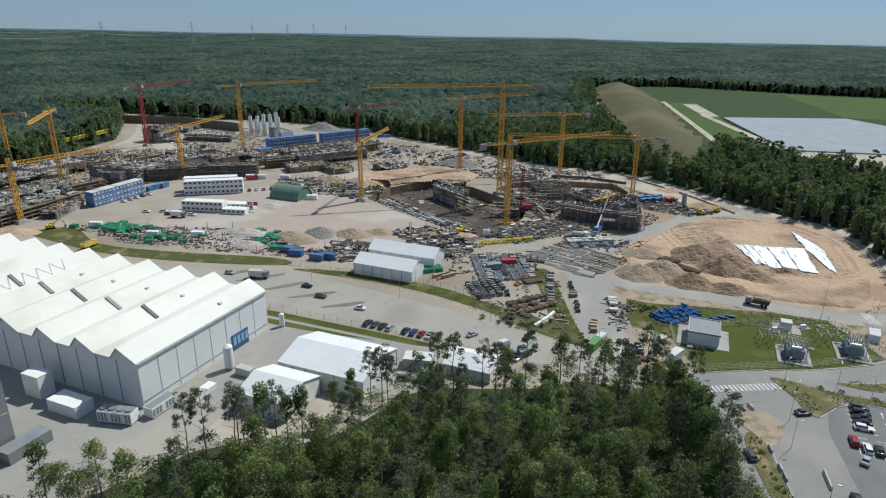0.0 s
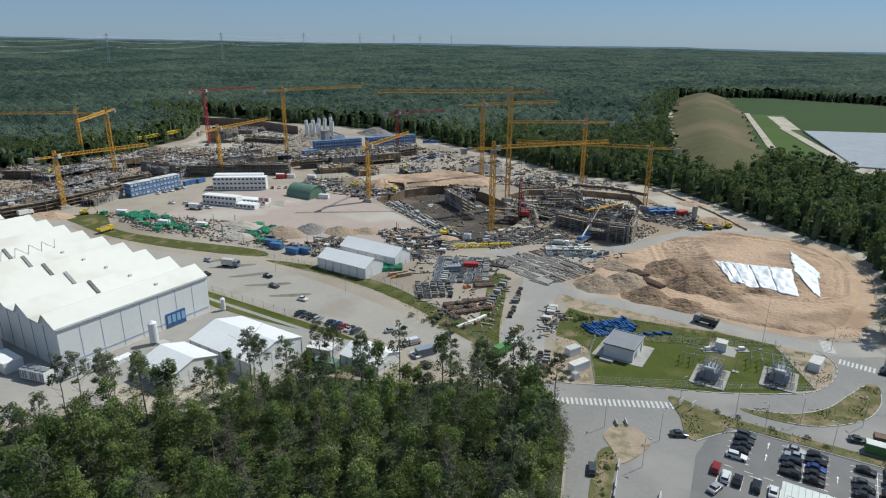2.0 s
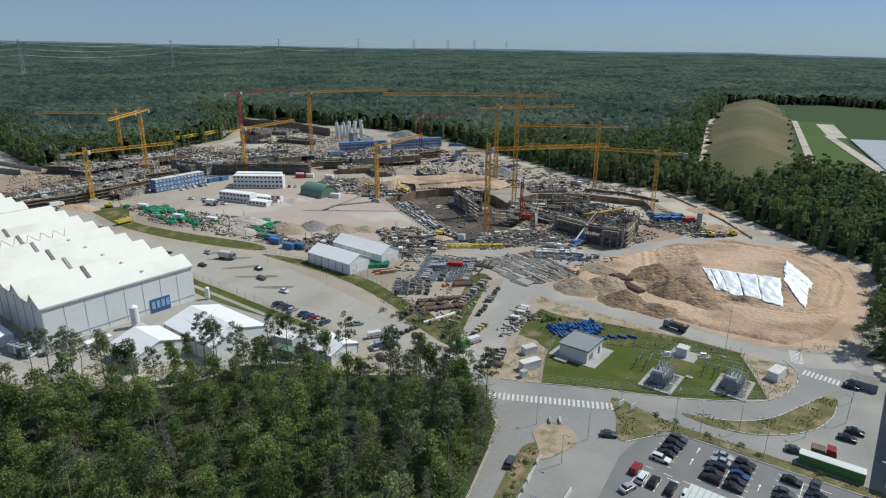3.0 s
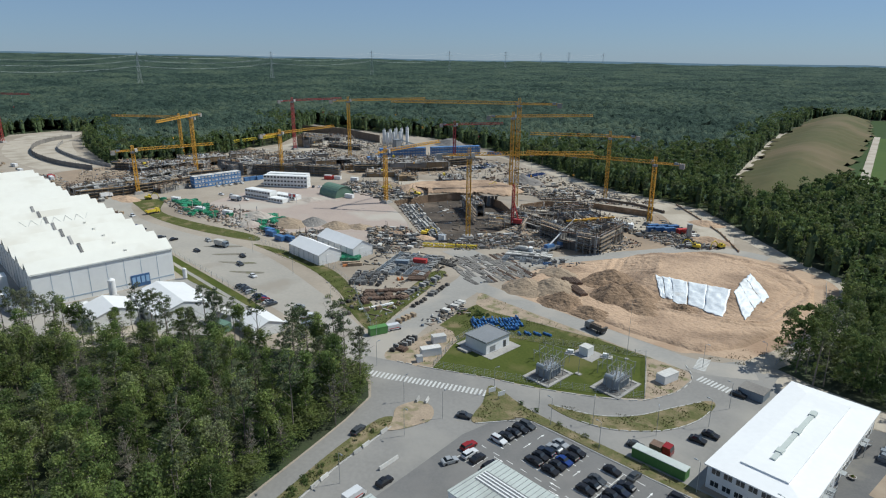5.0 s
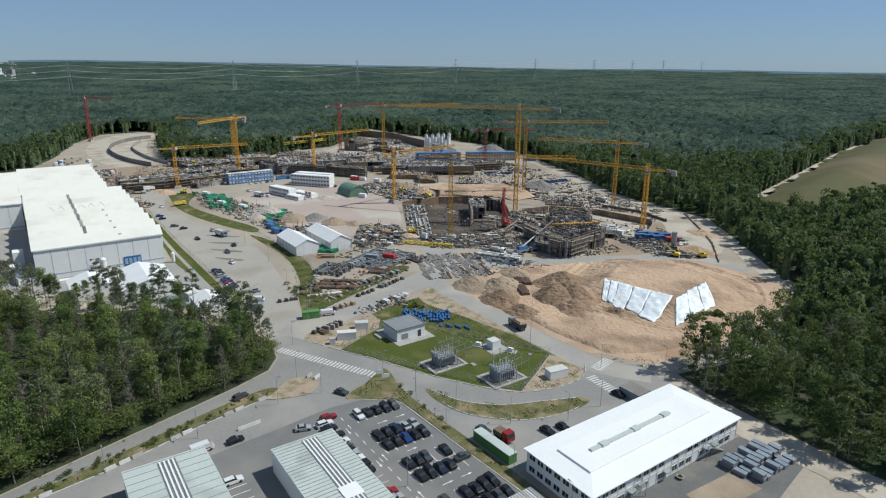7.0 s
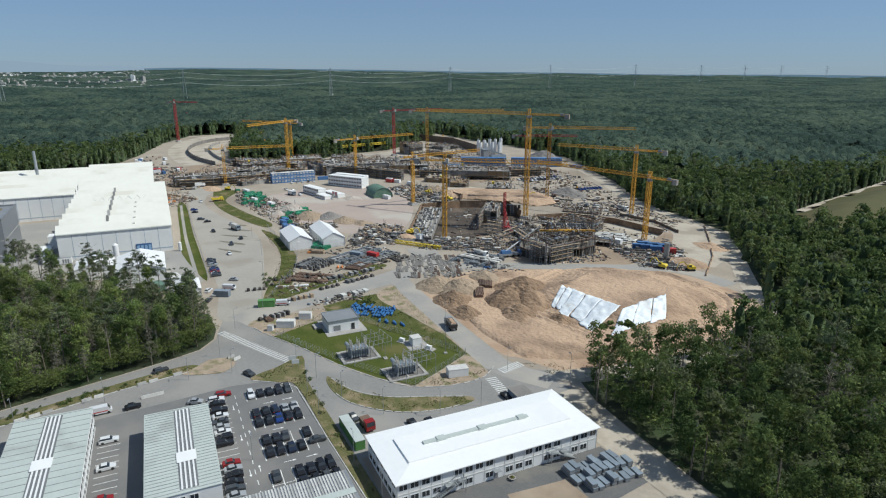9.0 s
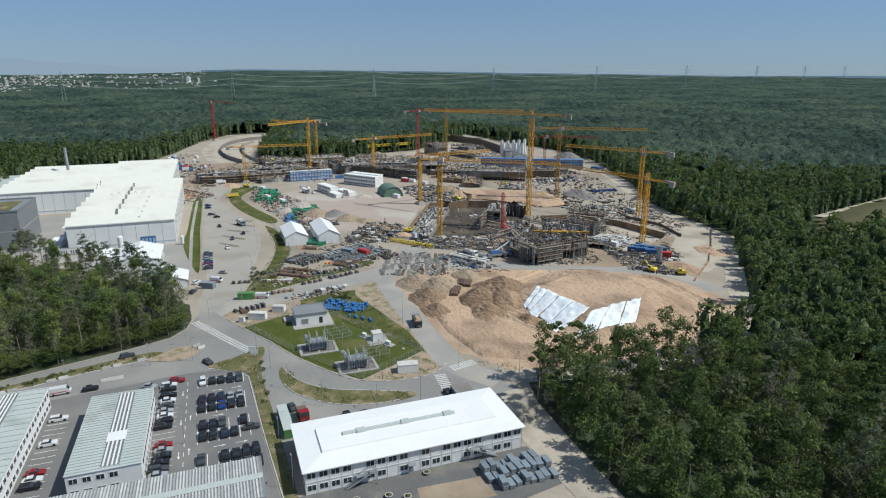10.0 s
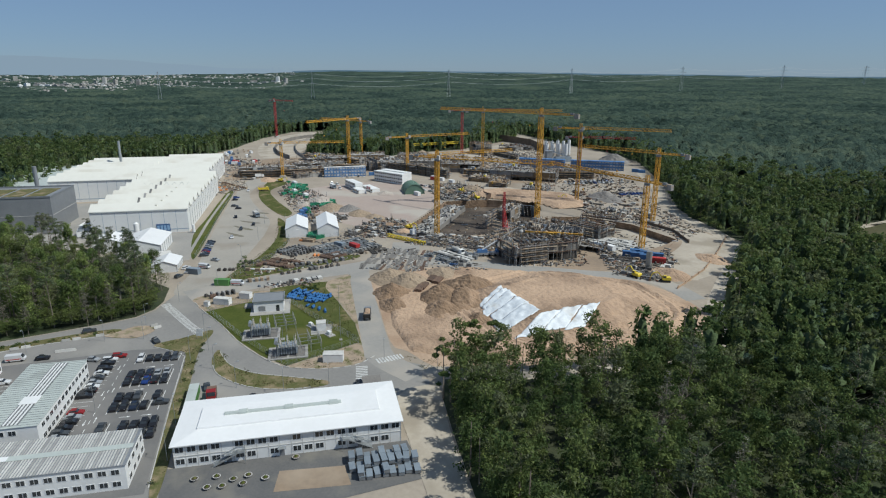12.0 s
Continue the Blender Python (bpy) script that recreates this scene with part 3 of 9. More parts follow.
sheet("earth_trench", [(-20, 352), (8, 352), (2, 380), (-40, 420), (-86, 412), (-50, 398)], 0.049, MUD, "brown earth behind the pit", "ground")
for i, (xa, ya, xb, yb) in enumerate(((-163.5, 173.5, -158, 182), (-155, 170, -144, 182.5), (-140, 167.5, -132, 178.5), (-127.5, 165, -116, 175.5), (-112, 163, -102, 172))):
    sheet("weed_strip_%d" % (i + 1), [(xa, ya), ((xa + xb) / 2 + 1.5, (ya + yb) / 2 - 0.4), (xb + 0.8, yb), (xb - 1.2, yb + 0.8), ((xa + xb) / 2 - 1.3, (ya + yb) / 2 + 0.9), (xa - 1.2, ya + 0.6)], 0.0822, MUD_DARK, "strip of dark trodden earth and weeds between parking rows", "ground")
strip("path_hall", [(-64, 150.2), (-110, 149.6), (-150, 149.4), (-234, 151)], 1.6, 0.1, ROAD_GREY, "narrow pale path through the grass bank")

# grass and verges
sheet("grass_compound", [(8.3, 169.0), (21.5, 176.2), (37.5, 183.4), (50.6, 191.3), (59.3, 199.2), (54, 209.5), (47.3, 221.2), (33, 213.6), (20, 206), (8, 201), (-1.2, 196), (1.4, 184)], 0.09, GRASS, "mown green grass of the transformer compound", "grass", round_off=False)
sheet("verge_compound", [(-1.2, 196), (8, 201), (20, 206), (33, 213.6), (47.3, 221.2), (49, 222.4), (30.9, 221.6), (8, 217), (-8, 213), (-17, 214), (-16, 203), (-12.5, 191), (-6, 191), (0.5, 187), (1.4, 184)], 0.085, ROUGH_GRASS, "rough olive grass outside the compound fence", "grass", round_off=False)
sheet("earth_roadside", [(-17, 214), (-8, 213), (8, 217.4), (30.9, 221.6), (49, 222.4), (10, 222.9), (-14, 223.2), (-24, 223.6), (-19, 216)], 0.087, BARE, "bare trodden soil between grass and site road", "ground")
sheet("earth_huts", [(-9.5, 166.5), (-5.4, 162.6), (-1.9, 164.4), (8.0, 168.9), (3, 180), (0.5, 187), (-6, 191), (-10.5, 189), (-10, 180)], 0.083, BARE, "bare sandy earth round the huts", "ground")
sheet("earth_kiosk", [(59.5, 199.4), (61, 201.5), (63.2, 209), (62.8, 218), (60, 222), (49, 222.3), (48, 220.6), (54.5, 209.7)], 0.088, BARE, "bare trodden earth beside the kiosk", "ground")
sheet("grass_island", [(43.6, 178.2), (54.6, 182.4), (62, 189.8), (66.6, 200), (71.2, 210.4), (74, 209.6), (74, 199.5), (70.2, 189), (61, 180), (51, 177)], 0.16, VERGE, "dry grass island between the roads", "grass", thick=0.1)
sheet("verge_parking", [(26.8, 173.2), (29.6, 174.4), (38, 172.8), (47, 172.2), (75, 173.6), (112, 175), (112, 172.8), (75, 170.3), (46, 168.8), (41.4, 164.6), (36.6, 157.6), (33.8, 160), (31.4, 166)], 0.2, VERGE, "dry grass strip beside the car park", "grass", thick=0.12)
sheet("verge_woods", [(35.2, 78), (33.2, 90), (27.6, 109), (22.4, 125), (19.0, 141), (22.6, 143), (27.0, 124), (30.8, 111.5), (34.8, 99), (37.0, 88), (38.5, 78)], 0.16, VERGE, "strip of weeds and dry grass along the wood road", "grass", thick=0.1)
sheet("sand_spot", [(18, 147.5), (18.2, 151.5), (19.8, 154.3), (23.5, 154.8), (26.5, 153), (28.3, 150), (27.6, 146.5), (26.6, 143), (24.4, 139.5), (22.6, 142.2), (20.5, 144.6)], 0.18, BARE, "bare sand patch at the corner", "ground")
sheet("grass_hall", [(-62, 153.5), (-110, 146), (-150, 147), (-235, 149), (-235, 154), (-150, 153.5), (-110, 154)], 0.09, GRASS, "green bank along the car park fence", "grass")
sheet("grass_tents", [(-144, 189), (-110, 190.5), (-86, 189), (-60, 183), (-44, 176), (-26, 171), (-32, 178), (-44, 186), (-62, 190), (-84, 196), (-120, 196)], 0.09, ROUGH_GRASS, "green strip beside the site fence", "grass")
sheet("grass_yard", [(-26, 172), (-22, 170), (-30, 186), (-42, 214), (-50, 230), (-55, 226), (-46, 205), (-40, 190), (-36, 180)], 0.095, ROUGH_GRASS, "long grass beside the site road", "grass")
sheet("grass_site_fence", [(-284, 178), (-262, 174), (-228, 172), (-190, 178), (-150, 191), (-158, 197), (-200, 186), (-240, 180), (-272, 192)], 0.09, ROUGH_GRASS, "green strip along the bend of the road", "grass")

# office yard
sheet("pavement_office", [(105.2, 174), (105.2, 228), (120, 230), (125, 200), (122, 176)], 0.1, ASPHALT_BLACK, "dark paving before the office building", "pavement", round_off=False)
sheet("sand_pad", [(111, 199), (112, 213), (119, 214), (118, 198)], 0.12, MUD, "bare brown earth pad", "ground", round_off=False)
sheet("track_woods", [(84, 229), (80, 240), (90, 240), (104, 239), (128, 238), (160, 239), (160, 230), (124, 229), (106, 228.5)], 0.11, SAND_TRACK, "pale sandy track beside the woods", "road")

# fields far off
sheet("field_dark_green", [(-60, 700), (-120, 1190), (-60, 1228), (140, 1178), (418, 1148), (418, 492), (150, 480), (110, 482), (84, 492), (54, 508), (28, 540), (8, 565)], 0.3, FIELD_DARK, "dark green fields", "field", round_off=False)
sheet("field_crop", [(8, 590), (-52, 930), (-14, 950), (42, 640), (30, 590)], 0.5, FIELD_GREEN, "light green crop field", "field", round_off=False)
sheet("field_meadow", [(150, 850), (110, 1150), (300, 1140), (330, 860)], 0.5, FIELD_GREEN, "light green meadow beyond the film tunnels", "field", round_off=False)
sheet("field_track", [(13, 580), (-60, 940), (-54, 942), (19, 583)], 0.9, SAND_TRACK, "pale farm track", "road", round_off=False)
sheet("field_track_two", [(60, 578), (-6, 800), (2, 802), (69, 578)], 0.95, SAND_TRACK, "pale farm track", "road", round_off=False)
sheet("field_earth", [(66, 562), (70, 578), (114, 598), (416, 660), (416, 500), (150, 500), (94, 510)], 0.6, SAND_TRACK, "bare sandy field edge", "field", round_off=False)
sheet("field_earth_two", [(0, 790), (-30, 920), (-12, 925), (16, 795)], 0.7, SAND_TRACK, "bare brown strip of field", "field", round_off=False)


def build_hill():
    """The mown hill at the edge of the woods."""
    s, idx, step = Solid(), {}, 9.0
    for i in range(34):
        for j in range(84):
            x, y = -215 + i * step, 470 + j * step
            if inside(np.array([x]), np.array([y]), HILL)[0]:
                d = min(math.hypot(x - (xa + (xb - xa) * k / 12), y - (ya + (yb - ya) * k / 12)) for (xa, ya), (xb, yb) in zip(HILL, HILL[1:] + HILL[:1]) for k in range(12))
                k = min(1, d / 42)
                idx[i, j] = len(s.v)
                s.v.append((x, y, 0.35 + 12 * k * k * (3 - 2 * k) + 0.15 * noise.noise((x * 0.02, y * 0.02, 2))))
    for (i, j) in idx:
        if all(k in idx for k in ((i + 1, j), (i, j + 1), (i + 1, j + 1))):
            s.f.append((idx[i, j], idx[i + 1, j], idx[i + 1, j + 1], idx[i, j + 1]))
    whole("ground_hill", s, FIELD_BROWN, "low mown hill with brown-green grass", "hill", kind="structure", smooth=True)


build_hill()
sheet("hill_track", [(-51, 508), (-124, 786), (-150, 900), (-142, 902), (-116, 790), (-44, 512)], 0.75, SAND_TRACK, "pale sandy track round the hill", "road", round_off=False)

# ---- woods ----
rng = np.random.default_rng(7)


def raw_mesh(name, verts, faces, material):
    """A mesh of quads or triangles straight from arrays."""
    me = bpy.data.meshes.new(name)
    k = faces.shape[1]
    me.vertices.add(len(verts))
    me.vertices.foreach_set("co", np.ascontiguousarray(verts, np.float32).ravel())
    me.loops.add(faces.size)
    me.loops.foreach_set("vertex_index", np.ascontiguousarray(faces, np.int32).ravel())
    me.polygons.add(len(faces))
    me.polygons.foreach_set("loop_start", np.arange(0, faces.size, k, dtype=np.int32))
    me.update(calc_edges=True)
    me.materials.append(material)
    return me


def leaf_cloud(count, clumps, size, r, wide=0.58):
    """Leaf sprays on the shells of several clumps: an array of corners, count x 3 x 3."""
    out = []
    vol = np.array([c[3] ** 2 for c in clumps])
    for (cx, cy, cz, cr, squash), n in zip(clumps, np.maximum(1, (count * vol / vol.sum()).astype(int))):
        d = r.normal(size=(n, 3))
        d[:, 2] = d[:, 2] * 0.85 + 0.25
        d /= np.linalg.norm(d, axis=1)[:, None]
        c = d * (cr * r.uniform(0.3, 1.12, n) ** 0.7)[:, None] * np.array([1, 1, squash]) + (cx, cy, cz)
        nrm = d * 0.9 + r.normal(size=(n, 3)) * 0.55
        nrm /= np.linalg.norm(nrm, axis=1)[:, None]
        u = np.cross(nrm, r.normal(size=(n, 3)))
        u /= np.linalg.norm(u, axis=1)[:, None]
        v = np.cross(nrm, u)
        s = size * r.uniform(0.6, 1.35, (n, 1))
        out.append(np.stack([c + u * s, c - u * s * 0.6 + v * s * wide, c - u * s * 0.6 - v * s * wide + nrm * s * 0.2], 1))
    return np.concatenate(out)


def broad_clumps(r, h, w, n, hem=0.42):
    """The clumps of a broad crown, from a low hem to the top."""
    cl = [(0, 0, h * 0.80, w * 0.55, 0.9)]
    for i in range(n):
        a, k = i * 2.4 + r.uniform(-0.4, 0.4), r.uniform(0.35, 1.0)
        z = h * r.uniform(hem, 0.88)
        taper = 1.0 - 0.55 * max(0, z / h - 0.5) / 0.4
        cl.append((math.cos(a) * w * 0.62 * k * taper, math.sin(a) * w * 0.62 * k * taper, z, w * r.uniform(0.30, 0.46) * (0.72 if n > 15 else 1.0), r.uniform(0.7, 0.95)))
    return cl


def pine_clumps(r, h, w, n):
    cl = []
    for i in range(n):
        a, z = i * 2.4 + r.uniform(-0.5, 0.5), h * r.uniform(0.62, 0.98)
        k = (1.05 - z / h) * 2.0 + 0.25
        cl.append((math.cos(a) * w * 0.8 * k, math.sin(a) * w * 0.8 * k, z, w * r.uniform(0.24, 0.36), 0.5))
    return cl


def spire_clumps(r, h, w, n):
    """The whorls of a thin, half-dead conifer."""
    cl = []
    for i in range(n):
        a, z = i * 2.4 + r.uniform(-0.5, 0.5), h * (0.22 + 0.76 * (i + r.uniform(0, 1)) / n)
        k = w * (1.08 - z / h) * r.uniform(0.5, 1.2)
        cl.append((math.cos(a) * k, math.sin(a) * k, z, w * (0.14 + 0.30 * (1 - z / h)), 0.55))
    return cl


def trunk_shape(h, r0, limbs, seed, sides=6):
    r = random.Random(seed)
    s, p, n = Solid(), Vector((0, 0, -0.2)), 4
    for i in range(n):
        q = Vector((r.uniform(-0.25, 0.25), r.uniform(-0.25, 0.25), h * (i + 1) / n))
        s.tube(p, q, r0 * (1 - 0.8 * i / n), r0 * (1 - 0.8 * (i + 1) / n), sides, caps=False)
        p = q
    for i in range(limbs):
        z = h * r.uniform(0.4, 0.85)
        a, k = i * 2.4, h * r.uniform(0.14, 0.24)
        s.tube((0, 0, z), (math.cos(a) * k, math.sin(a) * k, z + k * 0.7), r0 * 0.35, r0 * 0.08, 4, caps=False)
    return s


def crown_mesh(name, quads, material):
    v = quads.reshape(-1, 3)
    return raw_mesh(name, v, np.arange(len(v)).reshape(-1, 3), material)


# kinds of near trees: trunk and crown meshes, used by many trees
KINDS = []
for i in range(7):
    r = np.random.default_rng(100 + i)
    h, w = float(r.uniform(15, 20)), float(r.uniform(3.6, 5.2))
    KINDS.append(("broad", h, trunk_shape(h * 0.85, 0.24, 6, i).mesh("trunk", BARK), crown_mesh("crown", leaf_cloud(1750, broad_clumps(r, h, w * 1.1, 30, 0.25), 0.31, r), LEAF_LIT)))
for i in range(4):
    r = np.random.default_rng(200 + i)
    h, w = float(r.uniform(17, 22)), float(r.uniform(2.4, 3.2))
    KINDS.append(("pine", h, trunk_shape(h * 0.97, 0.2, 9, 20 + i).mesh("trunk", BARK), crown_mesh("crown", leaf_cloud(1150, pine_clumps(r, h, w, 30), 0.25, r), LEAF_PINE)))
for i in range(2):
    r = np.random.default_rng(300 + i)
    h, w = float(r.uniform(14, 17)), 3.6
    KINDS.append(("bare", h, trunk_shape(h * 0.95, 0.2, 14, 40 + i).mesh("trunk", BARK), crown_mesh("crown", leaf_cloud(900, spire_clumps(r, h * 1.12, w * 0.8, 30), 0.34, r, 0.2) , TWIGS)))
for i in range(3):
    r = np.random.default_rng(400 + i)
    h, w = float(r.uniform(17, 21)), float(r.uniform(2.8, 3.6))
    KINDS.append(("tall", h, trunk_shape(h * 0.92, 0.2, 9, 60 + i).mesh("trunk", BARK_PALE), crown_mesh("crown", leaf_cloud(1250, broad_clumps(r, h, w, 22, 0.52), 0.29, r), LEAF_LIT)))
LABELS = {"tall": "tall slim woodland tree with a pale bare trunk", "broad": "broad-leaved green woodland tree with a dense crown", "pine": "slender pine with a bare trunk and sparse crown", "bare": "half-dead tree with grey bare twigs"}


def plant(kind, x, y, scale, turn):
    what, h, trunk, crown = kind
    t = thing("tree", LABELS[what], "tree", x, y, 0, turn, group="trees of the wood")
    t.scale = (scale, scale, scale)
    part("trunk", trunk, None, t)
    part("crown", crown, None, t)


def scatter(x0, y0, x1, y1, step, r, jitter=0.42):
    xs, ys = np.meshgrid(np.arange(x0, x1, step), np.arange(y0, y1, step))
    xs, ys = xs.ravel().astype(float), ys.ravel().astype(float)
    return xs + r.uniform(-jitter, jitter, xs.size) * step, ys + r.uniform(-jitter, jitter, ys.size) * step


def wooded(x, y):
    ok = np.ones(x.shape, bool)
    for p in CLEAR:
        ok &= ~inside(x, y, p)
    return ok


# the wood under the first part of the path: every tree a thing of its own
tx, ty = scatter(-135, 18, 34, 150, 6.1, rng)
keep = wooded(tx, ty) & (ty > 22 + 0.25 * np.abs(tx + 40)) & ~((ty < 60) & (tx < -60))
count_a = 0
for x, y in zip(tx[keep], ty[keep]):
    u = rng.uniform()
    edge = inside(np.array([x]), np.array([y]), [(-110, 70), (-96, 86), (-80, 100), (-70, 117), (-58, 131), (-30, 141), (4, 150), (10, 142), (-22, 128), (-50, 112), (-70, 88), (-96, 66)])[0]
    if edge:
        kind = KINDS[7 + int(rng.integers(4))] if u < 0.40 else KINDS[13 + int(rng.integers(3))]
        if u > 0.66:
            continue
    else:
        kind = KINDS[int(rng.integers(7))] if u < 0.66 else KINDS[11 + int(rng.integers(2))] if u < 0.84 else KINDS[(7, 8, 9, 10, 13, 14, 15)[int(rng.integers(7))]]
    plant(kind, float(x), float(y), float(rng.uniform(0.72, 1.08)) * (0.95 if edge else 0.9), float(rng.uniform(0, 360)))
    count_a += 1

# tall trees and shrubs at the edge of the wood, up to the road
er = random.Random(12)
edge_line = [(30.6, 80), (26.7, 92), (21.8, 107), (16.8, 122.6), (12.6, 135), (8.0, 145), (1.6, 149.8), (-12, 150.8)]
shrub_x, shrub_y = [], []
for (xa, ya), (xb, yb) in zip(edge_line, edge_line[1:]):
    ln = math.hypot(xb - xa, yb - ya)
    for k in range(int(ln / 5.5) + 1):
        u, off = (k + er.random()) * 5.5 / ln, er.uniform(3.5, 9.0)
        nx, ny = -(yb - ya) / ln * -1, (xb - xa) / ln * -1
        x, y = xa + (xb - xa) * u - nx * off, ya + (yb - ya) * u - ny * off
        plant(KINDS[er.choice((13, 14, 15, 7, 8, 13, 14, 2, 11))], x, y, er.uniform(0.95, 1.15), er.uniform(0, 360))
    for k in range(int(ln * 1.3)):
        u, off = er.random(), er.uniform(0.3, 6.5)
        nx, ny = (yb - ya) / ln, -(xb - xa) / ln
        shrub_x.append(xa + (xb - xa) * u - nx * off)
        shrub_y.append(ya + (yb - ya) * u - ny * off)

# the wood beyond: masses of trees, finer near the path
def dome(seg, rings, w, h, low, lumps, r):
    """A lumpy crown as a low dome: corners and triangles."""
    vs, fs = [], []
    for j in range(rings + 1):
        k = j / (rings + 0.6)
        rad, z = w * math.cos(k * math.pi / 2) ** 0.7, h * low + h * (1 - low) * math.sin(k * math.pi / 2)
        if j == 0:
            rad *= 0.8
        for i in range(seg):
            a = 2 * math.pi * (i + 0.5 * (j % 2)) / seg
            q = rad * (1 + lumps * r.uniform(-1, 1))
            vs.append((q * math.cos(a), q * math.sin(a), z + h * lumps * 0.22 * r.uniform(-1, 1)))
    for j in range(rings):
        for i in range(seg):
            a, b, c, d = j * seg + i, j * seg + (i + 1) % seg, (j + 1) * seg + (i + 1) % seg, (j + 1) * seg + i
            fs += [(a, b, c), (a, c, d)]
    vs.append((0, 0, h * (1 + 0.1 * r.uniform(-1, 1))))
    fs += [(rings * seg + i, rings * seg + (i + 1) % seg, len(vs) - 1) for i in range(seg)]
    return np.array(vs), np.array(fs)


BANK, CORES = {}, {}


def bank(level, quads, size, kinds, seg=0, rings=0, lumps=0.25, low=0.25, wide=1.0, hem=0.42):
    """The kinds of trees of one level of detail: a crown mass and leaf sprays round it."""
    r = np.random.default_rng(500 + level)
    BANK[level], CORES[level] = [], []
    for i in range(kinds):
        h, w = float(r.uniform(14.5, 20)), float(r.uniform(3.6, 5.2)) * wide
        if quads:
            slim = r.uniform() < 0.18
            BANK[level].append(leaf_cloud(quads, pine_clumps(r, h * 1.08, w * 0.75, 10) if slim else broad_clumps(r, h, w, 26 if quads > 300 else 10, hem), size, r))
        if seg:
            CORES[level].append(dome(seg, rings, w * (0.55), h * (0.74), low, lumps, r))


bank(1, 960, 0.385, 12, hem=0.12)
bank(2, 160, 0.82, 16, 6, 1, 0.5, 0.3, 1.12, hem=0.3)
bank(3, 80, 0.80, 16, 6, 1, 0.6, 0.4, 1.1, hem=0.3)
bank(6, 270, 0.35, 8)


def wood(name, x, y, level, label, trunks=False):
    """All trees of one stretch of wood as one mass."""
    kinds = max(len(BANK[level]), len(CORES[level]))
    pick = rng.integers(0, kinds, x.size)
    turn, size = rng.uniform(0, 2 * np.pi, x.size), rng.uniform(0.82, 1.14, x.size) if level in (3, 4, 5) else rng.uniform(0.62, 1.12, x.size)
    far = np.hypot(x - CENTRE[0], y - CENTRE[1]) > 1500
    base = np.array([land(a, b) if f else 0.0 for a, b, f in zip(x, y, far)])

    def spread(pts, sel):
        c, s = np.cos(turn[sel])[:, None], np.sin(turn[sel])[:, None]
        g = pts[None] * size[sel][:, None, None]
        return np.stack([g[..., 0] * c - g[..., 1] * s + x[sel][:, None], g[..., 0] * s + g[..., 1] * c + y[sel][:, None], g[..., 2] + base[sel][:, None]], -1)

    top = thing(name, label, "trees", kind="stuff")
    total = 0
    rim = np.zeros(x.shape, bool)
    for dx, dy in ((8, 0), (-8, 0), (0, 8), (0, -8), (6, 6), (-6, -6), (6, -6), (-6, 6)):
        g = max(1.0, level - 1.5)
        rim |= ~wooded(x + dx * g, y + dy * g)
    if BANK[level]:
        leaves = np.concatenate([spread(BANK[level][k].reshape(-1, 3), np.nonzero(pick == k)[0]).reshape(-1, 3) for k in range(kinds)])
        if level == 6:
            leaves[:, 2] *= 0.36
        if level in (2, 3):
            low = [spread(BANK[level][k][::2].reshape(-1, 3) * (1.05, 1.05, 0.62), np.nonzero((pick == k) & rim)[0]).reshape(-1, 3) for k in range(kinds)]
            leaves = np.concatenate([leaves] + low)
        part("leaves", raw_mesh("leaves", leaves, np.arange(len(leaves)).reshape(-1, 3), LEAF_LIT if level == 6 else LEAF), None, top)
        total += len(leaves) // 3
    if CORES[level]:
        vs, fs, at = [], [], 0
        for k in range(kinds):
            sel = np.nonzero(pick == k)[0]
            v, f = CORES[level][k]
            vs.append(spread(v, sel).reshape(-1, 3))
            fs.append((f[None] + (at + np.arange(sel.size) * len(v))[:, None, None]).reshape(-1, 3))
            at += sel.size * len(v)
            low = sel[rim[sel]]
            for drop in (6.0, 10.5) if level > 2 else (5.0,):
                vs.append(spread(v * (0.92, 0.92, 0.9), low).reshape(-1, 3) - (0, 0, drop))
                fs.append((f[None] + (at + np.arange(low.size) * len(v))[:, None, None]).reshape(-1, 3))
                at += low.size * len(v)
        me = raw_mesh("crowns", np.concatenate(vs), np.concatenate(fs), CROWN_MASS)
        me.polygons.foreach_set("use_smooth", np.ones(len(me.polygons), bool))
        part("crowns", me, None, top)
        total += len(me.polygons)
    if trunks:
        st = Solid()
        for a, b in zip(x[rim][::4], y[rim][::4]):
            st.tube((a, b, -0.2), (a + 0.3, b, 14), 0.26, 0.1, 5, caps=False)
            st.tube((a + 2.2, b + 1.4, -0.2), (a + 2.0, b + 1.4, 11), 0.2, 0.08, 4, caps=False)
        me = bpy.data.meshes.new("trunks")
        me.from_pydata(st.v, [], st.f)
        me.materials.append(BARK)
        part("trunks", me, None, top)
    return total


EYES = [tuple((pose(0, 0, EYE, TILT, LEAN, TURN) @ Vector((METRES * r[1], METRES * r[2], 0)))[:2]) for r in ROWS]


def near_path(x, y):
    return np.min([np.hypot(x - a, y - b) for a, b in EYES], axis=0)


def seen_side(x, y):
    """The part of the land towards which the walk looks."""
    dx, dy = x - 110, y - 60
    az = np.degrees(np.arctan2(dy, dx)) % 360
    return (az > 56) & (az < 234)


ux, uy = scatter(-115, 30, 34, 150, 4.9, rng)
ok = wooded(ux, uy)
n0 = wood("undergrowth", np.concatenate([ux[ok], shrub_x]), np.concatenate([uy[ok], shrub_y]), 6, "young trees and shrubs below the tall trees")
for k in range(20):
    x, y = er.uniform(92, 190), er.uniform(262, 330)
    if wooded(np.array([x]), np.array([y]))[0]:
        plant(KINDS[(11, 12, 8, 12)[k % 4]], x, y, er.uniform(1.0, 1.3), er.uniform(0, 360))
bx, by = scatter(70, 228, 330, 520, 6.0, rng)
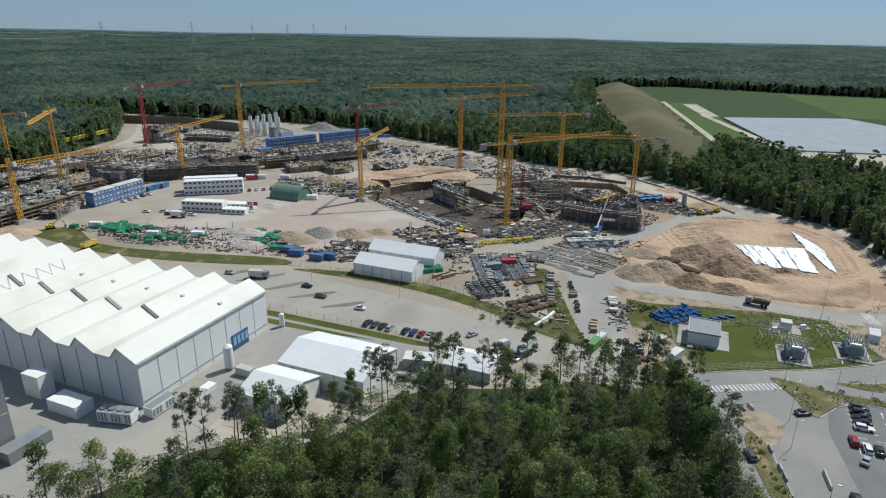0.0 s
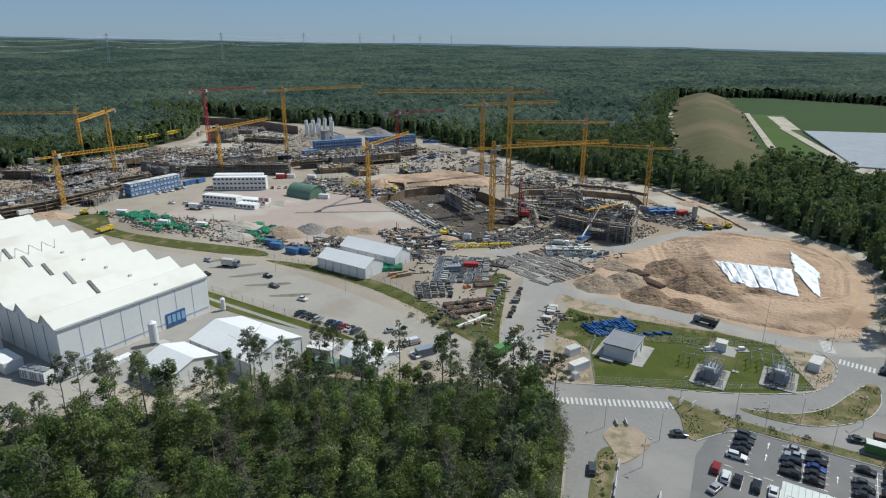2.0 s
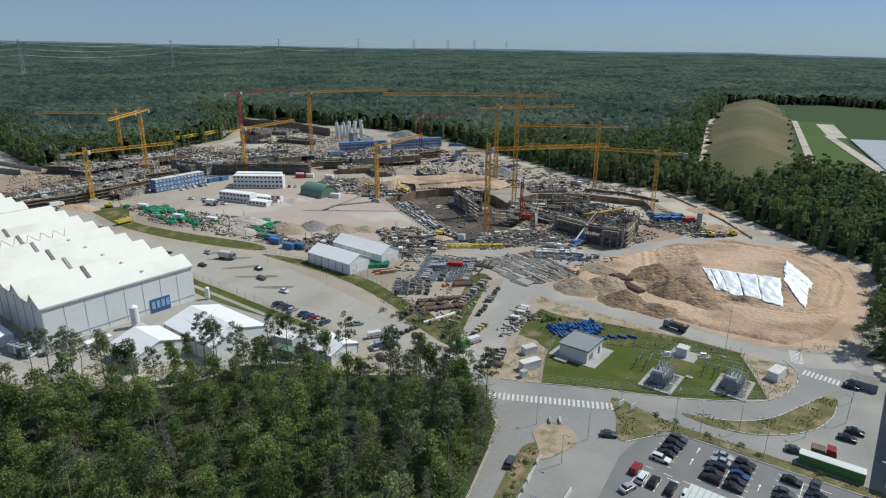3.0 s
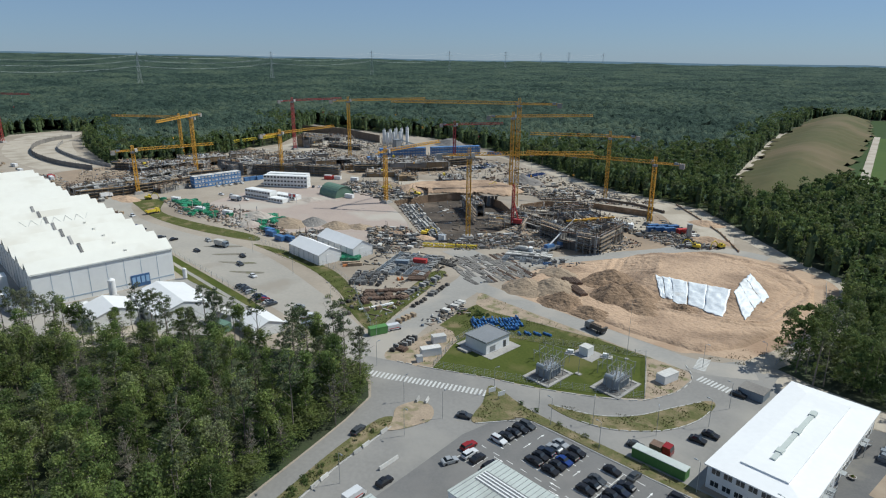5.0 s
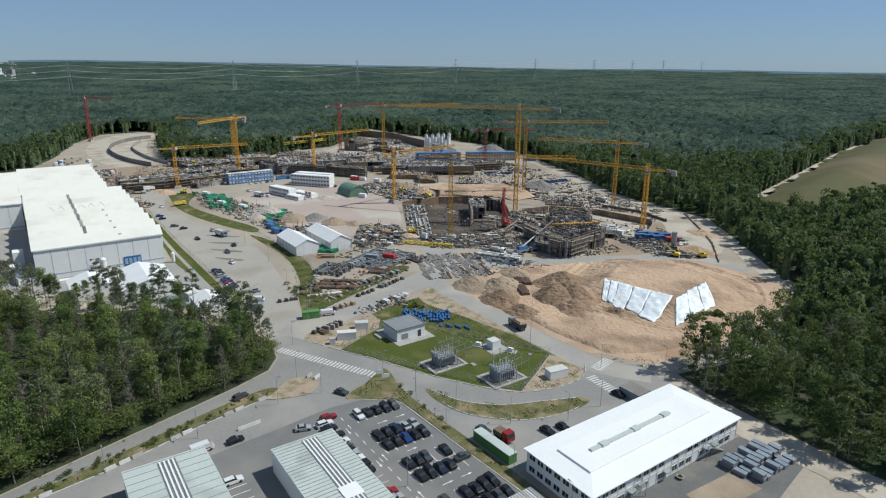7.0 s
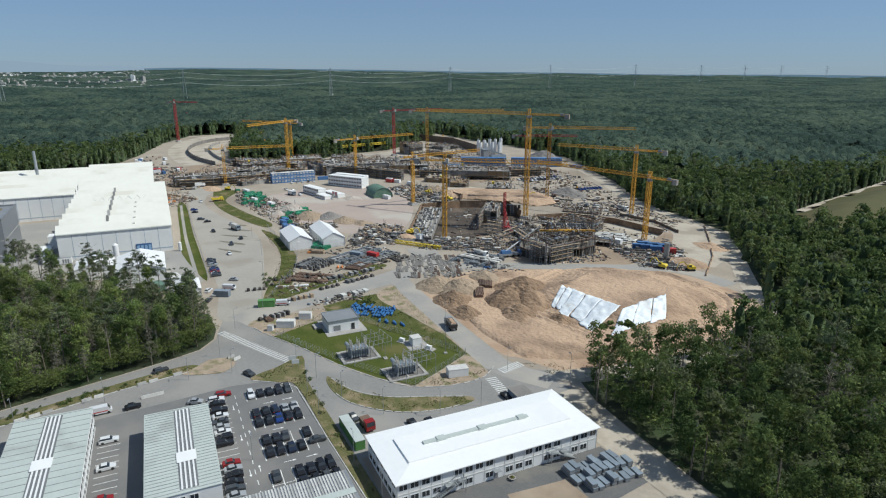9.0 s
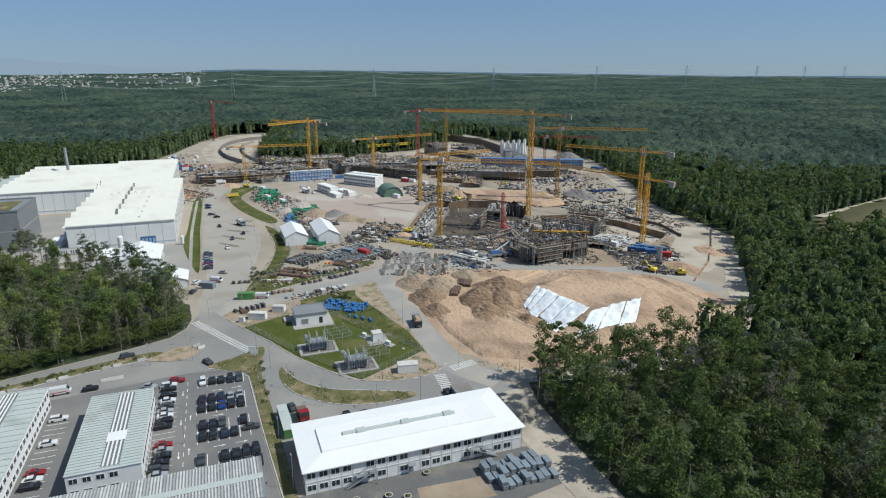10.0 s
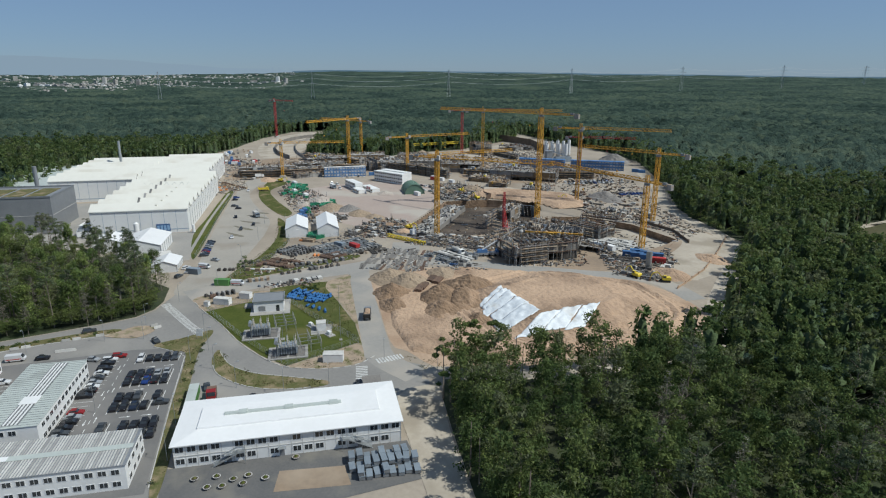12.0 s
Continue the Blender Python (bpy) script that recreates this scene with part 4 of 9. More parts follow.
d = near_path(bx, by)
ok = wooded(bx, by) & (by > 0.45 * (bx - 150) + 236) & (d < 175)
line_b = [(72, 262), (73, 246), (88, 242.5), (104, 241.5), (128, 240.5), (150, 242)]
ex, ey = [], []
for (xa, ya), (xb, yb) in zip(line_b, line_b[1:]):
    ln = math.hypot(xb - xa, yb - ya)
    for k in range(int(ln / 3.4)):
        u, off = (k + er.random()) * 3.4 / ln, er.uniform(0.5, 4.5)
        ex.append(xa + (xb - xa) * u - (yb - ya) / ln * off)
        ey.append(ya + (yb - ya) * u + (xb - xa) / ln * off)
ex, ey = np.array(ex), np.array(ey)
keep_e = wooded(ex, ey)
n0 += wood("undergrowth_edge", ex[keep_e], ey[keep_e], 6, "shrubs at the edge of the wood")
n1 = wood("wood_near", np.concatenate([bx[ok], ex[keep_e][::2] + 1.6]), np.concatenate([by[ok], ey[keep_e][::2] + 2.8]), 1, "dense green mixed wood beside the sandy track", True)
hx, hy = [], []
for (xa, ya), (xb, yb) in zip(SITE, SITE[1:]):
    ln = math.hypot(xb - xa, yb - ya)
    if ya > 200 and yb > 200 and min(xa, xb) > -760 and max(xa, xb) < 20:
        for k in range(int(ln / 5.0)):
            u = (k + er.random()) * 5.0 / ln
            hx.append(xa + (xb - xa) * u + er.uniform(-2, 2))
            hy.append(ya + (yb - ya) * u + er.uniform(-2, 2))
n0 += wood("undergrowth_back", np.array(hx), np.array(hy), 6, "bright green shrubs at the back of the site")
mx, my = scatter(-800, -240, 360, 1000, 6.6, rng)
d = near_path(mx, my)
ok = wooded(mx, my) & seen_side(mx, my) & (d >= 175) & (d < 560) & ((mx < 60) | (my > 0.45 * (mx - 150) + 236)) & ((my > 0) | (mx < -330))
n2 = wood("wood_middle", mx[ok], my[ok], 2, "dense green wood round the building site", True)
fx, fy = scatter(-1100, -300, 600, 1400, 8.6, rng, 0.85)
d = near_path(fx, fy)
near_open = np.zeros(fx.shape, bool)
for dx, dy in ((16, 0), (-16, 0), (0, 16), (0, -16), (26, 26), (-26, -26), (26, -26), (-26, 26), (36, 0), (-36, 0), (0, 36), (0, -36)):
    near_open |= ~wooded(fx + dx, fy + dy)
ok = wooded(fx, fy) & seen_side(fx, fy) & (d >= 520) & (d < 1250) & near_open
n3 = wood("wood_far", fx[ok], fy[ok], 3, "dense green wood in the distance", True)


def rough_sheet(name, X, Y, low, high, label, start=180, end=9e9):
    """A blanket of crowns below the tree tops, left out where the land is open."""
    r = np.random.default_rng(len(name))
    dist = np.hypot(X - CENTRE[0], Y - CENTRE[1])
    base = np.array([[max(0.0, land(x, y)) for x, y in zip(xr, yr)] for xr, yr in zip(X, Y)])
    dn = near_path(X.ravel(), Y.ravel()).reshape(X.shape)
    grow = np.clip((dn - 360) / 220, 0.0, 1.0)
    u = r.uniform(size=X.shape)
    Z = base + (2.5 + 3.0 * u) * (1 - grow) + (low + (high - low) * u) * grow + np.where(r.uniform(size=X.shape) < 0.16, r.uniform(0.5, 4.0, X.shape), 0)
    Z -= np.where(r.uniform(size=X.shape) < 0.2, r.uniform(2.0, 7.0, X.shape), 0) * grow
    if start > 200:
        Z[0] -= 12
    k, m = X.shape
    ok = seen_side(X.ravel(), Y.ravel()) & (dn.ravel() > start) & (dn.ravel() < end)
    for dx, dy in ((0, 0), (9, 0), (-9, 0), (0, 9), (0, -9), (7, 7), (-7, -7), (7, -7), (-7, 7)):
        ok &= wooded(X.ravel() + dx, Y.ravel() + dy)
    idx = np.arange(k * m).reshape(k, m)
    f = np.stack([idx[:-1, :-1], idx[1:, :-1], idx[1:, 1:], idx[:-1, 1:]], -1).reshape(-1, 4)
    f = f[ok[f].all(axis=1)]
    used, f = np.unique(f, return_inverse=True)
    me = raw_mesh(name, np.stack([X, Y, Z], -1).reshape(-1, 3)[used], f.reshape(-1, 4), CANOPY_HAZED)
    tagged(new(name, me), label, "trees", "", "stuff")


sx, sy = np.meshgrid(np.arange(-820, 420, 7.0), np.arange(-240, 960, 7.0), indexing="ij")
jr = np.random.default_rng(31)
rough_sheet("canopy_near", sx + jr.uniform(-2.5, 2.5, sx.shape), sy + jr.uniform(-2.5, 2.5, sx.shape), 8.0, 16.0, "closed green canopy of the wood round the site", 180, 520)
for name, r0, r1, dr, low, high, label in (("canopy_middle", 300, 1004, 6.5, 8.0, 16.5, "closed green canopy of the wood in the distance"), ("canopy_far", 955, 1740, 9.5, 8.0, 17.0, "closed green canopy of the far wood"),
                                           ("canopy_rim", 1640, 2420, 15, 8.0, 16.5, "closed green canopy towards the horizon")):
    rr, aa = np.meshgrid(np.arange(r0, r1 + dr, dr), np.radians(np.arange(52, 236, 0.45)), indexing="ij")
    rough_sheet(name, CENTRE[0] + rr * np.cos(aa) + jr.uniform(-2.4, 2.4, rr.shape), CENTRE[1] + rr * np.sin(aa) + jr.uniform(-2.4, 2.4, rr.shape), low, high, label, 505)


def build_canopy():
    """The closed canopy of the far woods, a rough blanket up to the rim of the land."""
    radii = np.concatenate([np.arange(2300, 3400, 24), np.arange(3400, FAR, 50), [FAR]])
    az = np.radians(np.arange(52, 236, 0.55))
    R, A = np.meshgrid(radii, az, indexing="ij")
    X, Y = CENTRE[0] + R * np.cos(A), CENTRE[1] + R * np.sin(A)
    r = np.random.default_rng(9)
    base = np.array([[land(x, y) for x, y in zip(xr, yr)] for xr, yr in zip(X, Y)])
    swell = 5 * np.sin(X / 130 + 1.3 * np.sin(Y / 170)) * np.sin(Y / 210)
    Z = base + 9 + swell * np.clip((R - 1500) / 800, 0, 1) + r.uniform(-4.5, 4.5, R.shape)
    Z[0] -= 12
    k, m = R.shape
    idx = np.arange(k * m).reshape(k, m)
    f = np.stack([idx[:-1, :-1], idx[1:, :-1], idx[1:, 1:], idx[:-1, 1:]], -1).reshape(-1, 4)
    me = raw_mesh("canopy", np.stack([X, Y, Z], -1).reshape(-1, 3), f, CANOPY_HAZED)
    tagged(new("wood_canopy", me), "closed dark green canopy of the far woods", "trees", "", "stuff")


build_canopy()
print("trees", count_a, "triangles", n0, n1, n2, n3)


# ---- the sand mound ----
PLATEAU = [(19, 276), (46.5, 283), (45, 308), (38, 318), (22, 318), (8, 304)]
OUTLINE = [(58, 236), (66, 250), (70, 275), (70, 303), (62, 330), (40, 345), (12, 341), (-6, 318), (-17, 288), (-24, 258), (-20, 238), (10, 235), (36, 233)]


def far_from_edge(x, y, poly):
    """Distance to the outline of a polygon."""
    best = 1e9
    for (xa, ya), (xb, yb) in zip(poly, poly[1:] + poly[:1]):
        dx, dy = xb - xa, yb - ya
        t = min(max(((x - xa) * dx + (y - ya) * dy) / (dx * dx + dy * dy), 0), 1)
        best = min(best, math.hypot(x - xa - t * dx, y - ya - t * dy))
    return best


def mound_height(x, y):
    """A bench with wheel tracks round a flat-topped mound with steep flanks."""
    d = far_from_edge(x, y, PLATEAU)
    n1, n2 = noise.noise((x * 0.09, y * 0.09, 0)), noise.noise((x * 0.45, y * 0.45, 7))
    if inside(np.array([x]), np.array([y]), PLATEAU)[0]:
        return 5.3 + 0.25 * n1 + 0.22 * n2 + (0.35 * max(0, 1 - d / 2.5) if n2 > 0 else 0)
    back = min(1, max(0, (y - 285) / 30.0)) * min(1, max(0, (58 - x) / 18.0))
    flank = 1.0 + 4.3 * max(0, 1 - d / (12.5 + 10 * back)) ** (1.0 + 0.5 * back)
    flank += 0.5 * n2 * (1 if d < 12 else 0.35) + 0.15 * n1
    flank -= 0.5 * max(0, 1 - abs(d - 15.4 - n1) / 1.0) + 0.5 * max(0, 1 - abs(d - 18.2 - n1) / 1.0)
    flank += 0.55 * max(0, 1 - abs(d - 20.3 - n1) / 1.1) + 0.3 * abs(noise.noise((x * 0.8, y * 0.8, 3)))
    flank += 0.8 * max(0, 1 - abs(d - 24 - 3 * n1) / 2.0) * max(0, n1 + 0.3)
    return flank


def build_mound():
    step, s, idx = 0.95, Solid(), {}
    for i in range(104):
        for j in range(120):
            x, y = -27 + i * step, 232 + j * step
            if inside(np.array([x]), np.array([y]), OUTLINE)[0]:
                e = min(1, far_from_edge(x, y, OUTLINE) / 3.2)
                idx[i, j] = len(s.v)
                s.v.append((x, y, 0.02 + (mound_height(x, y) + 0.06) * e - 0.6 * max(0, 1 - e * 1.6)))
    for (i, j) in idx:
        if all(k in idx for k in ((i + 1, j), (i, j + 1), (i + 1, j + 1))):
            s.f.append((idx[i, j], idx[i + 1, j], idx[i + 1, j + 1], idx[i, j + 1]))
    whole("sand_mound", s, SAND_PILE, "large orange-brown mound of dug sand with tracks", "sand mound")


build_mound()


def tarp(a, b, c, d, seed):
    """One long white sheet laid down the slope of the mound, a to b at the top, d to c at the foot."""
    s, nu, nv = Solid(), 10, 26
    a, b, c, d = [Vector(p) for p in (a, b, c, d)]
    for i in range(nu + 1):
        for j in range(nv + 1):
            u, v = i / nu, j / nv
            uu = u + 0.07 * noise.noise((v * 4, seed, 1)) * (1 if i in (0, nu) else 0.4)
            vv = v + (0.05 * noise.noise((u * 3, seed, 8)) if j in (0, nv) else 0)
            p = a.lerp(b, uu).lerp(d.lerp(c, uu), vv)
            fold = 0.22 * abs(noise.noise((u * 2.2, v * 4, seed + 4))) + 0.14 * noise.noise((u * 5, v * 11, seed))
            fold += 0.05 if i in (0, nu) else 0
            s.v.append((p.x, p.y, mound_height(p.x, p.y) + 0.26 + 0.8 * fold))
    n = nv + 1
    s.f = [(i * n + j, i * n + j + 1, (i + 1) * n + j + 1, (i + 1) * n + j) for i in range(nu) for j in range(nv)]
    ob = whole("tarpaulin", s, TARP, "long white tarpaulin sheet spread down the sand slope", "tarpaulin", group="tarpaulins on the mound", smooth=True)
    m = ob.modifiers.new("thickness", "SOLIDIFY")
    m.thickness = 0.05


def tarps(top_a, top_b, foot_b, foot_a, cuts, seed):
    lerp = lambda p, q, t: (p[0] + (q[0] - p[0]) * t, p[1] + (q[1] - p[1]) * t, 0)
    for k, (u, w) in enumerate(zip(cuts, cuts[1:])):
        g = 0.002 if k % 2 else 0.008
        ta, tb, fb, fa = lerp(top_a, top_b, u), lerp(top_a, top_b, w - g), lerp(foot_a, foot_b, w - g), lerp(foot_a, foot_b, u)
        up, down = (0.04, -0.03, 0.02, 0)[k % 4], (0.0, 0.03, -0.07, 0.05, -0.03)[k % 5]
        tarp(lerp(ta, fa, up), lerp(tb, fb, up), lerp(fb, tb, down), lerp(fa, ta, down), seed + k * 2.3)


tarps((18.5, 278.5), (46, 284.5), (51, 268), (27, 267.5), (0, 0.1, 0.22, 0.45, 0.7, 1), 1)
tarps((46.8, 284.3), (43.5, 307.5), (54.8, 297), (57.2, 270.5), (0, 0.36, 0.7, 1), 20)

# ---- pits ----
def build_pit(poly, depth, n_wall, floor_mat, label):
    s = Solid()
    from mathutils.geometry import tessellate_polygon
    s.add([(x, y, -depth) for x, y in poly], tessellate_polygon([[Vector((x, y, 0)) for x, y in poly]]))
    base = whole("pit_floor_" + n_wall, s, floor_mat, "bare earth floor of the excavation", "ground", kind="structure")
    w = thing("pit_wall_" + n_wall, label, "wall", kind="structure")
    rib = Solid().box(-0.35, -0.25, -depth, 0.35, 0.25, 0.5).mesh("sheet_pile", PILE_WALL)
    for (xa, ya), (xb, yb) in zip(poly, poly[1:] + poly[:1]):
        ln = math.hypot(xb - xa, yb - ya)
        ang = math.degrees(math.atan2(yb - ya, xb - xa))
        part("lining", Solid().box(0, -0.3, -depth - 0.2, ln, 0.0, 0.1), EARTH_PILE, w).matrix_basis = pose(xa, ya, 0, 0, 0, ang)
        for k in range(int(ln / 4.0) if n_wall == "north" and (xa, ya) in ((-96, 257.5), (-172, 299)) else 0):
            t = (k + 0.5) * 4.0 / ln
            part("sheet_pile", rib, None, w).matrix_basis = pose(xa + (xb - xa) * t, ya + (yb - ya) * t, 0, 0, 0, ang)


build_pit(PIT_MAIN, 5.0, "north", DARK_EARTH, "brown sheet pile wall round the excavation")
build_pit(PIT_BACK, 3.5, "south", SAND_TRACK, "dark sheet pile wall round the excavation")


# ---- white halls ----
def saw_profile(x_first, count, pitch, eave, ridge):
    """Gable after gable: the outline of a saw-toothed roof, from its near eave back."""
    pts = [(x_first, eave)]
    for i in range(count):
        r = x_first - 6.0 - i * pitch
        pts += [(r, ridge), (r - 2.8, eave), (r - pitch + 5.8, eave)] if i < count - 1 else [(r, ridge), (r - 3.5, eave)]
    return pts


def hall(label, x_front, y0, y1, count, pitch=14.2, eave=13.0, ridge=16.2, panels=9):
    h = thing("factory_hall", label, "hall")
    prof = saw_profile(x_front, count, pitch, eave, ridge)
    back = prof[-1][0]
    under = [(x, z - 0.35) for x, z in prof]
    part("wall", Solid().prism([(back, 0), (x_front, 0)] + under, y0, y1), WALL_PANEL, h)
    for i in range(len(prof) - 1):
        (xa, za), (xb, zb) = prof[i], prof[i + 1]
        s = Solid().prism([(xa, za - 0.32), (xa, za), (xb, zb), (xb, zb - 0.32)], y0 - 0.45, y1 + 0.45)
        part("roof_slope", s, WHITE_ROOF, h)
    ln = (y1 - y0) / panels
    joint = Solid().box(-0.05, -0.09, 0.4, 0.06, 0.09, eave - 0.6).mesh("panel_joint", JOINT)
    for i in range(1, panels):
        part("panel_joint", joint, None, h).matrix_basis = pose(x_front, y0 + i * ln, 0)
    gap = Solid().box(-0.14, -0.10, 0.4, 0.14, 0.05, eave - 0.6).mesh("panel_joint", STEEL_GREY)
    for i in range(1, int((x_front - back) / 7.1)):
        part("panel_joint", gap, None, h).matrix_basis = pose(x_front - i * 7.1, y0, 0)
        part("panel_joint", gap, None, h).matrix_basis = pose(x_front - i * 7.1, y1 + 0.05, 0)
    part("plinth_band", Solid().box(x_front, y0 + 0.3, 1.7, x_front + 0.08, y1 - 0.3, 2.15), JOINT, h)
    part("eave_gutter", Solid().box(x_front + 0.02, y0, eave - 0.75, x_front + 0.35, y1, eave - 0.4), GALV, h)
    return h, prof


near_hall, NEAR_PROF = hall("long white factory hall with a saw-toothed white roof", -119.8, 93.6, 142.6, 9, panels=8)
for i in range(1, 8):
    r = -119.8 - 6 - i * 14.2
    part("roof_vent", Solid().prism([(r + 0.3, 16.0), (r + 5.4, 13.2), (r + 5.4, 13.6), (r + 0.3, 16.45)], 113.7, 114.8), MATERIAL_GREY, near_hall)
for i in range(12):
    a, b = ((-191.6, 13.55), (-195.8, 15.85)) if i % 2 else ((-195.8, 15.85), (-191.6, 13.55))
    part("roof_lifeline", Solid().bar((a[0], 104 + i * 2.3, a[1]), (b[0], 106.3 + i * 2.3, b[1]), 0.08), GALV, near_hall)
for i in range(5):
    r = -119.8 - 6 - i * 14.2
    part("smoke_hatch", Solid().box(r + 2.4, 126, 14.5, r + 3.2, 126.9, 15.2), WHITE_ROOF, near_hall)
far_hall, _ = hall("second white factory hall with a saw-toothed roof", -222, 38, 92, 8, panels=9, pitch=13.5, eave=14.5, ridge=17.5)
third_hall, _ = hall("far wing of the white factory hall", -248, 92.5, 136, 7, panels=7, pitch=14.0, eave=14.5, ridge=17.2)
part("door", Solid().box(-119.8, 126, 0.05, -119.55, 133, 5.0), BLUE, near_hall, "blue sliding door")
for i in range(4):
    part("door_panel", Solid().box(-119.55, 126.4 + i * 1.7, 1.6, -119.45, 127.6 + i * 1.7, 4.2), BLUE_PALE, near_hall)

tank = thing("silo_tank", "white upright cylindrical tank on legs beside the hall", "tank", -113.5, 117.5)
part("shell", Solid().tube((0, 0, 1.0), (0, 0, 7.2), 1.3, n=20), WALL_WHITE, tank, smooth=False)
part("dome", Solid().tube((0, 0, 7.2), (0, 0, 7.9), 1.3, 0.35, 20), WALL_WHITE, tank)
for a in (0.8, 2.4, 3.9, 5.5):
    part("leg", Solid().bar((math.cos(a), math.sin(a), 0), (math.cos(a), math.sin(a), 1.2), 0.2), STEEL_GREY, tank)
tank2 = thing("silo_tank", "small white tank at the corner of the hall", "tank", -116.5, 145.5)
part("shell", Solid().tube((0, 0, 0.4), (0, 0, 4.4), 0.8, n=14), WALL_WHITE, tank2)
part("dome", Solid().tube((0, 0, 4.4), (0, 0, 4.8), 0.8, 0.2, 14), WALL_WHITE, tank2)


def box_unit(name, label, cat, x, y, lx, ly, h, material, rz=0, ribs=True, lid=None, group="", z=0.03, posts=False):
    """A container or cabin: body, roof lip, ribs on its sides and a door."""
    t = thing(name, label, cat, x, y, z, rz, group)
    if lid is None and name == "site_cabin":
        part("body", Solid().box(-lx / 2, -ly / 2, 0.1, lx / 2, ly / 2, h - 0.12).box(-lx / 2 - 0.06, -ly / 2 - 0.06, h - 0.12, lx / 2 + 0.06, ly / 2 + 0.06, h, 0.03), material, t)
        return t
    part("body", Solid().box(-lx / 2, -ly / 2, 0.1, lx / 2, ly / 2, h - 0.12), material, t)
    part("roof", Solid().box(-lx / 2 - 0.06, -ly / 2 - 0.06, h - 0.12, lx / 2 + 0.06, ly / 2 + 0.06, h, 0.03), lid or material, t)
    post = Solid().box(-0.09, -0.09, 0, 0.09, 0.09, h - 0.1).mesh("corner_post", material)
    for sx in (-1, 1) if posts else ():
        for sy in (-1, 1):
            part("corner_post", post, None, t).matrix_basis = pose(sx * lx / 2, sy * ly / 2, 0)
    if ribs:
        n = max(2, int(lx / 3.0))
        rib = Solid().box(-0.06, -ly / 2 - 0.05, 0.15, 0.06, ly / 2 + 0.05, h - 0.2).mesh("side_rib", material)
        for i in range(1, n):
            part("side_rib", rib, None, t).matrix_basis = pose(-lx / 2 + lx * i / n, 0, 0)
    return t


def chiller(label, x, y, lx, ly, h, rz, fans=3, open_top=False):
    """A cooling unit: white casing with louvred sides and fans on its top, on low feet."""
    t = thing("chiller", label, "cooling unit", x, y, 0.07, rz, group="cooling units beside the hall")
    part("casing", Solid().box(-lx / 2, -ly / 2, 0.35, lx / 2, ly / 2, h, 0.04), WALL_WHITE, t)
    part("top_plate", Solid().box(-lx / 2 + 0.2, -ly / 2 + 0.2, h, lx / 2 - 0.2, ly / 2 - 0.2, h + 0.06), FACADE_GREY if open_top else STEEL_GREY, t)
    for sx in (-1, 1):
        for sy in (-1, 1):
            part("foot", Solid().box(sx * lx * 0.42 - 0.15, sy * ly * 0.4 - 0.15, 0, sx * lx * 0.42 + 0.15, sy * ly * 0.4 + 0.15, 0.35), STEEL_GREY, t)
    n = int(lx / 0.9)
    for i in range(n):
        for sy in (-1, 1):
            part("louvre", Solid().box(-lx / 2 + 0.25 + i * lx / n, sy * (ly / 2 + 0.03) - 0.03, 0.7, -lx / 2 + 0.25 + (i + 0.62) * lx / n, sy * (ly / 2 + 0.03) + 0.03, h - 0.4), WALL_PANEL if i % 4 == 3 else STEEL_GREY, t)
    for i in range(fans):
        c = -lx / 2 + (i + 0.5) * lx / fans
        part("fan", Solid().tube((c, 0, h + 0.06), (c, 0, h + 0.4), ly * 0.3, ly * 0.3, 14), GALV, t)


chiller("white cooling unit with louvred sides and roof fans", -121.5, 87.5, 9.0, 3.2, 3.2, 14, 4)
chiller("long white cooling unit with a grey top", -115.6, 95.0, 8.0, 3.0, 2.9, 90, 0, True)
for x, y, lx, ly, h, m, lab in ((-111.2, 104.6, 2.6, 7.5, 1.6, WALL_WHITE, "low white trough container beside the hall"), (-107.5, 117.0, 5.0, 2.5, 2.4, PALE_GOODS, "pale equipment skid beside the tank"),
                                (-136.0, 86.0, 10, 5.0, 3.4, WALL_PANEL, "grey plant room against the hall"), (-150, 88, 6, 4, 6.5, WALL_PANEL, "tall grey plant cabinet"),
                                (-131.0, 71.0, 10, 4, 3.0, STEEL_GREY, "flat grey plant housing in the yard"), (-149.0, 64.0, 9, 6, 6.0, FACADE_GREY, "dark grey plant building in the yard")):
    box_unit("container" if h < 3.3 else "plant_room", lab, "container" if h < 3.3 else "plant room", x, y, lx, ly, h, m, 90 if lx > 8 and h < 3.1 else 0)


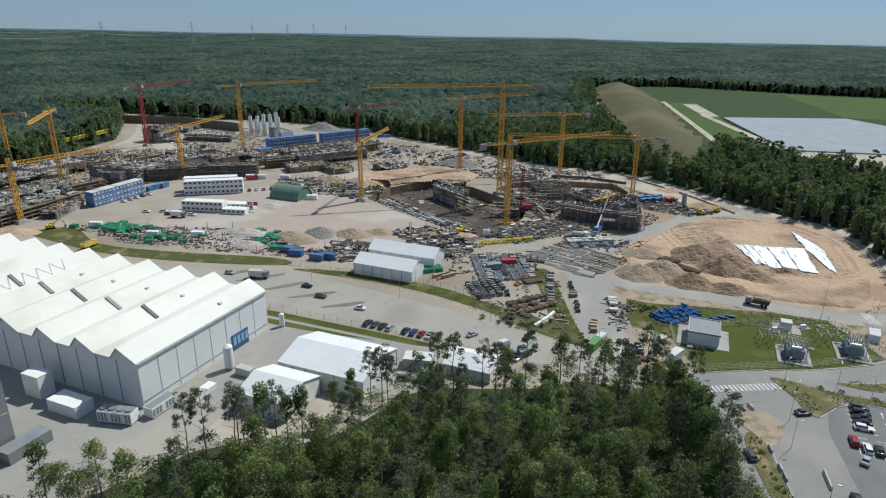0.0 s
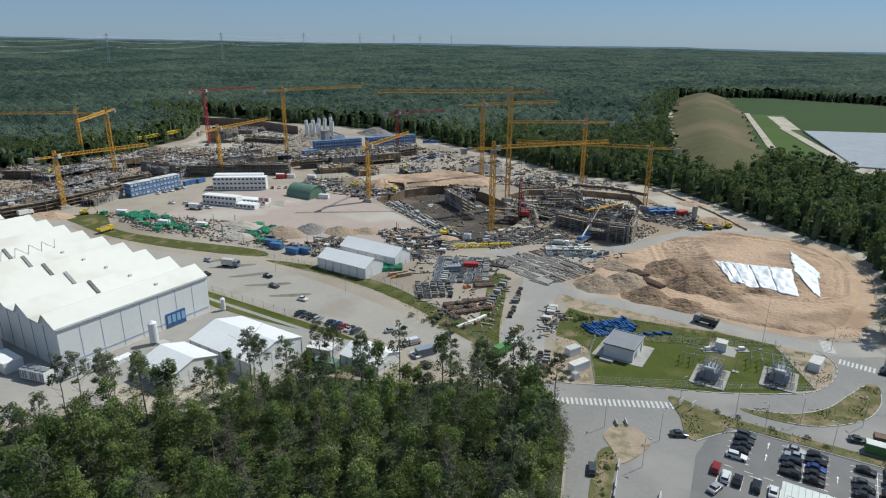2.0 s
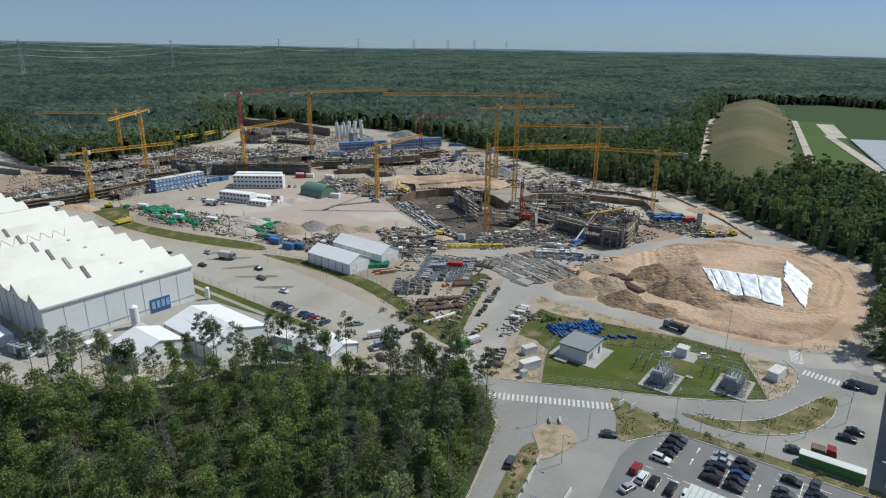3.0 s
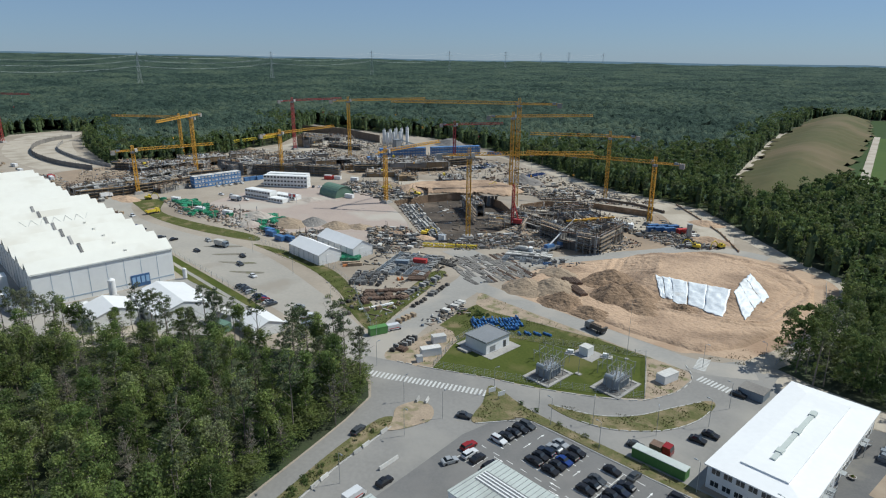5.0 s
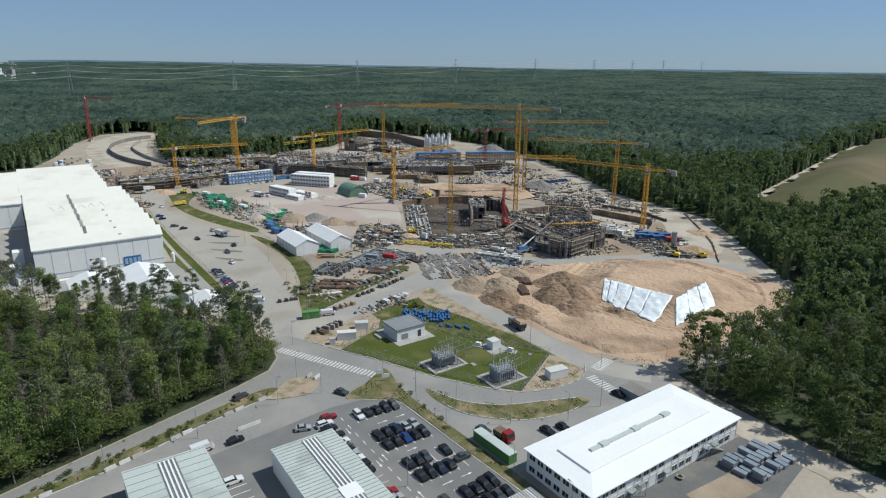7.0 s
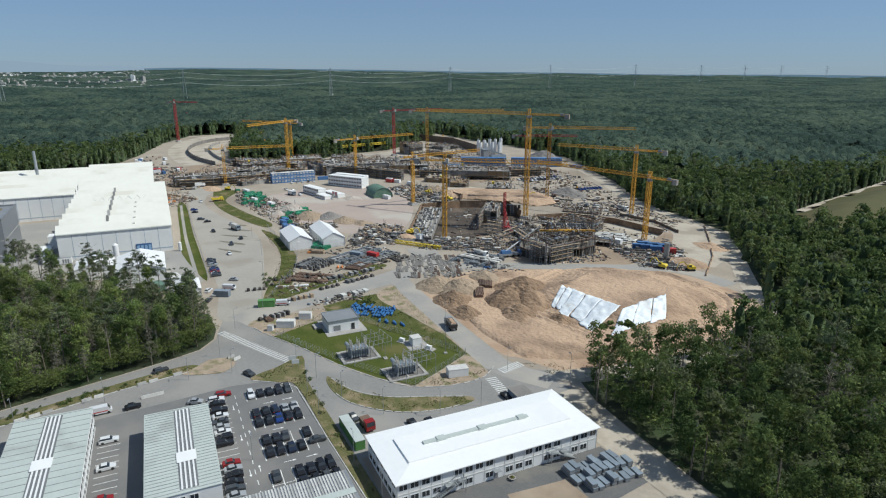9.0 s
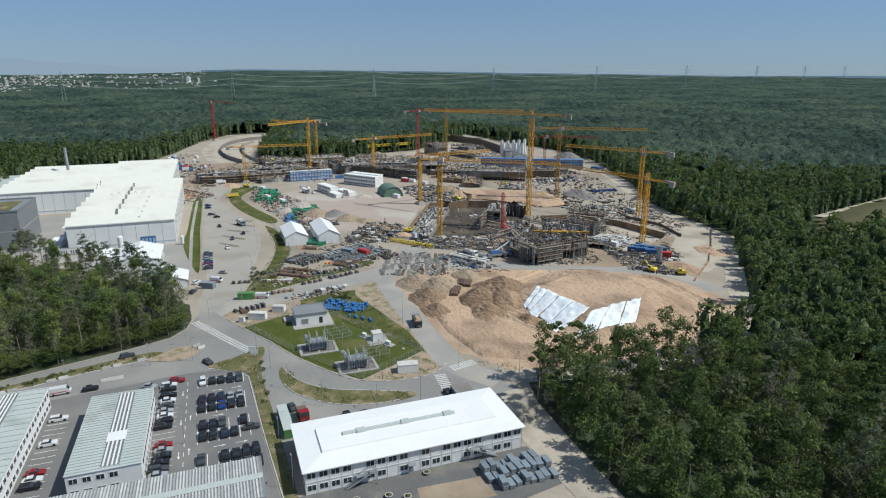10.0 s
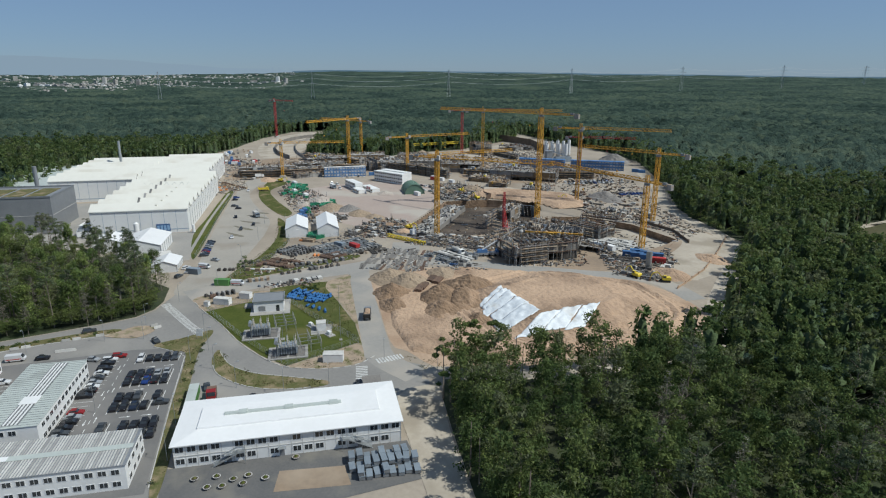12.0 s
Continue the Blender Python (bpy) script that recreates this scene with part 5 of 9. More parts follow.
# ---- tents ----
def tent(label, x0, y0, x1, y1, eave, ridge, axis="x", wall=TENT_WALL, group="", hip=False):
    """A gabled tent: fabric roof with thickness, walls, posts and a door flap."""
    t = thing("storage_tent", label, "tent", group=group)
    if axis == "x":
        c = (y0 + y1) / 2
        for a, b in ((y0 - 0.3, c), (y1 + 0.3, c)):
            part("roof_sheet", Solid().prism([(a, eave), (a, eave + 0.12), (b, ridge + 0.12), (b, ridge)], x0 - 0.3, x1 + 0.3, "x"), TENT, t)
        part("wall", Solid().prism([(y0, 0), (y1, 0), (y1, eave), (c, ridge - 0.05), (y0, eave)], x0, x1, "x"), wall, t)
        posts = [(x0 + (x1 - x0) * i / 6, y) for i in range(7) for y in (y0 - 0.06, y1 + 0.06)]
        part("door_flap", Solid().box(x1, c - 2, 0.05, x1 + 0.08, c + 2, eave * 0.95), WALL_WHITE, t)
    else:
        c = (x0 + x1) / 2
        for a, b in ((x0 - 0.3, c), (x1 + 0.3, c)):
            part("roof_sheet", Solid().prism([(a, eave), (a, eave + 0.12), (b, ridge + 0.12), (b, ridge)], y0 - 0.3, y1 + 0.3, "y"), TENT, t)
        part("wall", Solid().prism([(x0, 0), (x1, 0), (x1, eave), (c, ridge - 0.05), (x0, eave)], y0, y1, "y"), wall, t)
        posts = [(x, y0 + (y1 - y0) * i / 6) for i in range(7) for x in (x0 - 0.06, x1 + 0.06)]
    for x, y in posts:
        part("post", Solid().box(x - 0.1, y - 0.1, 0, x + 0.1, y + 0.1, eave), GALV, t)
    return t


tent("large white fabric tent with grey side walls", -97.5, 119.0, -71.5, 138.0, 5.4, 8.2, "x", WALL_PANEL, "tents by the hall")
tent("white fabric tent joined to a larger one", -98.0, 103.0, -83.5, 117.4, 5.0, 7.4, "x", WALL_PANEL, "tents by the hall")
tent("long white storage tent beside the fence", -119.0, 195.0, -94.0, 206.5, 4.6, 7.4, "x", WALL_WHITE, "storage tents")
tent("long white storage tent on the gravel", -121.5, 211.5, -92.0, 222.5, 4.6, 7.6, "x", WALL_WHITE, "storage tents")
tent("small white entrance tent at the roadside", -57.5, 139.5, -44.0, 150.0, 3.2, 5.2, "x", WALL_WHITE)
box_unit("site_hut", "old green and grey site hut with a flat roof", "hut", -59, 135, 7, 3, 3.0, GREEN_ARCH, 15)
box_unit("site_hut", "low hut with a pale patched roof", "hut", -66, 141, 8, 5, 3.0, TENT_WALL, 15, lid=PALE_GOODS)

# grey office block and chimney behind the wood
blk = thing("office_block", "dark grey flat-roofed block with planted roof beds", "building")
part("wall", Solid().box(-171, 30, 0, -134, 71, 19.2), FACADE_GREY, blk)
part("parapet", Solid().box(-171.2, 29.8, 19.2, -133.8, 30.6, 20.0).box(-171.2, 70.4, 19.2, -133.8, 71.2, 20.0).box(-171.2, 30.6, 19.2, -170.4, 70.4, 20.0).box(-134.6, 30.6, 19.2, -133.8, 70.4, 20.0), STEEL_GREY, blk)
for i in range(3):
    part("roof_bed", Solid().box(-164, 34 + i * 11.5, 19.2, -139, 43.5 + i * 11.5, 19.45), VERGE, blk, "planted roof bed")
part("floor_line", Solid().box(-134.05, 30.4, 9.3, -133.9, 70.6, 9.6), PALE_GOODS, blk)
part("floor_line", Solid().box(-170.6, 70.95, 9.3, -134.2, 71.1, 9.6), PALE_GOODS, blk)
blk2 = thing("office_block", "low pale building with a light flat roof", "building")
part("wall", Solid().box(-330, 0, 0, -196, 34, 10), WALL_PANEL, blk2)
part("roof", Solid().box(-331, -1, 10, -195, 35, 10.6), ROOF_GREY, blk2)
stack = thing("chimney", "tall slim pale steel chimney", "chimney", -302, 63)
part("pipe", Solid().tube((0, 0, 0), (0, 0, 33), 1.1, 0.9, 12), GALV, stack)
part("collar", Solid().tube((0, 0, 20), (0, 0, 20.6), 1.3, n=12), STEEL_GREY, stack)
stack2 = thing("chimney", "grey chimney pipe beside the dark block", "chimney", -190, 44)
part("pipe", Solid().tube((0, 0, 0), (0, 0, 29), 1.3, 1.2, 12), STEEL_GREY, stack2)


# ---- office building ----
def window(parent, wide=1.8, high=1.25):
    w = part("window", Solid().box(0.0, -wide / 2 - 0.1, -0.1, 0.05, wide / 2 + 0.1, high + 0.1), WALL_WHITE, parent)
    for k in (-1, 1):
        part("pane", Solid().box(0.02, k * wide / 4 - wide / 4 + 0.06, 0.02, 0.075, k * wide / 4 + wide / 4 - 0.06, high - 0.02), GLASS, w)
    return w


def office():
    b = thing("office_building", "white two-storey container office building with a hipped white roof", "building")
    x0, x1, y0, y1 = 86.4, 105.2, 176.6, 226.6
    part("wall", Solid().box(x0, y0, 0, x1, y1, 5.7), WALL_WHITE, b)
    a = 4.9
    s = Solid()
    s.add([(x0 - 0.6, y0 - 0.6, 5.75), (x1 + 0.6, y0 - 0.6, 5.75), (x1 + 0.6, y1 + 0.6, 5.75), (x0 - 0.6, y1 + 0.6, 5.75), (x0 + a, y0 + a, 6.3), (x1 - a, y0 + a, 6.3), (x1 - a, y1 - a, 6.3), (x0 + a, y1 - a, 6.3)],
          [(3, 2, 1, 0), (4, 5, 6, 7), (0, 1, 5, 4), (1, 2, 6, 5), (2, 3, 7, 6), (3, 0, 4, 7)])
    part("roof", s, OFFICE_ROOF, b)
    part("roof_platform", Solid().box(x0 + a - 0.3, y0 + a - 0.6, 6.2, x1 - a + 0.3, y1 - a + 0.6, 6.62, 0.12), OFFICE_ROOF, b)
    part("roof_edge", Solid().box(x0 - 0.62, y0 - 0.62, 5.55, x1 + 0.62, y1 + 0.62, 5.76), WALL_WHITE, b)
    vent = part("roof_vent", Solid().box(94.9, 186.3, 6.6, 96.1, 213.5, 6.95, 0.1), ROOF_GREY, b, "long grey ventilation duct on the roof")
    for yy in (191, 201.5, 212):
        part("vent_hood", Solid().box(94.7, yy - 1.5, 6.65, 96.3, yy + 0.7, 7.15, 0.1), ROOF_GREY, vent)
    win = window(b)
    rr = random.Random(5)
    first = True
    seams = Solid()
    for k in range(21):
        seams.box(x1 - 0.02, y0 + k * 2.5 - 0.05, 0.1, x1 + 0.06, y0 + k * 2.5 + 0.05, 5.5)
    part("wall_seams", seams, PALE_GOODS, b)
    part("floor_band", Solid().box(x1 - 0.02, y0, 2.75, x1 + 0.07, y1, 2.95), PALE_GOODS, b)
    for floor_z in (0.95, 3.85):
        for k in range(20):
            y = y0 + 1.25 + k * 2.5
            if k in (4, 9, 16) or (rr.random() < 0.12):
                continue
            o = win if first else copy_thing(win, pose(0, 0, 0))
            first = False
            o.parent = b
            o.matrix_basis = pose(x1, y, floor_z)
        for k in range(7):
            o = copy_thing(win, pose(0, 0, 0))
            o.parent = b
            o.matrix_basis = pose(x0 + 1.8 + k * 2.5, y0, floor_z, 0, 0, -90)
        for k in range(7):
            o = copy_thing(win, pose(0, 0, 0))
            o.parent = b
            o.matrix_basis = pose(x0 + 1.8 + k * 2.5, y1, floor_z, 0, 0, 90)
    for yy in (188.0, 199.5, 217.0):
        part("door", Solid().box(x1, yy - 0.5, 0.1, x1 + 0.08, yy + 0.5, 2.2), FACADE_GREY, b)
        part("canopy_roof", Solid().box(x1, yy - 0.9, 2.35, x1 + 1.2, yy + 0.9, 2.45), GALV, b)
    for ya, d in ((190.0, -1), (214.5, 1)):
        st = part("outside_stair", Solid().box(x1 + 0.1, min(ya, ya - d * 1.6), 2.8, x1 + 1.5, max(ya, ya - d * 1.6), 2.92), GALV, b, "galvanised outside stair")
        for k in range(13):
            part("tread", Solid().box(x1 + 0.2, ya + d * k * 0.42 - 0.2, 2.75 - k * 0.21, x1 + 1.4, ya + d * k * 0.42 + 0.2, 2.81 - k * 0.21), GALV, st)
        for xx in (x1 + 0.15, x1 + 1.45):
            part("stringer", Solid().bar((xx, ya, 2.8), (xx, ya + d * 5.4, 0.1), 0.16), GALV, st)
            part("handrail", Solid().bar((xx, ya, 3.8), (xx, ya + d * 5.4, 1.1), 0.08).bar((xx, ya - d * 1.6, 3.8), (xx, ya, 3.8), 0.08), GALV, st)
        for xx in (x1 + 0.25, x1 + 1.4):
            part("post", Solid().bar((xx, ya - d * 1.5, 0), (xx, ya - d * 1.5, 3.8), 0.1), GALV, st)


office()


def container_block(label, x0, y0, x1, y1, h, along, strip_gap):
    """A two-storey block of cabins with a ribbed, slatted roof."""
    b = thing("container_office", label, "building", group="container offices by the car park")
    part("wall", Solid().box(x0, y0, 0, x1, y1, h - 0.15), WALL_WHITE, b)
    part("roof", Solid().box(x0 - 0.15, y0 - 0.15, h - 0.15, x1 + 0.15, y1 + 0.15, h), ROOF_GREY if along == "x" else STEEL_GREY, b)
    if along == "y":
        rib = Solid().box(x0, -0.16, h, x1, 0.16, h + 0.10).mesh("roof_slat", PALE_GOODS)
        n = int((y1 - y0) / 0.6)
        for i in range(n):
            part("roof_slat", rib, None, b).matrix_basis = pose(0, y0 + 0.3 + i * 0.6, 0)
        part("roof_walkway", Solid().box((x0 + x1) / 2 - 0.9, y0, h + 0.10, (x0 + x1) / 2 + 0.9, y1, h + 0.16), ROOF_GREY, b)
        part("roof_patch", Solid().box((x0 + x1) / 2 - 0.85, y0 + 19, h + 0.16, (x0 + x1) / 2 + 0.85, y0 + 24, h + 0.22), OFFICE_ROOF, b)
    else:
        part("roof_strip", Solid().box(x0 + 1, y0 + 6.4, h + 0.02, x1 - 1, y0 + 10.0, h + 0.06), SLAT_GAP, b)
        for k in range(4):
            part("roof_slat", Solid().box(x0 + 1, y0 + 6.7 + k * 0.85, h + 0.06, x1 - 1, y0 + 7.05 + k * 0.85, h + 0.16), WALL_WHITE, b)
        rib = Solid().box(-0.05, y0, h, 0.05, y1, h + 0.07).mesh("roof_seam", STEEL_GREY)
        for i in range(int((x1 - x0) / strip_gap)):
            part("roof_seam", rib, None, b).matrix_basis = pose(x0 + 0.5 + i * strip_gap, 0, 0)
        part("roof_patch", Solid().box(x0 + 20, y0 + 6.2, h + 0.17, x0 + 24, y0 + 10.2, h + 0.22), OFFICE_ROOF, b)
    for floor_z in (0.95, 3.75):
        for k in range(int((y1 - y0) / 2.5) if along == "y" else int((y1 - y0) / 3)):
            w = window(b, 1.6, 1.1)
            w.matrix_basis = pose(x1, y0 + 1.4 + k * 2.5, floor_z)
        if along == "x":
            for k in range(int((x1 - x0) / 2.5)):
                w = window(b, 1.6, 1.1)
                w.matrix_basis = pose(x0 + 1.4 + k * 2.5, y1, floor_z, 0, 0, 90)
        else:
            for k in range(int((x1 - x0) / 3.2)):
                w = window(b, 1.6, 1.1)
                w.matrix_basis = pose(x0 + 1.8 + k * 3.2, y1, floor_z, 0, 0, 90)
    return b


container_block("long white container office with a grey ribbed roof", 55.5, 130.4, 90.0, 144.6, 5.8, "x", 1.15)
container_block("white container office with a slatted light roof", 96.4, 120.0, 110.4, 168.4, 5.8, "y", 0)
container_block("white container office with a pale roof at the road", 46.0, 102.5, 92.0, 118.6, 5.8, "x", 2.5)


# ---- cranes ----
def lattice(s, a, b, w, bays, chord, web, top=None):
    """A square (or, with top, triangular) lattice girder from a to b."""
    a, b = Vector(a), Vector(b)
    q = (b - a).to_track_quat("Z", "Y")
    off = [Vector((-w / 2, -w / 2, 0)), Vector((w / 2, -w / 2, 0)), Vector((w / 2, w / 2, 0)), Vector((-w / 2, w / 2, 0))]
    off = [q @ o for o in off]
    n = 4
    for o in off:
        s.bar(a + o, b + o, chord)
    for i in range(bays):
        p0, p1 = a.lerp(b, i / bays), a.lerp(b, (i + 1) / bays)
        for k in range(n):
            o1, o2 = off[k], off[(k + 1) % n]
            s.bar(p0 + (o1 if i % 2 else o2), p1 + (o2 if i % 2 else o1), web)
            s.bar(p1 + o1, p1 + o2, web)
    return s


def jib_girder(s, length, sign, w, h, bays, z, chord, web):
    """A triangular girder along x: two chords below, one above."""
    top = lambda t: Vector((sign * t, 0, z + h))
    lo = lambda t, k: Vector((sign * t, k * w / 2, z))
    s.bar(top(1.0), top(length), chord)
    for k in (-1, 1):
        s.bar(lo(0.5, k), lo(length, k), chord)
    for i in range(bays):
        t0, t1 = 1 + (length - 1) * i / bays, 1 + (length - 1) * (i + 1) / bays
        for k in (-1, 1):
            s.bar(lo(t0, k), top((t0 + t1) / 2), web)
            s.bar(top((t0 + t1) / 2), lo(t1, k), web)
        s.bar(lo(t1, -1), lo(t1, 1), web)
    return s


def tower_crane(label, x, y, h, jib, az, counter, material, z0=0.0, w=1.9, hook=0.6, drop=12):
    c = thing("tower_crane", label, "crane", x, y, z0, az, group="tower cranes")
    part("base", Solid().box(-3, -3, 0, 3, 3, 0.9, 0.2).box(-2.4, -2.4, 0.9, 2.4, 2.4, 1.6, 0.1), CONCRETE, c, "concrete ballast foot")
    part("mast", lattice(Solid(), (0, 0, 1.4), (0, 0, h - 1.5), w, max(6, int(h / 2.4)), 0.30, 0.17), material, c)
    part("slewing_ring", Solid().tube((0, 0, h - 1.6), (0, 0, h - 0.4), 1.4, n=10), STEEL_GREY, c)
    part("cab", Solid().box(0.9, -2.4, h - 0.6, 2.5, -0.9, h + 1.5, 0.12), PALE_GOODS, c)
    part("tower_head", lattice(Solid(), (0, 0, h - 0.4), (0, 0, h + 3.4), 1.3, 2, 0.2, 0.12), material, c)
    part("jib", jib_girder(Solid(), jib, 1, 1.4, 1.5, max(8, int(jib / 2.6)), h, 0.26, 0.16), material, c)
    part("counter_jib", jib_girder(Solid(), counter, -1, 1.5, 0.8, 5, h, 0.28, 0.16), material, c)
    part("counterweight", Solid().box(-counter, -0.9, h - 1.8, -counter + 2.6, 0.9, h + 0.9), CONCRETE, c, "grey concrete counterweight")
    part("winch", Solid().box(-counter + 3.2, -0.7, h + 0.1, -counter + 5.4, 0.7, h + 1.3, 0.1), STEEL_GREY, c)
    part("trolley", Solid().box(jib * hook - 0.9, -0.8, h - 0.5, jib * hook + 0.9, 0.8, h - 0.1), STEEL_GREY, c)
    part("hoist_rope", Solid().bar((jib * hook, 0, h - 0.4), (jib * hook, 0, h - drop), 0.06), STEEL_GREY, c)
    part("hook_block", Solid().box(jib * hook - 0.35, -0.25, h - drop - 1.1, jib * hook + 0.35, 0.25, h - drop), material, c)
    return c


YC, RC = "yellow lattice tower crane", "red lattice tower crane"
for lab, x, y, h, jib, az, ctr, m, z0, w, hook, drop in (
        (YC + " high over the pit", -106, 340, 62.0, 76, 217, 24, YELLOW, 0, 2.2, 0.75, 14),
        (YC + " beside its yellow ballast", -81, 274, 42.0, 62, 52, 16, YELLOW, 0, 1.9, 0.5, 10),
        (YC + " at the edge of the woods", -33, 367, 34.0, 74, 197, 15, YELLOW, 0, 1.9, 0.6, 10),
        (YC + " beyond the pit", -84, 403, 40.5, 50, 214, 18, YELLOW, 0, 1.9, 0.5, 12),
        (YC + " in the middle of the site", -148, 384, 49.5, 56, 54, 18, YELLOW, 0, 2.0, 0.6, 14),
        (YC + " on the gravel", -172, 293, 32.0, 58, 102, 13, YELLOW, 0, 1.7, 0.5, 10),
        (YC + " over the tunnel works", -351, 246, 44.0, 52, 314, 18, YELLOW, 0, 2.0, 0.6, 12),
        (YC + " beside the tunnel shell", -302, 187, 28.5, 52, 85, 13, YELLOW, 0, 1.8, 0.6, 9),
        (YC + " in front of the far woods", -314, 365, 52.5, 70, 70, 16, YELLOW, 0, 2.0, 0.6, 12),
        (YC + " low over the far formwork", -303, 293.5, 31.5, 62, 105, 20, YELLOW, 0, 1.8, 0.6, 10),
        (YC + " behind the tunnel works", -424, 264, 37.0, 62, 220, 15, YELLOW, 0, 1.8, 0.6, 10),
        (RC + " in the far part of the site", -418, 371.5, 47.0, 56, 88, 15, CRANE_RED, 0, 2.2, 0.6, 12),
        (RC + " beside the concrete plant", -257, 435, 32.5, 44, 60, 13, CRANE_RED, 0, 1.9, 0.5, 10),
        (RC + " at the curved trench", -662, 167.5, 49.5, 42, 38, 13, CRANE_RED, 0, 2.4, 0.5, 12)):
    tower_crane(lab, x, y, h, jib, az, ctr, m, z0, w, hook, drop)


def drill_rig(x, y):
    c = thing("drilling_rig", "red drilling rig with an upright mast on crawlers", "drilling rig", x, y, 0, 200)
    for k in (-1, 1):
        part("crawler", Solid().prism([(-2.6, 0.2), (-2.2, 0), (2.2, 0), (2.6, 0.2), (2.6, 0.8), (2.2, 1.0), (-2.2, 1.0), (-2.6, 0.8)], k * 1.4 - 0.4, k * 1.4 + 0.4), RUBBER, c)
    part("body", Solid().box(-3, -1.3, 1.0, 1.6, 1.3, 3.2, 0.15), RED, c)
    part("mast", lattice(Solid(), (2.4, 0, 0.6), (2.4, 0, 22), 1.0, 14, 0.2, 0.11), CRANE_RED, c)
    part("auger", Solid().tube((3.2, 0, 0), (3.2, 0, 19), 0.2, n=8), RUST, c)
    part("stay", Solid().bar((-1, 0.6, 3), (2.2, 0.4, 13), 0.25).bar((-1, -0.6, 3), (2.2, -0.4, 13), 0.25), RED, c)


drill_rig(-82, 313)


def mobile_crane(x, y, rz):
    c = thing("mobile_crane", "mobile crane with a long pale telescopic boom raised", "mobile crane", x, y, 0, rz)
    part("carrier", Solid().box(-6, -1.4, 0.8, 6, 1.4, 1.9, 0.1), STEEL_GREY, c)
    part("cab", Solid().box(4.4, -1.3, 1.9, 6, 1.3, 3.4, 0.2), BLUE, c)
    part("turret", Solid().box(-4.5, -1.3, 1.9, 0.5, 1.3, 3.3, 0.2), BLUE, c)
    boom = part("boom", Solid().tube((-2, 0, 3), (7, 0, 8.6), 0.36, n=6), WALL_WHITE, c, "white telescopic boom")
    part("boom_section", Solid().tube((7, 0, 8.6), (15.5, 0, 13.8), 0.26, n=6), PALE_GOODS, boom)
    for k in range(4):
        for s in (-1, 1):
            part("wheel", Solid().tube((-4.5 + k * 2.9, s * 1.45, 0.6), (-4.5 + k * 2.9, s * 1.05, 0.6), 0.6, n=12), RUBBER, c)


mobile_crane(-40, 289.5, 84)


# ---- cabins, halls and plant of the building site ----
def cabin_kind(label, material, group, lx=6.0, ly=2.44, h=2.7, glass=True, band=True):
    t = box_unit("site_cabin", label, "cabin", 0, 0, lx, ly, h, material, 0, False, group=group, lid=PALE_GOODS if material is CABIN_BLUE and band else None)
    if glass:
        part("window", Solid().box(lx / 2, -0.8, 1.0, lx / 2 + 0.05, 0.8, 2.1), PALE_GOODS if material is CABIN_BLUE else GLASS, t)
    return t


def cabin_stack(first, x, y, ang, columns, levels, width=2.44, high=2.72, used=False):
    """Cabins side by side and on top of one another, along a line."""
    dx, dy = math.cos(radians(ang)), math.sin(radians(ang))
    for c in range(columns):
        for k in range(levels):
            m = pose(x + dx * c * (width + 0.06), y + dy * c * (width + 0.06), 0.03 + k * high, 0, 0, ang - 90)
            if c == 0 and k == 0 and not used:
                first.matrix_basis = m
            else:
                copy_thing(first, m)


blue_cabin = cabin_kind("stacked blue site cabin with a white-framed window", CABIN_BLUE, "blue cabins")
cabin_stack(blue_cabin, -297, 222.5, 93, 14, 3)
blue_b = cabin_kind("blue site cabin of the plant offices", CABIN_BLUE, "blue plant cabins", band=False)
cabin_stack(blue_b, -299, 447, 62, 19, 3)
cabin_stack(blue_b, -322, 405, 62, 17, 3, used=True)
cabin_stack(blue_b, -318, 388, 70, 5, 1, used=True)
white_cabin = cabin_kind("stacked white site cabin with a grey window", WALL_PANEL, "white cabins")
cabin_stack(white_cabin, -271, 264, 36, 13, 3)
cabin_stack(white_cabin, -277, 270, 36, 12, 3, used=True)
cabin_stack(white_cabin, -247, 239, 16, 9, 2, used=True)
cabin_stack(white_cabin, -234, 251, 16, 8, 1, used=True)
cabin_stack(white_cabin, -224, 243, 16, 5, 1, used=True)
for x, y, rz in ((-268, 494, 60), (-262, 497, 60), (-297, 262, 93), (-297, 266, 93), (-296, 271, 100)):
    copy_thing(blue_b, pose(x, y, 0.03, 0, 0, rz))
board = thing("sign_board", "white board with red bars on the cabin wall", "sign", -213, 250.5, 3.0, 20)
part("panel", Solid().box(-3.2, -0.1, 0, 3.2, 0.1, 2.4), WALL_WHITE, board)
for a, b in ((-2.6, -1.9), (-1.5, -0.8), (0.6, 2.4)):
    part("red_bar", Solid().box(a, -0.18, 0.3, b, -0.1, 2.1), RED, board)
for xx in (-3, 3):
    part("post", Solid().bar((xx, 0.15, -3), (xx, 0.15, 2.2), 0.15), GALV, board)


def arch_hall():
    t = thing("arched_hall", "green fabric barrel-vaulted storage hall", "hall", -222, 283)
    n, r, s = 14, 7.2, Solid()
    outer = [(r * math.cos(math.pi * i / n), r * math.sin(math.pi * i / n)) for i in range(n + 1)]
    inner = [(x * 0.97, z * 0.97) for x, z in reversed(outer)]
    part("vault", s.prism(outer + inner, 0, 19, "x"), GREEN_ARCH, t)
    for k in range(6):
        part("rib", Solid().prism([(x * 1.012, z * 1.012) for x, z in outer] + inner, 0.1 + k * 3.7, 0.35 + k * 3.7, "x"), GREEN_ARCH, t)
    for xx in (0.3, 18.4):
        part("end_wall", Solid().prism([(x * 0.96, z * 0.96) for x, z in outer], xx, xx + 0.2, "x"), GREEN_ARCH, t)


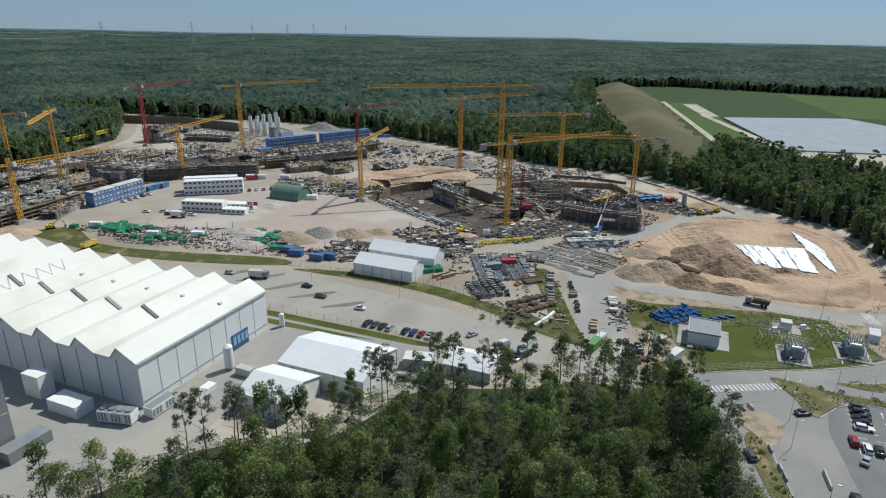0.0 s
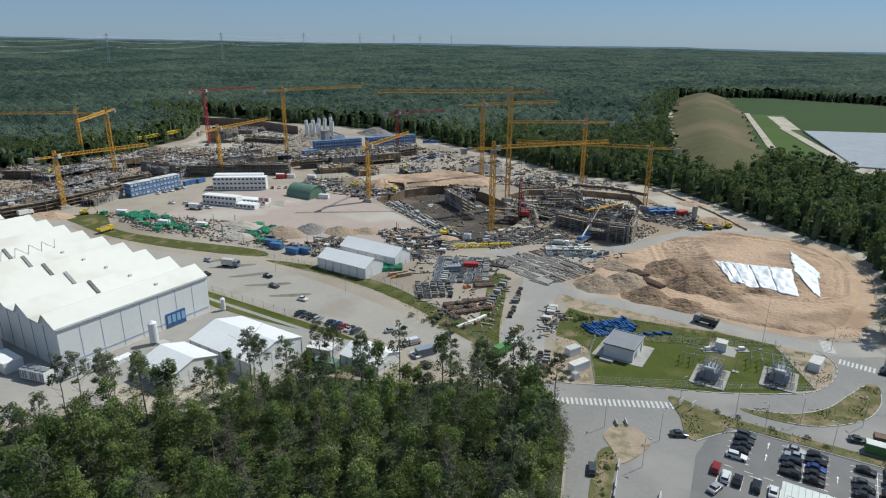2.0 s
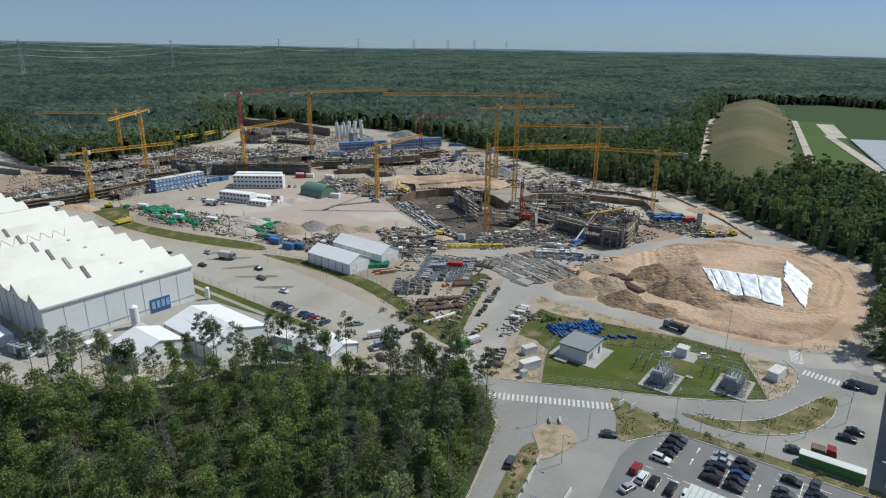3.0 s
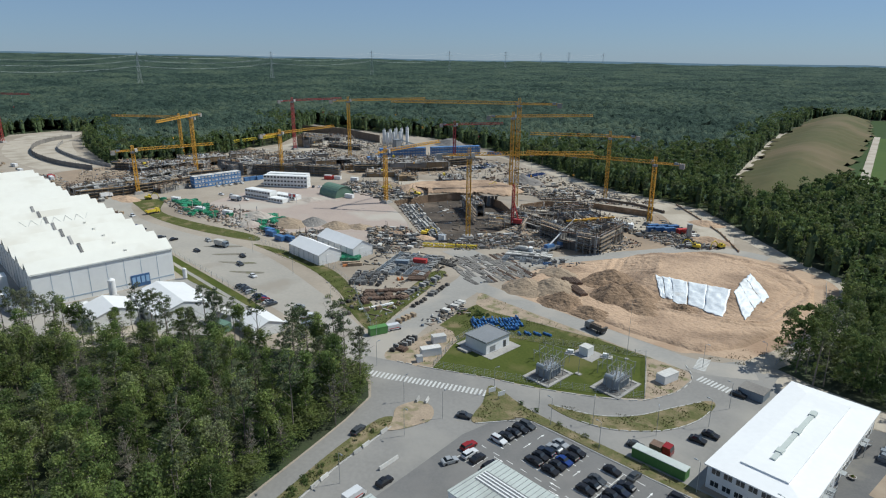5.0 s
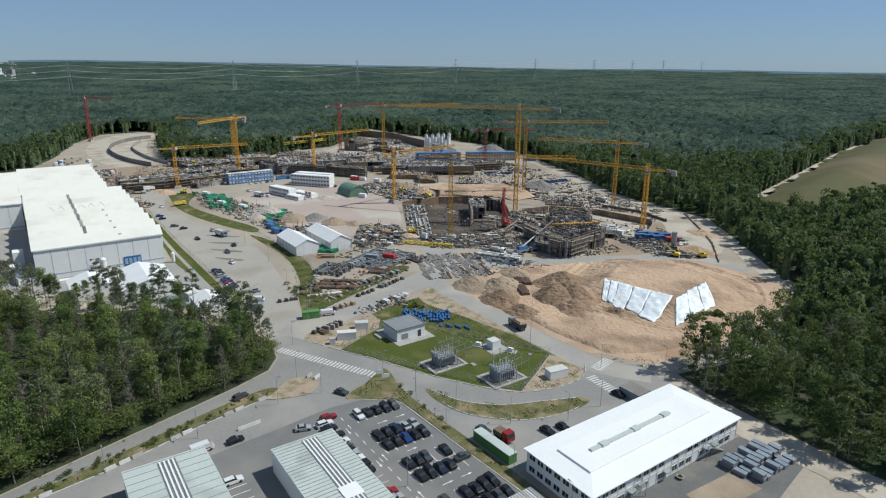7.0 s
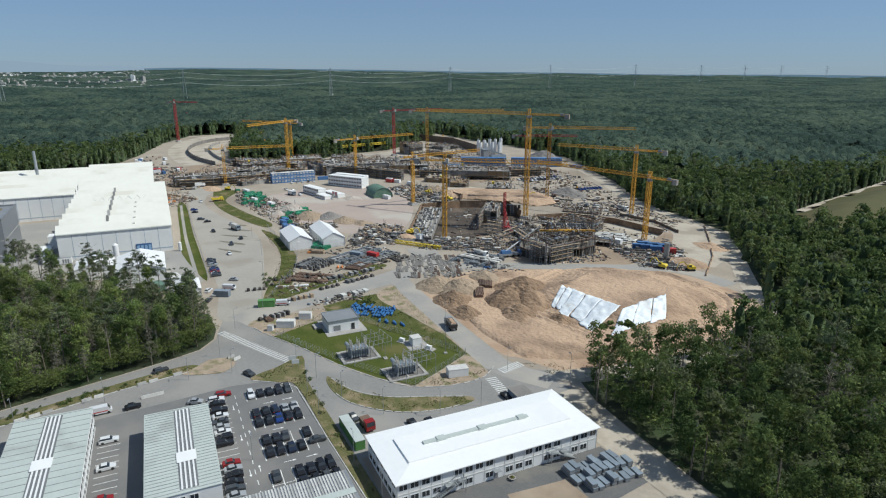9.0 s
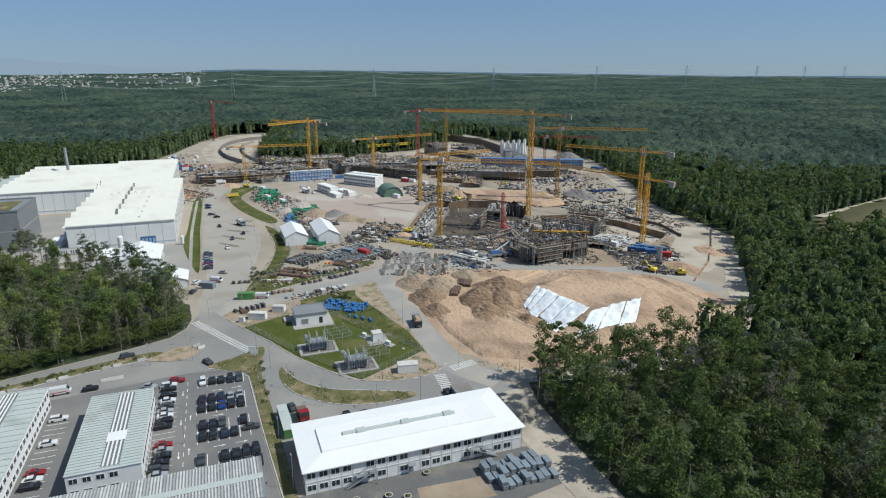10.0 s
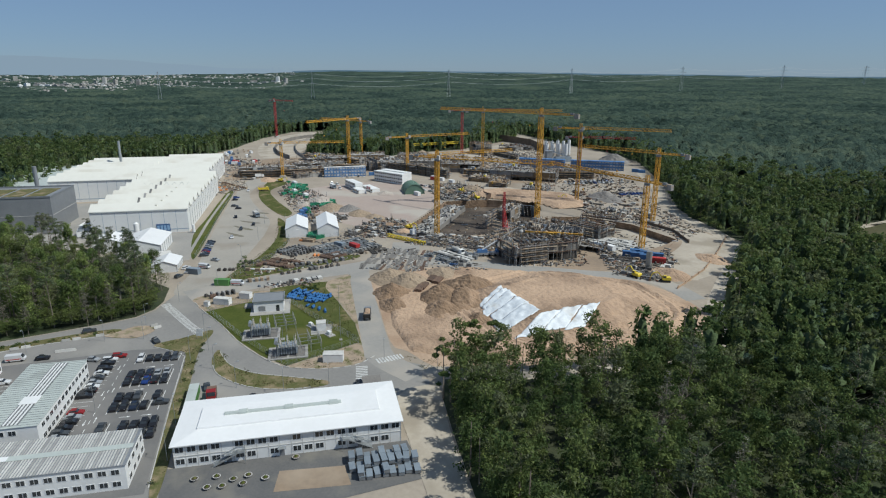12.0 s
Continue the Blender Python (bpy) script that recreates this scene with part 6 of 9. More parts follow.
arch_hall()
box_unit("container", "white container before the green hall", "container", -199, 284, 6, 2.4, 2.6, WALL_WHITE, 20)
silos = []
for i, (x, y, h) in enumerate(((-378, 452, 17), (-374, 457, 17), (-371, 462, 18), (-368, 467, 18), (-365, 472, 19), (-370, 450, 15), (-366, 455, 15), (-362, 460, 16), (-358, 466, 16))):
    t = thing("cement_silo", "tall pale cylindrical cement silo with a conical foot", "silo", x, y, group="cement silos")
    part("shell", Solid().tube((0, 0, 4.5), (0, 0, h), 1.6, n=14), WALL_WHITE, t)
    part("cone", Solid().tube((0, 0, 4.5), (0, 0, 1.8), 1.6, 0.4, 14), WALL_WHITE, t)
    part("top_filter", Solid().tube((0.5, 0, h), (0.5, 0, h + 1.6), 0.5, n=8), GALV, t)
    for a in (0.8, 2.4, 3.9, 5.5):
        part("leg", Solid().bar((1.5 * math.cos(a), 1.5 * math.sin(a), 0), (1.5 * math.cos(a), 1.5 * math.sin(a), 5), 0.25), STEEL_GREY, t)
mixer = thing("mixing_plant", "grey concrete mixing plant with a sloping conveyor", "plant", -345, 442)
part("tower", Solid().box(-3, -3, 0, 3, 3, 11, 0.2), STEEL_GREY, mixer)
part("hopper", Solid().box(-3, 6, 0, 3, 24, 5, 0.6), GREY_BLUE, mixer)
part("conveyor", Solid().tube((0, 24, 4), (0, 3, 11), 0.8, n=4), GREY_BLUE, mixer)
part("roof", Solid().box(-3.3, -3.3, 11, 3.3, 3.3, 11.4), GALV, mixer)


def heap(x, y, rx, ry, h, material, label, seed):
    """A heap of loose stuff: tipped cones run together, with gullies and clods on its flanks."""
    r = random.Random(int(seed * 10) + 3)
    tips = [(0, 0, 1.0, 1.0)] + [(r.uniform(-0.5, 0.5), r.uniform(-0.5, 0.5), r.uniform(0.55, 0.85), r.uniform(0.4, 0.65)) for _ in range(4)]
    s, n = Solid(), 30 if h > 2.4 else 18
    for i in range(n + 1):
        for j in range(n + 1):
            u, v = 2.4 * i / n - 1.2, 2.4 * j / n - 1.2
            wu, wv = u + 0.13 * noise.noise((u * 2.2, v * 2.2, seed)), v + 0.13 * noise.noise((u * 2.2, v * 2.2, seed + 9))
            k = max(-0.25, max(t * (1 - math.hypot(wu - a, wv - b) / w) for a, b, w, t in tips))
            g = abs(noise.noise((u * 5, v * 5, seed + 4))) * 0.16 + abs(noise.noise((u * 11, v * 11, seed + 6))) * 0.07
            s.v.append((rx * u, ry * v, h * (k ** 0.85 - g * min(1, k * 4) if k > 0 else k)))
    n1 = n + 1
    s.f = [(i * n1 + j, (i + 1) * n1 + j, (i + 1) * n1 + j + 1, i * n1 + j + 1) for i in range(n) for j in range(n)
           if max(s.v[q][2] for q in (i * n1 + j, (i + 1) * n1 + j, (i + 1) * n1 + j + 1, i * n1 + j + 1)) > -0.1 * h]
    z = mound_height(x, y) - 0.5 if inside(np.array([x]), np.array([y]), OUTLINE)[0] and y > 236 else 0.02
    whole("spoil_mound", s, material, label, "heap", x, y, max(z, 0.02), smooth=False)


for i, (x, y, rx, ry, h, m, lab) in enumerate((
        (-190, 216, 16, 9, 4.0, PINK, "low heap of pinkish gravel"), (-168, 222, 12, 8, 3.6, BEIGE_PILE, "heap of beige gravel"), (-160, 233, 8, 7, 3.6, GREY_PILE, "heap of dark grey chippings"),
        (-145, 238, 9, 7, 3.2, BEIGE_PILE, "heap of beige gravel"), (-178, 205, 9, 6, 2.6, PINK, "heap of pinkish gravel"), (-135, 246, 7, 5, 2.2, BEIGE_PILE, "low heap of sand"),
        (-160, 411, 16, 11, 6.0, GREY_PILE, "large grey-brown heap of chippings"), (-342, 512, 22, 14, 8, GREY_PILE, "big grey gravel heap behind the plant"), (-16, 240, 8, 8, 4.4, BEIGE_PILE, "steep heap of beige sand"), (-7, 247, 9, 9, 5.0, BEIGE_PILE, "pale heap of tipped sand"), (4, 238.5, 8, 6.5, 4.4, EARTH_PILE, "steep heap of brown earth beside the road"),
        (5, 270, 12, 11, 6.4, EARTH_PILE, "large heap of dark brown earth"), (14, 256, 9, 9, 6.4, EARTH_PILE, "steep heap of brown earth with clods"), (18, 264, 11, 10, 5.6, EARTH_PILE, "large heap of brown earth"),
        (26, 254, 8, 7, 4.0, EARTH_PILE, "brown earth tipped in heaps"), (30, 251, 8, 6, 2.4, EARTH_PILE, "low rough heap of brown earth"), (17, 237.6, 8, 4.6, 2.8, EARTH_PILE, "low heap of brown earth beside the road"),
        (38, 264.5, 6.5, 4.5, 3.0, EARTH_PILE, "low heap of brown sand at the foot of the sheets"), (53, 318, 9, 6, 1.6, SAND_PILE, "low bank of orange sand"), (-15, 262, 9, 7, 3.4, BEIGE_PILE, "heap of beige sand"), (-430, 330, 16, 10, 5, BEIGE_PILE, "heap of beige sand"),
        (-400, 345, 12, 9, 4, BEIGE_PILE, "heap of beige sand"), (-96, 258, 6, 4, 1.6, SAND_PILE, "low heap of brown earth"), (-112, 252, 6, 5, 1.8, SAND_PILE, "low heap of brown earth"),
        (-210, 262, 9, 6, 2.0, PINK, "low heap of pinkish gravel"), (-290, 176, 12, 6, 2.4, SAND_PILE, "low heap of earth beside the trench"), (-450, 240, 16, 9, 4, BEIGE_PILE, "heap of beige sand"),
        (5, 360, 10, 7, 3.0, SAND_PILE, "heap of orange earth"), (-12, 392, 10, 6, 2.5, SAND_PILE, "heap of orange earth"), (-216, 330, 14, 7, 3, BEIGE_PILE, "heap of beige sand"))):
    heap(x, y, rx, ry, h, m, lab, i * 3.1)


# ---- concrete works ----
def boxes(centre, size, yaw):
    """Many upright boxes at once, without their undersides: corners and faces."""
    corner = np.array([(-1, -1, 0), (1, -1, 0), (1, 1, 0), (-1, 1, 0), (-1, -1, 1), (1, -1, 1), (1, 1, 1), (-1, 1, 1)], float)
    v = corner[None] * (np.asarray(size) * (0.5, 0.5, 1.0))[:, None]
    c, s = np.cos(yaw)[:, None], np.sin(yaw)[:, None]
    v = np.stack([v[..., 0] * c - v[..., 1] * s, v[..., 0] * s + v[..., 1] * c, v[..., 2]], -1) + np.asarray(centre)[:, None]
    f = np.array([(4, 5, 6, 7), (0, 1, 5, 4), (1, 2, 6, 5), (2, 3, 7, 6), (3, 0, 4, 7)])
    return v.reshape(-1, 3), (f[None] + (np.arange(len(v)) * 8)[:, None, None]).reshape(-1, 4)


def gear(parent, lx, ly, h, seed, dense=1.0):
    """Props, ledgers, boards and shutters on the edges and the top of raw concrete work."""
    r = np.random.default_rng(seed)
    n = int(min(260, 30 + (lx + ly) * 1.7) * dense)
    u, v = r.uniform(0, lx, n), r.uniform(0, ly, n)
    side = r.integers(0, 4, n)
    eu, ev = np.where(side == 0, -0.7, np.where(side == 1, lx + 0.7, u)), np.where(side == 2, -0.7, np.where(side == 3, ly + 0.7, v))
    kind = r.uniform(size=n)
    prop, ledger = kind < 0.30, (kind >= 0.30) & (kind < 0.55)
    edge = prop | ledger
    x, y = np.where(edge, eu, u), np.where(edge, ev, v)
    z = np.where(prop, 0.0, np.where(ledger, r.uniform(0.2, 1.0, n) * h, h))
    long_, thin = r.uniform(2.0, 7.0, n), r.uniform(0.12, 0.3, n)
    lengthwise = r.uniform(size=n) < 0.7
    sx = np.where(prop, 0.16, np.where(ledger, long_, np.where(lengthwise, r.uniform(2.5, 9.0, n), r.uniform(0.6, 2.6, n))))
    sy = np.where(prop, 0.16, np.where(ledger, r.uniform(0.3, 0.9, n), np.where(lengthwise, r.uniform(0.15, 0.6, n), r.uniform(0.3, 1.4, n))))
    sz = np.where(prop, h + r.uniform(0.3, 2.2, n), np.where(ledger, thin, np.where(lengthwise, r.uniform(0.1, 0.5, n), r.uniform(0.2, 1.4, n))))
    turn = np.where(edge, np.where(side < 2, np.pi / 2, 0.0), np.where(lengthwise, 0.0, np.pi / 2)) + r.normal(0, 0.06, n)
    vs, fs = boxes(np.stack([x, y, z], 1), np.stack([sx, sy, sz], 1), turn)
    return tagged(part("formwork_gear", raw_mesh("formwork_gear", vs, fs, CLUTTER), None, parent), kind="stuff")


def frame_building(label, x, y, lx, ly, levels, rz, z0=0.0, step=3.6, fill=0.5, seed=1, name="concrete_shell", ribs=False, open_top=False):
    """A raw concrete frame: slabs, columns, some walls, formwork and scaffold tubes on its edge."""
    r = random.Random(seed)
    t = thing(name, label, "shell building", x, y, z0, rz)
    bay = 8 if x > -230 else 15
    nx, ny = max(2, int(lx / bay)), max(2, int(ly / bay))
    col = Solid().box(-0.3, -0.3, 0, 0.3, 0.3, step - 0.3).mesh("column", CONCRETE)
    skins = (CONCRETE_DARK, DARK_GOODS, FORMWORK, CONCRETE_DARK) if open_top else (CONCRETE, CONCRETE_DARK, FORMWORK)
    for k in range(levels):
        z = k * step
        if open_top and k == levels - 1:
            for i in range(nx + 1):
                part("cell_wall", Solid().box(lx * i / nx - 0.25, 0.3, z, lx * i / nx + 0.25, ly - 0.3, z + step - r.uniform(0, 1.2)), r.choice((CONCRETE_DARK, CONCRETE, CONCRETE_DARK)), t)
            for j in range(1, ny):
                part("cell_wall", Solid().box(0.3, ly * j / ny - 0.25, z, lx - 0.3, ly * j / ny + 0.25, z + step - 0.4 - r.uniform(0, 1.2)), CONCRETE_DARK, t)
            part("edge_beam", Solid().box(-0.35, -0.35, z + step - 0.4, lx + 0.35, 0.35, z + step), CONCRETE, t)
            part("edge_beam", Solid().box(lx - 0.35, 0.36, z + step - 0.4, lx + 0.35, ly + 0.35, z + step), CONCRETE, t)
        else:
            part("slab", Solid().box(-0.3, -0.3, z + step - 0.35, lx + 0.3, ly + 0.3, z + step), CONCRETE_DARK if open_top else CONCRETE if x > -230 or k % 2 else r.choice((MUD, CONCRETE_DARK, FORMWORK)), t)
        for i in range(nx + 1):
            for j in range(ny + 1):
                if (i in (0, nx) or j in (0, ny)) if x > -230 else (i in (0, nx) and j in (0, ny)):
                    part("column", col, None, t).matrix_basis = pose(lx * i / nx, ly * j / ny, z)
        for i in range(nx):
            for j in (0, ny):
                if r.random() < fill:
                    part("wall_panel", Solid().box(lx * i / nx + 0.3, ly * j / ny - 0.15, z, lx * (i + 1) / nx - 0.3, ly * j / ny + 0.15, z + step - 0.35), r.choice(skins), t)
        for j in range(ny):
            for i in (0, nx):
                if r.random() < fill:
                    part("wall_panel", Solid().box(lx * i / nx - 0.15, ly * j / ny + 0.3, z, lx * i / nx + 0.15, ly * (j + 1) / ny - 0.3, z + step - 0.35), r.choice(skins), t)
    top = levels * step
    if ribs:
        for a, b, nrm in (((0, 0), (lx, 0), (0, -1)), ((lx, 0), (lx, ly), (1, 0))):
            n = int(math.hypot(b[0] - a[0], b[1] - a[1]) / 3.0)
            for i in range(n + 1):
                px, py = a[0] + (b[0] - a[0]) * i / n + nrm[0] * 0.55, a[1] + (b[1] - a[1]) * i / n + nrm[1] * 0.55
                part("formwork_soldier", Solid().bar((px, py, 0.2), (px, py, top + 1.2), 0.2), DARK_GOODS if i % 3 else GALV, t)
            for k in range(levels):
                part("formwork_edge", Solid().box(min(a[0], b[0]) + min(0, nrm[0]) * 0.8, min(a[1], b[1]) + min(0, nrm[1]) * 0.8, k * step + step, max(a[0], b[0]) + max(0, nrm[0]) * 0.8, max(a[1], b[1]) + max(0, nrm[1]) * 0.8 + 0.1, k * step + step + 0.25), RUST, t)
    for a, b in (((0, 0), (lx, 0)), ((lx, 0), (lx, ly)), ((lx, ly), (0, ly)), ((0, ly), (0, 0))):
        for hgt in (1.1,):
            part("guard_rail", Solid().bar((*a, top + hgt), (*b, top + hgt), 0.12), TIMBER, t)
    fringe = Solid()
    for _ in range(int((lx + ly) * 1.6)):
        u, v = r.uniform(0, lx), r.uniform(0, ly)
        u, v = ((u, r.choice((0, ly))) if r.random() < 0.5 else (r.choice((0, lx)), v)) if r.random() < 0.6 else (u, v)
        fringe.bar((u, v, top - 0.05), (u + r.uniform(-0.1, 0.1), v, top + r.uniform(0.8, 2.6)), 0.16)
    tagged(part("starter_bar", fringe, RUST, t), kind="stuff")
    gear(t, lx, ly, top, seed)
    if open_top:
        top -= step
    for _ in range(int(lx * ly / 70)):
        px, py, w, d, h = r.uniform(1, max(1.2, lx - 4)), r.uniform(1, max(1.2, ly - 3)), r.uniform(0.8, 3.6), r.uniform(0.6, 2.0), r.uniform(0.4, 2.2)
        part("formwork_block", Solid().box(px, py, top, px + w, py + d, top + h, 0.05), r.choice((TIMBER, MATERIAL_GREY, DARK_GOODS, FORMWORK, RUST, PALE_GOODS if r.random() < 0.6 else YELLOW_BRIGHT)), t)
    return t


def scaffold(label, x, y, ln, high, rz, z0=0.0, deep=1.2):
    """Tube scaffolding with planked decks."""
    t = thing("scaffold", label, "scaffold", x, y, z0, rz, group="scaffolds")
    n, lv = max(2, int(ln / 3.2)), max(1, int(high / 2.0))
    std = Solid().bar((0, 0, 0), (0, 0, high + 1), 0.11).mesh("standard", GALV)
    for i in range(n + 1):
        for yy in (0, deep):
            part("standard", std, None, t).matrix_basis = pose(ln * i / n, yy, 0)
    for k in range(1, lv + 1):
        part("deck", Solid().box(0, 0.05, k * 2.0 - 0.06, ln, deep - 0.05, k * 2.0), TIMBER, t)
        for yy in (0, deep):
            part("guard_rail", Solid().bar((0, yy, k * 2 + 1), (ln, yy, k * 2 + 1), 0.09), GALV, t)
    for i in range(0, n, 2):
        part("brace", Solid().bar((ln * i / n, 0, 0), (ln * (i + 1) / n, 0, min(high, 4)), 0.08), GALV, t)
    return t


FB = "raw concrete shell building with dark openings and scaffold"
frame_building(FB, -40, 295.5, 18, 32, 2, 9, 0, 4.2, 0.45, 3, ribs=True, open_top=True)
frame_building("dark raw concrete wing with walls still in formwork", -62, 309, 22, 20, 2, -14, -2, 4.2, 0.9, 4, ribs=True, open_top=True)
frame_building("long dark roof slab of the shell building", -66, 329, 28, 20, 1, -30, 3.0, 4.4, 0.8, 8, ribs=True, open_top=True)
frame_building("dark raw concrete basement walls in the pit", -96, 318, 30, 14, 2, -12, -5.5, 4.0, 0.8, 5, open_top=True)
frame_building("half-built concrete wall with steel props", -52, 330, 24, 8, 1, 38, -2, 4.5, 0.6, 6)
frame_building("dark basement cells between the pits", -100, 336, 24, 16, 1, 30, -3.5, 4.0, 0.9, 41, open_top=True)
frame_building("raw concrete cells in dark timber formwork", -86, 352, 20, 14, 2, 30, -3.5, 3.4, 0.9, 42, ribs=True, open_top=True)
frame_building("low raw concrete basement beside the crane", -112, 372, 22, 12, 1, 42, -3.5, 4.2, 0.9, 43, ribs=True, open_top=True)
scaffold("galvanised scaffold tower at the shell building", -30, 294.5, 7, 10, 9)
scaffold("galvanised scaffold before the dark concrete wing", -60, 305.5, 18, 8, -12)
scaffold("galvanised scaffold along the raw concrete", -20.0, 300, 14, 8, 99)
scaffold("galvanised scaffold in the pit beside the red crane", -100, 310, 22, 8, 25, -5)
scaffold("galvanised scaffold round the basement walls", -78, 316, 16, 8, -60, -4)
scaffold("galvanised scaffold on the concrete cells", -84, 349, 18, 6, 30, -3.5)
scaffold("galvanised scaffold on the stepped block", -128, 322, 22, 8, -35, -5)
for i in range(4):
    t = thing("formwork_girder", "long yellow formwork girder on the shell roof", "girder", -45 + i * 1.6, 318 + i * 4.4, 8.2, 58, group="formwork girders")
    part("flange", Solid().box(-7, -0.3, 0, 7, 0.3, 0.15), YELLOW, t)
    part("flange", Solid().box(-7, -0.3, 0.75, 7, 0.3, 0.9), YELLOW, t)
    part("web", Solid().box(-7, -0.08, 0.15, 7, 0.08, 0.75), YELLOW, t)
for x, y, z, rz in ((-88, 300, -4.9, 30), (-84, 330, -4.9, 70), (-108, 330, -4.9, 10), (-70, 345, -3.4, 40), (-78, 308, -4.9, 60)):
    t = thing("formwork_girder", "stack of yellow formwork girders on the pit floor", "girder", x, y, z, rz, group="formwork girders")
    for k in range(4):
        part("timber_girder", Solid().box(-4, k * 0.7, 0.0, 4, k * 0.7 + 0.5, 0.5), YELLOW, t)
# dark racks of leaning panels on the stepped block
rack = thing("panel_rack", "dark steel racks of leaning formwork panels in the pit", "formwork rack", -146, 338, -4.9, -38)
for i in range(9):
    part("panel", Solid().prism([(0, 0), (3.0, 7.5), (3.4, 7.4), (0.5, 0)], i * 2.3, i * 2.3 + 1.7, "y"), DARK_GOODS if i % 3 else GREY_BLUE, rack)
for i in range(5):
    part("rail", Solid().bar((0.6 + i * 0.6, -0.5, 1.4 + i * 1.5), (0.6 + i * 0.6, 20.5, 1.4 + i * 1.5), 0.3), GREY_BLUE, rack)

# foundation grid in the main pit
grid = thing("foundation_grid", "pale concrete foundation beams in a grid on the pit floor", "foundation", -134, 284.5, -5, -29.5)
gr = random.Random(4)
part("blinding", Solid().box(-38, -6.5, 0, 38, 8.5, 2.6), CONCRETE_DARK, grid)
for i in range(7):
    y0 = -6.3 + i * 2.3
    x0 = -37.5 + gr.uniform(0, 6)
    while x0 < 36:
        x1 = min(37.5, x0 + gr.uniform(3, 14))
        part("beam", Solid().box(x0, y0 + gr.uniform(-0.4, 0.4), 2.6, x1, y0 + gr.uniform(0.5, 1.1), gr.uniform(3.0, 4.3)), gr.choice((PALE_GOODS, CONCRETE, MATERIAL_GREY)), grid)
        x0 = x1 + gr.uniform(0.5, 6)
for i in range(16):
    x0 = -36.5 + i * 4.6 + gr.uniform(-1, 1)
    part("beam", Solid().box(x0, -6.3 + gr.uniform(0, 6), 2.6, x0 + gr.uniform(0.4, 0.9), 8.3 - gr.uniform(0, 6), gr.uniform(3.0, 3.9)), CONCRETE if i % 3 else PALE_GOODS, grid)
for i in range(40):
    x0, y0 = gr.uniform(-37, 36), gr.uniform(-6, 7)
    part("starter_block", Solid().box(x0, y0, 2.6, x0 + gr.uniform(0.5, 2.4), y0 + gr.uniform(0.5, 1.6), gr.uniform(3.2, 4.8)), gr.choice((CONCRETE, PALE_GOODS, TIMBER, MATERIAL_GREY)), grid)
steps = frame_building("dark stepped concrete block in the pit", -146, 335, 24, 9, 2, -35, -5.5, 4.2, 0.9, 9)
# sandy bench behind the main pit
bench = Solid()
bn = [(-186, 318), (-150, 358), (-133, 362), (-131, 382), (-150, 392), (-176, 392), (-206, 350), (-205, 330)]
bi = {}
for i in range(52):
    for j in range(52):
        x, y = -208 + i * 1.6, 314 + j * 1.6
        if inside(np.array([x]), np.array([y]), bn)[0]:
            d = far_from_edge(x, y, bn)
            bi[i, j] = len(bench.v)
            bench.v.append((x, y, 0.04 + min(d * 0.45, 2.6) + min(1, d / 3) * (0.7 * abs(noise.noise((x * 0.2, y * 0.2, 2))) + 0.4 * noise.noise((x * 0.6, y * 0.6, 4)))))
bench.f = [(bi[k], bi[k[0] + 1, k[1]], bi[k[0] + 1, k[1] + 1], bi[k[0], k[1] + 1]) for k in bi if all(q in bi for q in ((k[0] + 1, k[1]), (k[0], k[1] + 1), (k[0] + 1, k[1] + 1)))]
whole("sand_bank", bench, SAND_PILE, "long bank of pale orange sand behind the pit", "sand bank")

# sheet pile and retaining walls standing on the site
def pile_wall(label, line, h, cap=True, mat_=PILE_WALL, n_name="retaining_wall"):
    t = thing(n_name, label, "wall")
    post = Solid().box(-0.22, -0.22, 0, 0.22, 0.22, h + 0.4).mesh("soldier_pile", mat_)
    for (xa, ya), (xb, yb) in zip(line, line[1:]):
        ln, ang = math.hypot(xb - xa, yb - ya), math.degrees(math.atan2(yb - ya, xb - xa))
        part("lagging", Solid().box(0, -0.12, 0, ln, 0.12, h), mat_, t).matrix_basis = pose(xa, ya, 0, 0, 0, ang)
        for k in range(int(ln / 8.0) + 1):
            u = min(1, k * 8.0 / ln)
            part("soldier_pile", post, None, t).matrix_basis = pose(xa + (xb - xa) * u, ya + (yb - ya) * u, 0, 0, 0, ang)


pile_wall("rusty brown soldier pile wall along the trench", [(-46, 424), (-18, 398), (2, 378), (22, 352)], 0.9, mat_=SAND_PILE)
pile_wall("dark brown soldier pile wall behind the pit", [(-88, 398), (-64, 404), (-40, 398)], 1.6)
pile_wall("brown soldier pile wall beside the gravel", [(-186, 330), (-176, 332), (-172, 328)], 3.5, mat_=RUST)
pile_wall("long dark retaining wall at the back of the site", [(-560, 452), (-536, 463), (-489, 476), (-404, 466)], 8)
pile_wall("brown earth retaining wall of the tunnel trench", smooth_line([(-420, 190), (-470, 176), (-540, 172), (-600, 184), (-640, 206), (-660, 232)], 4), 4.0, mat_=CONCRETE_DARK)
pile_wall("pale concrete retaining wall of the curved trench", smooth_line([(-425, 205), (-480, 196), (-560, 196), (-620, 214)], 4), 3.0, mat_=CONCRETE)

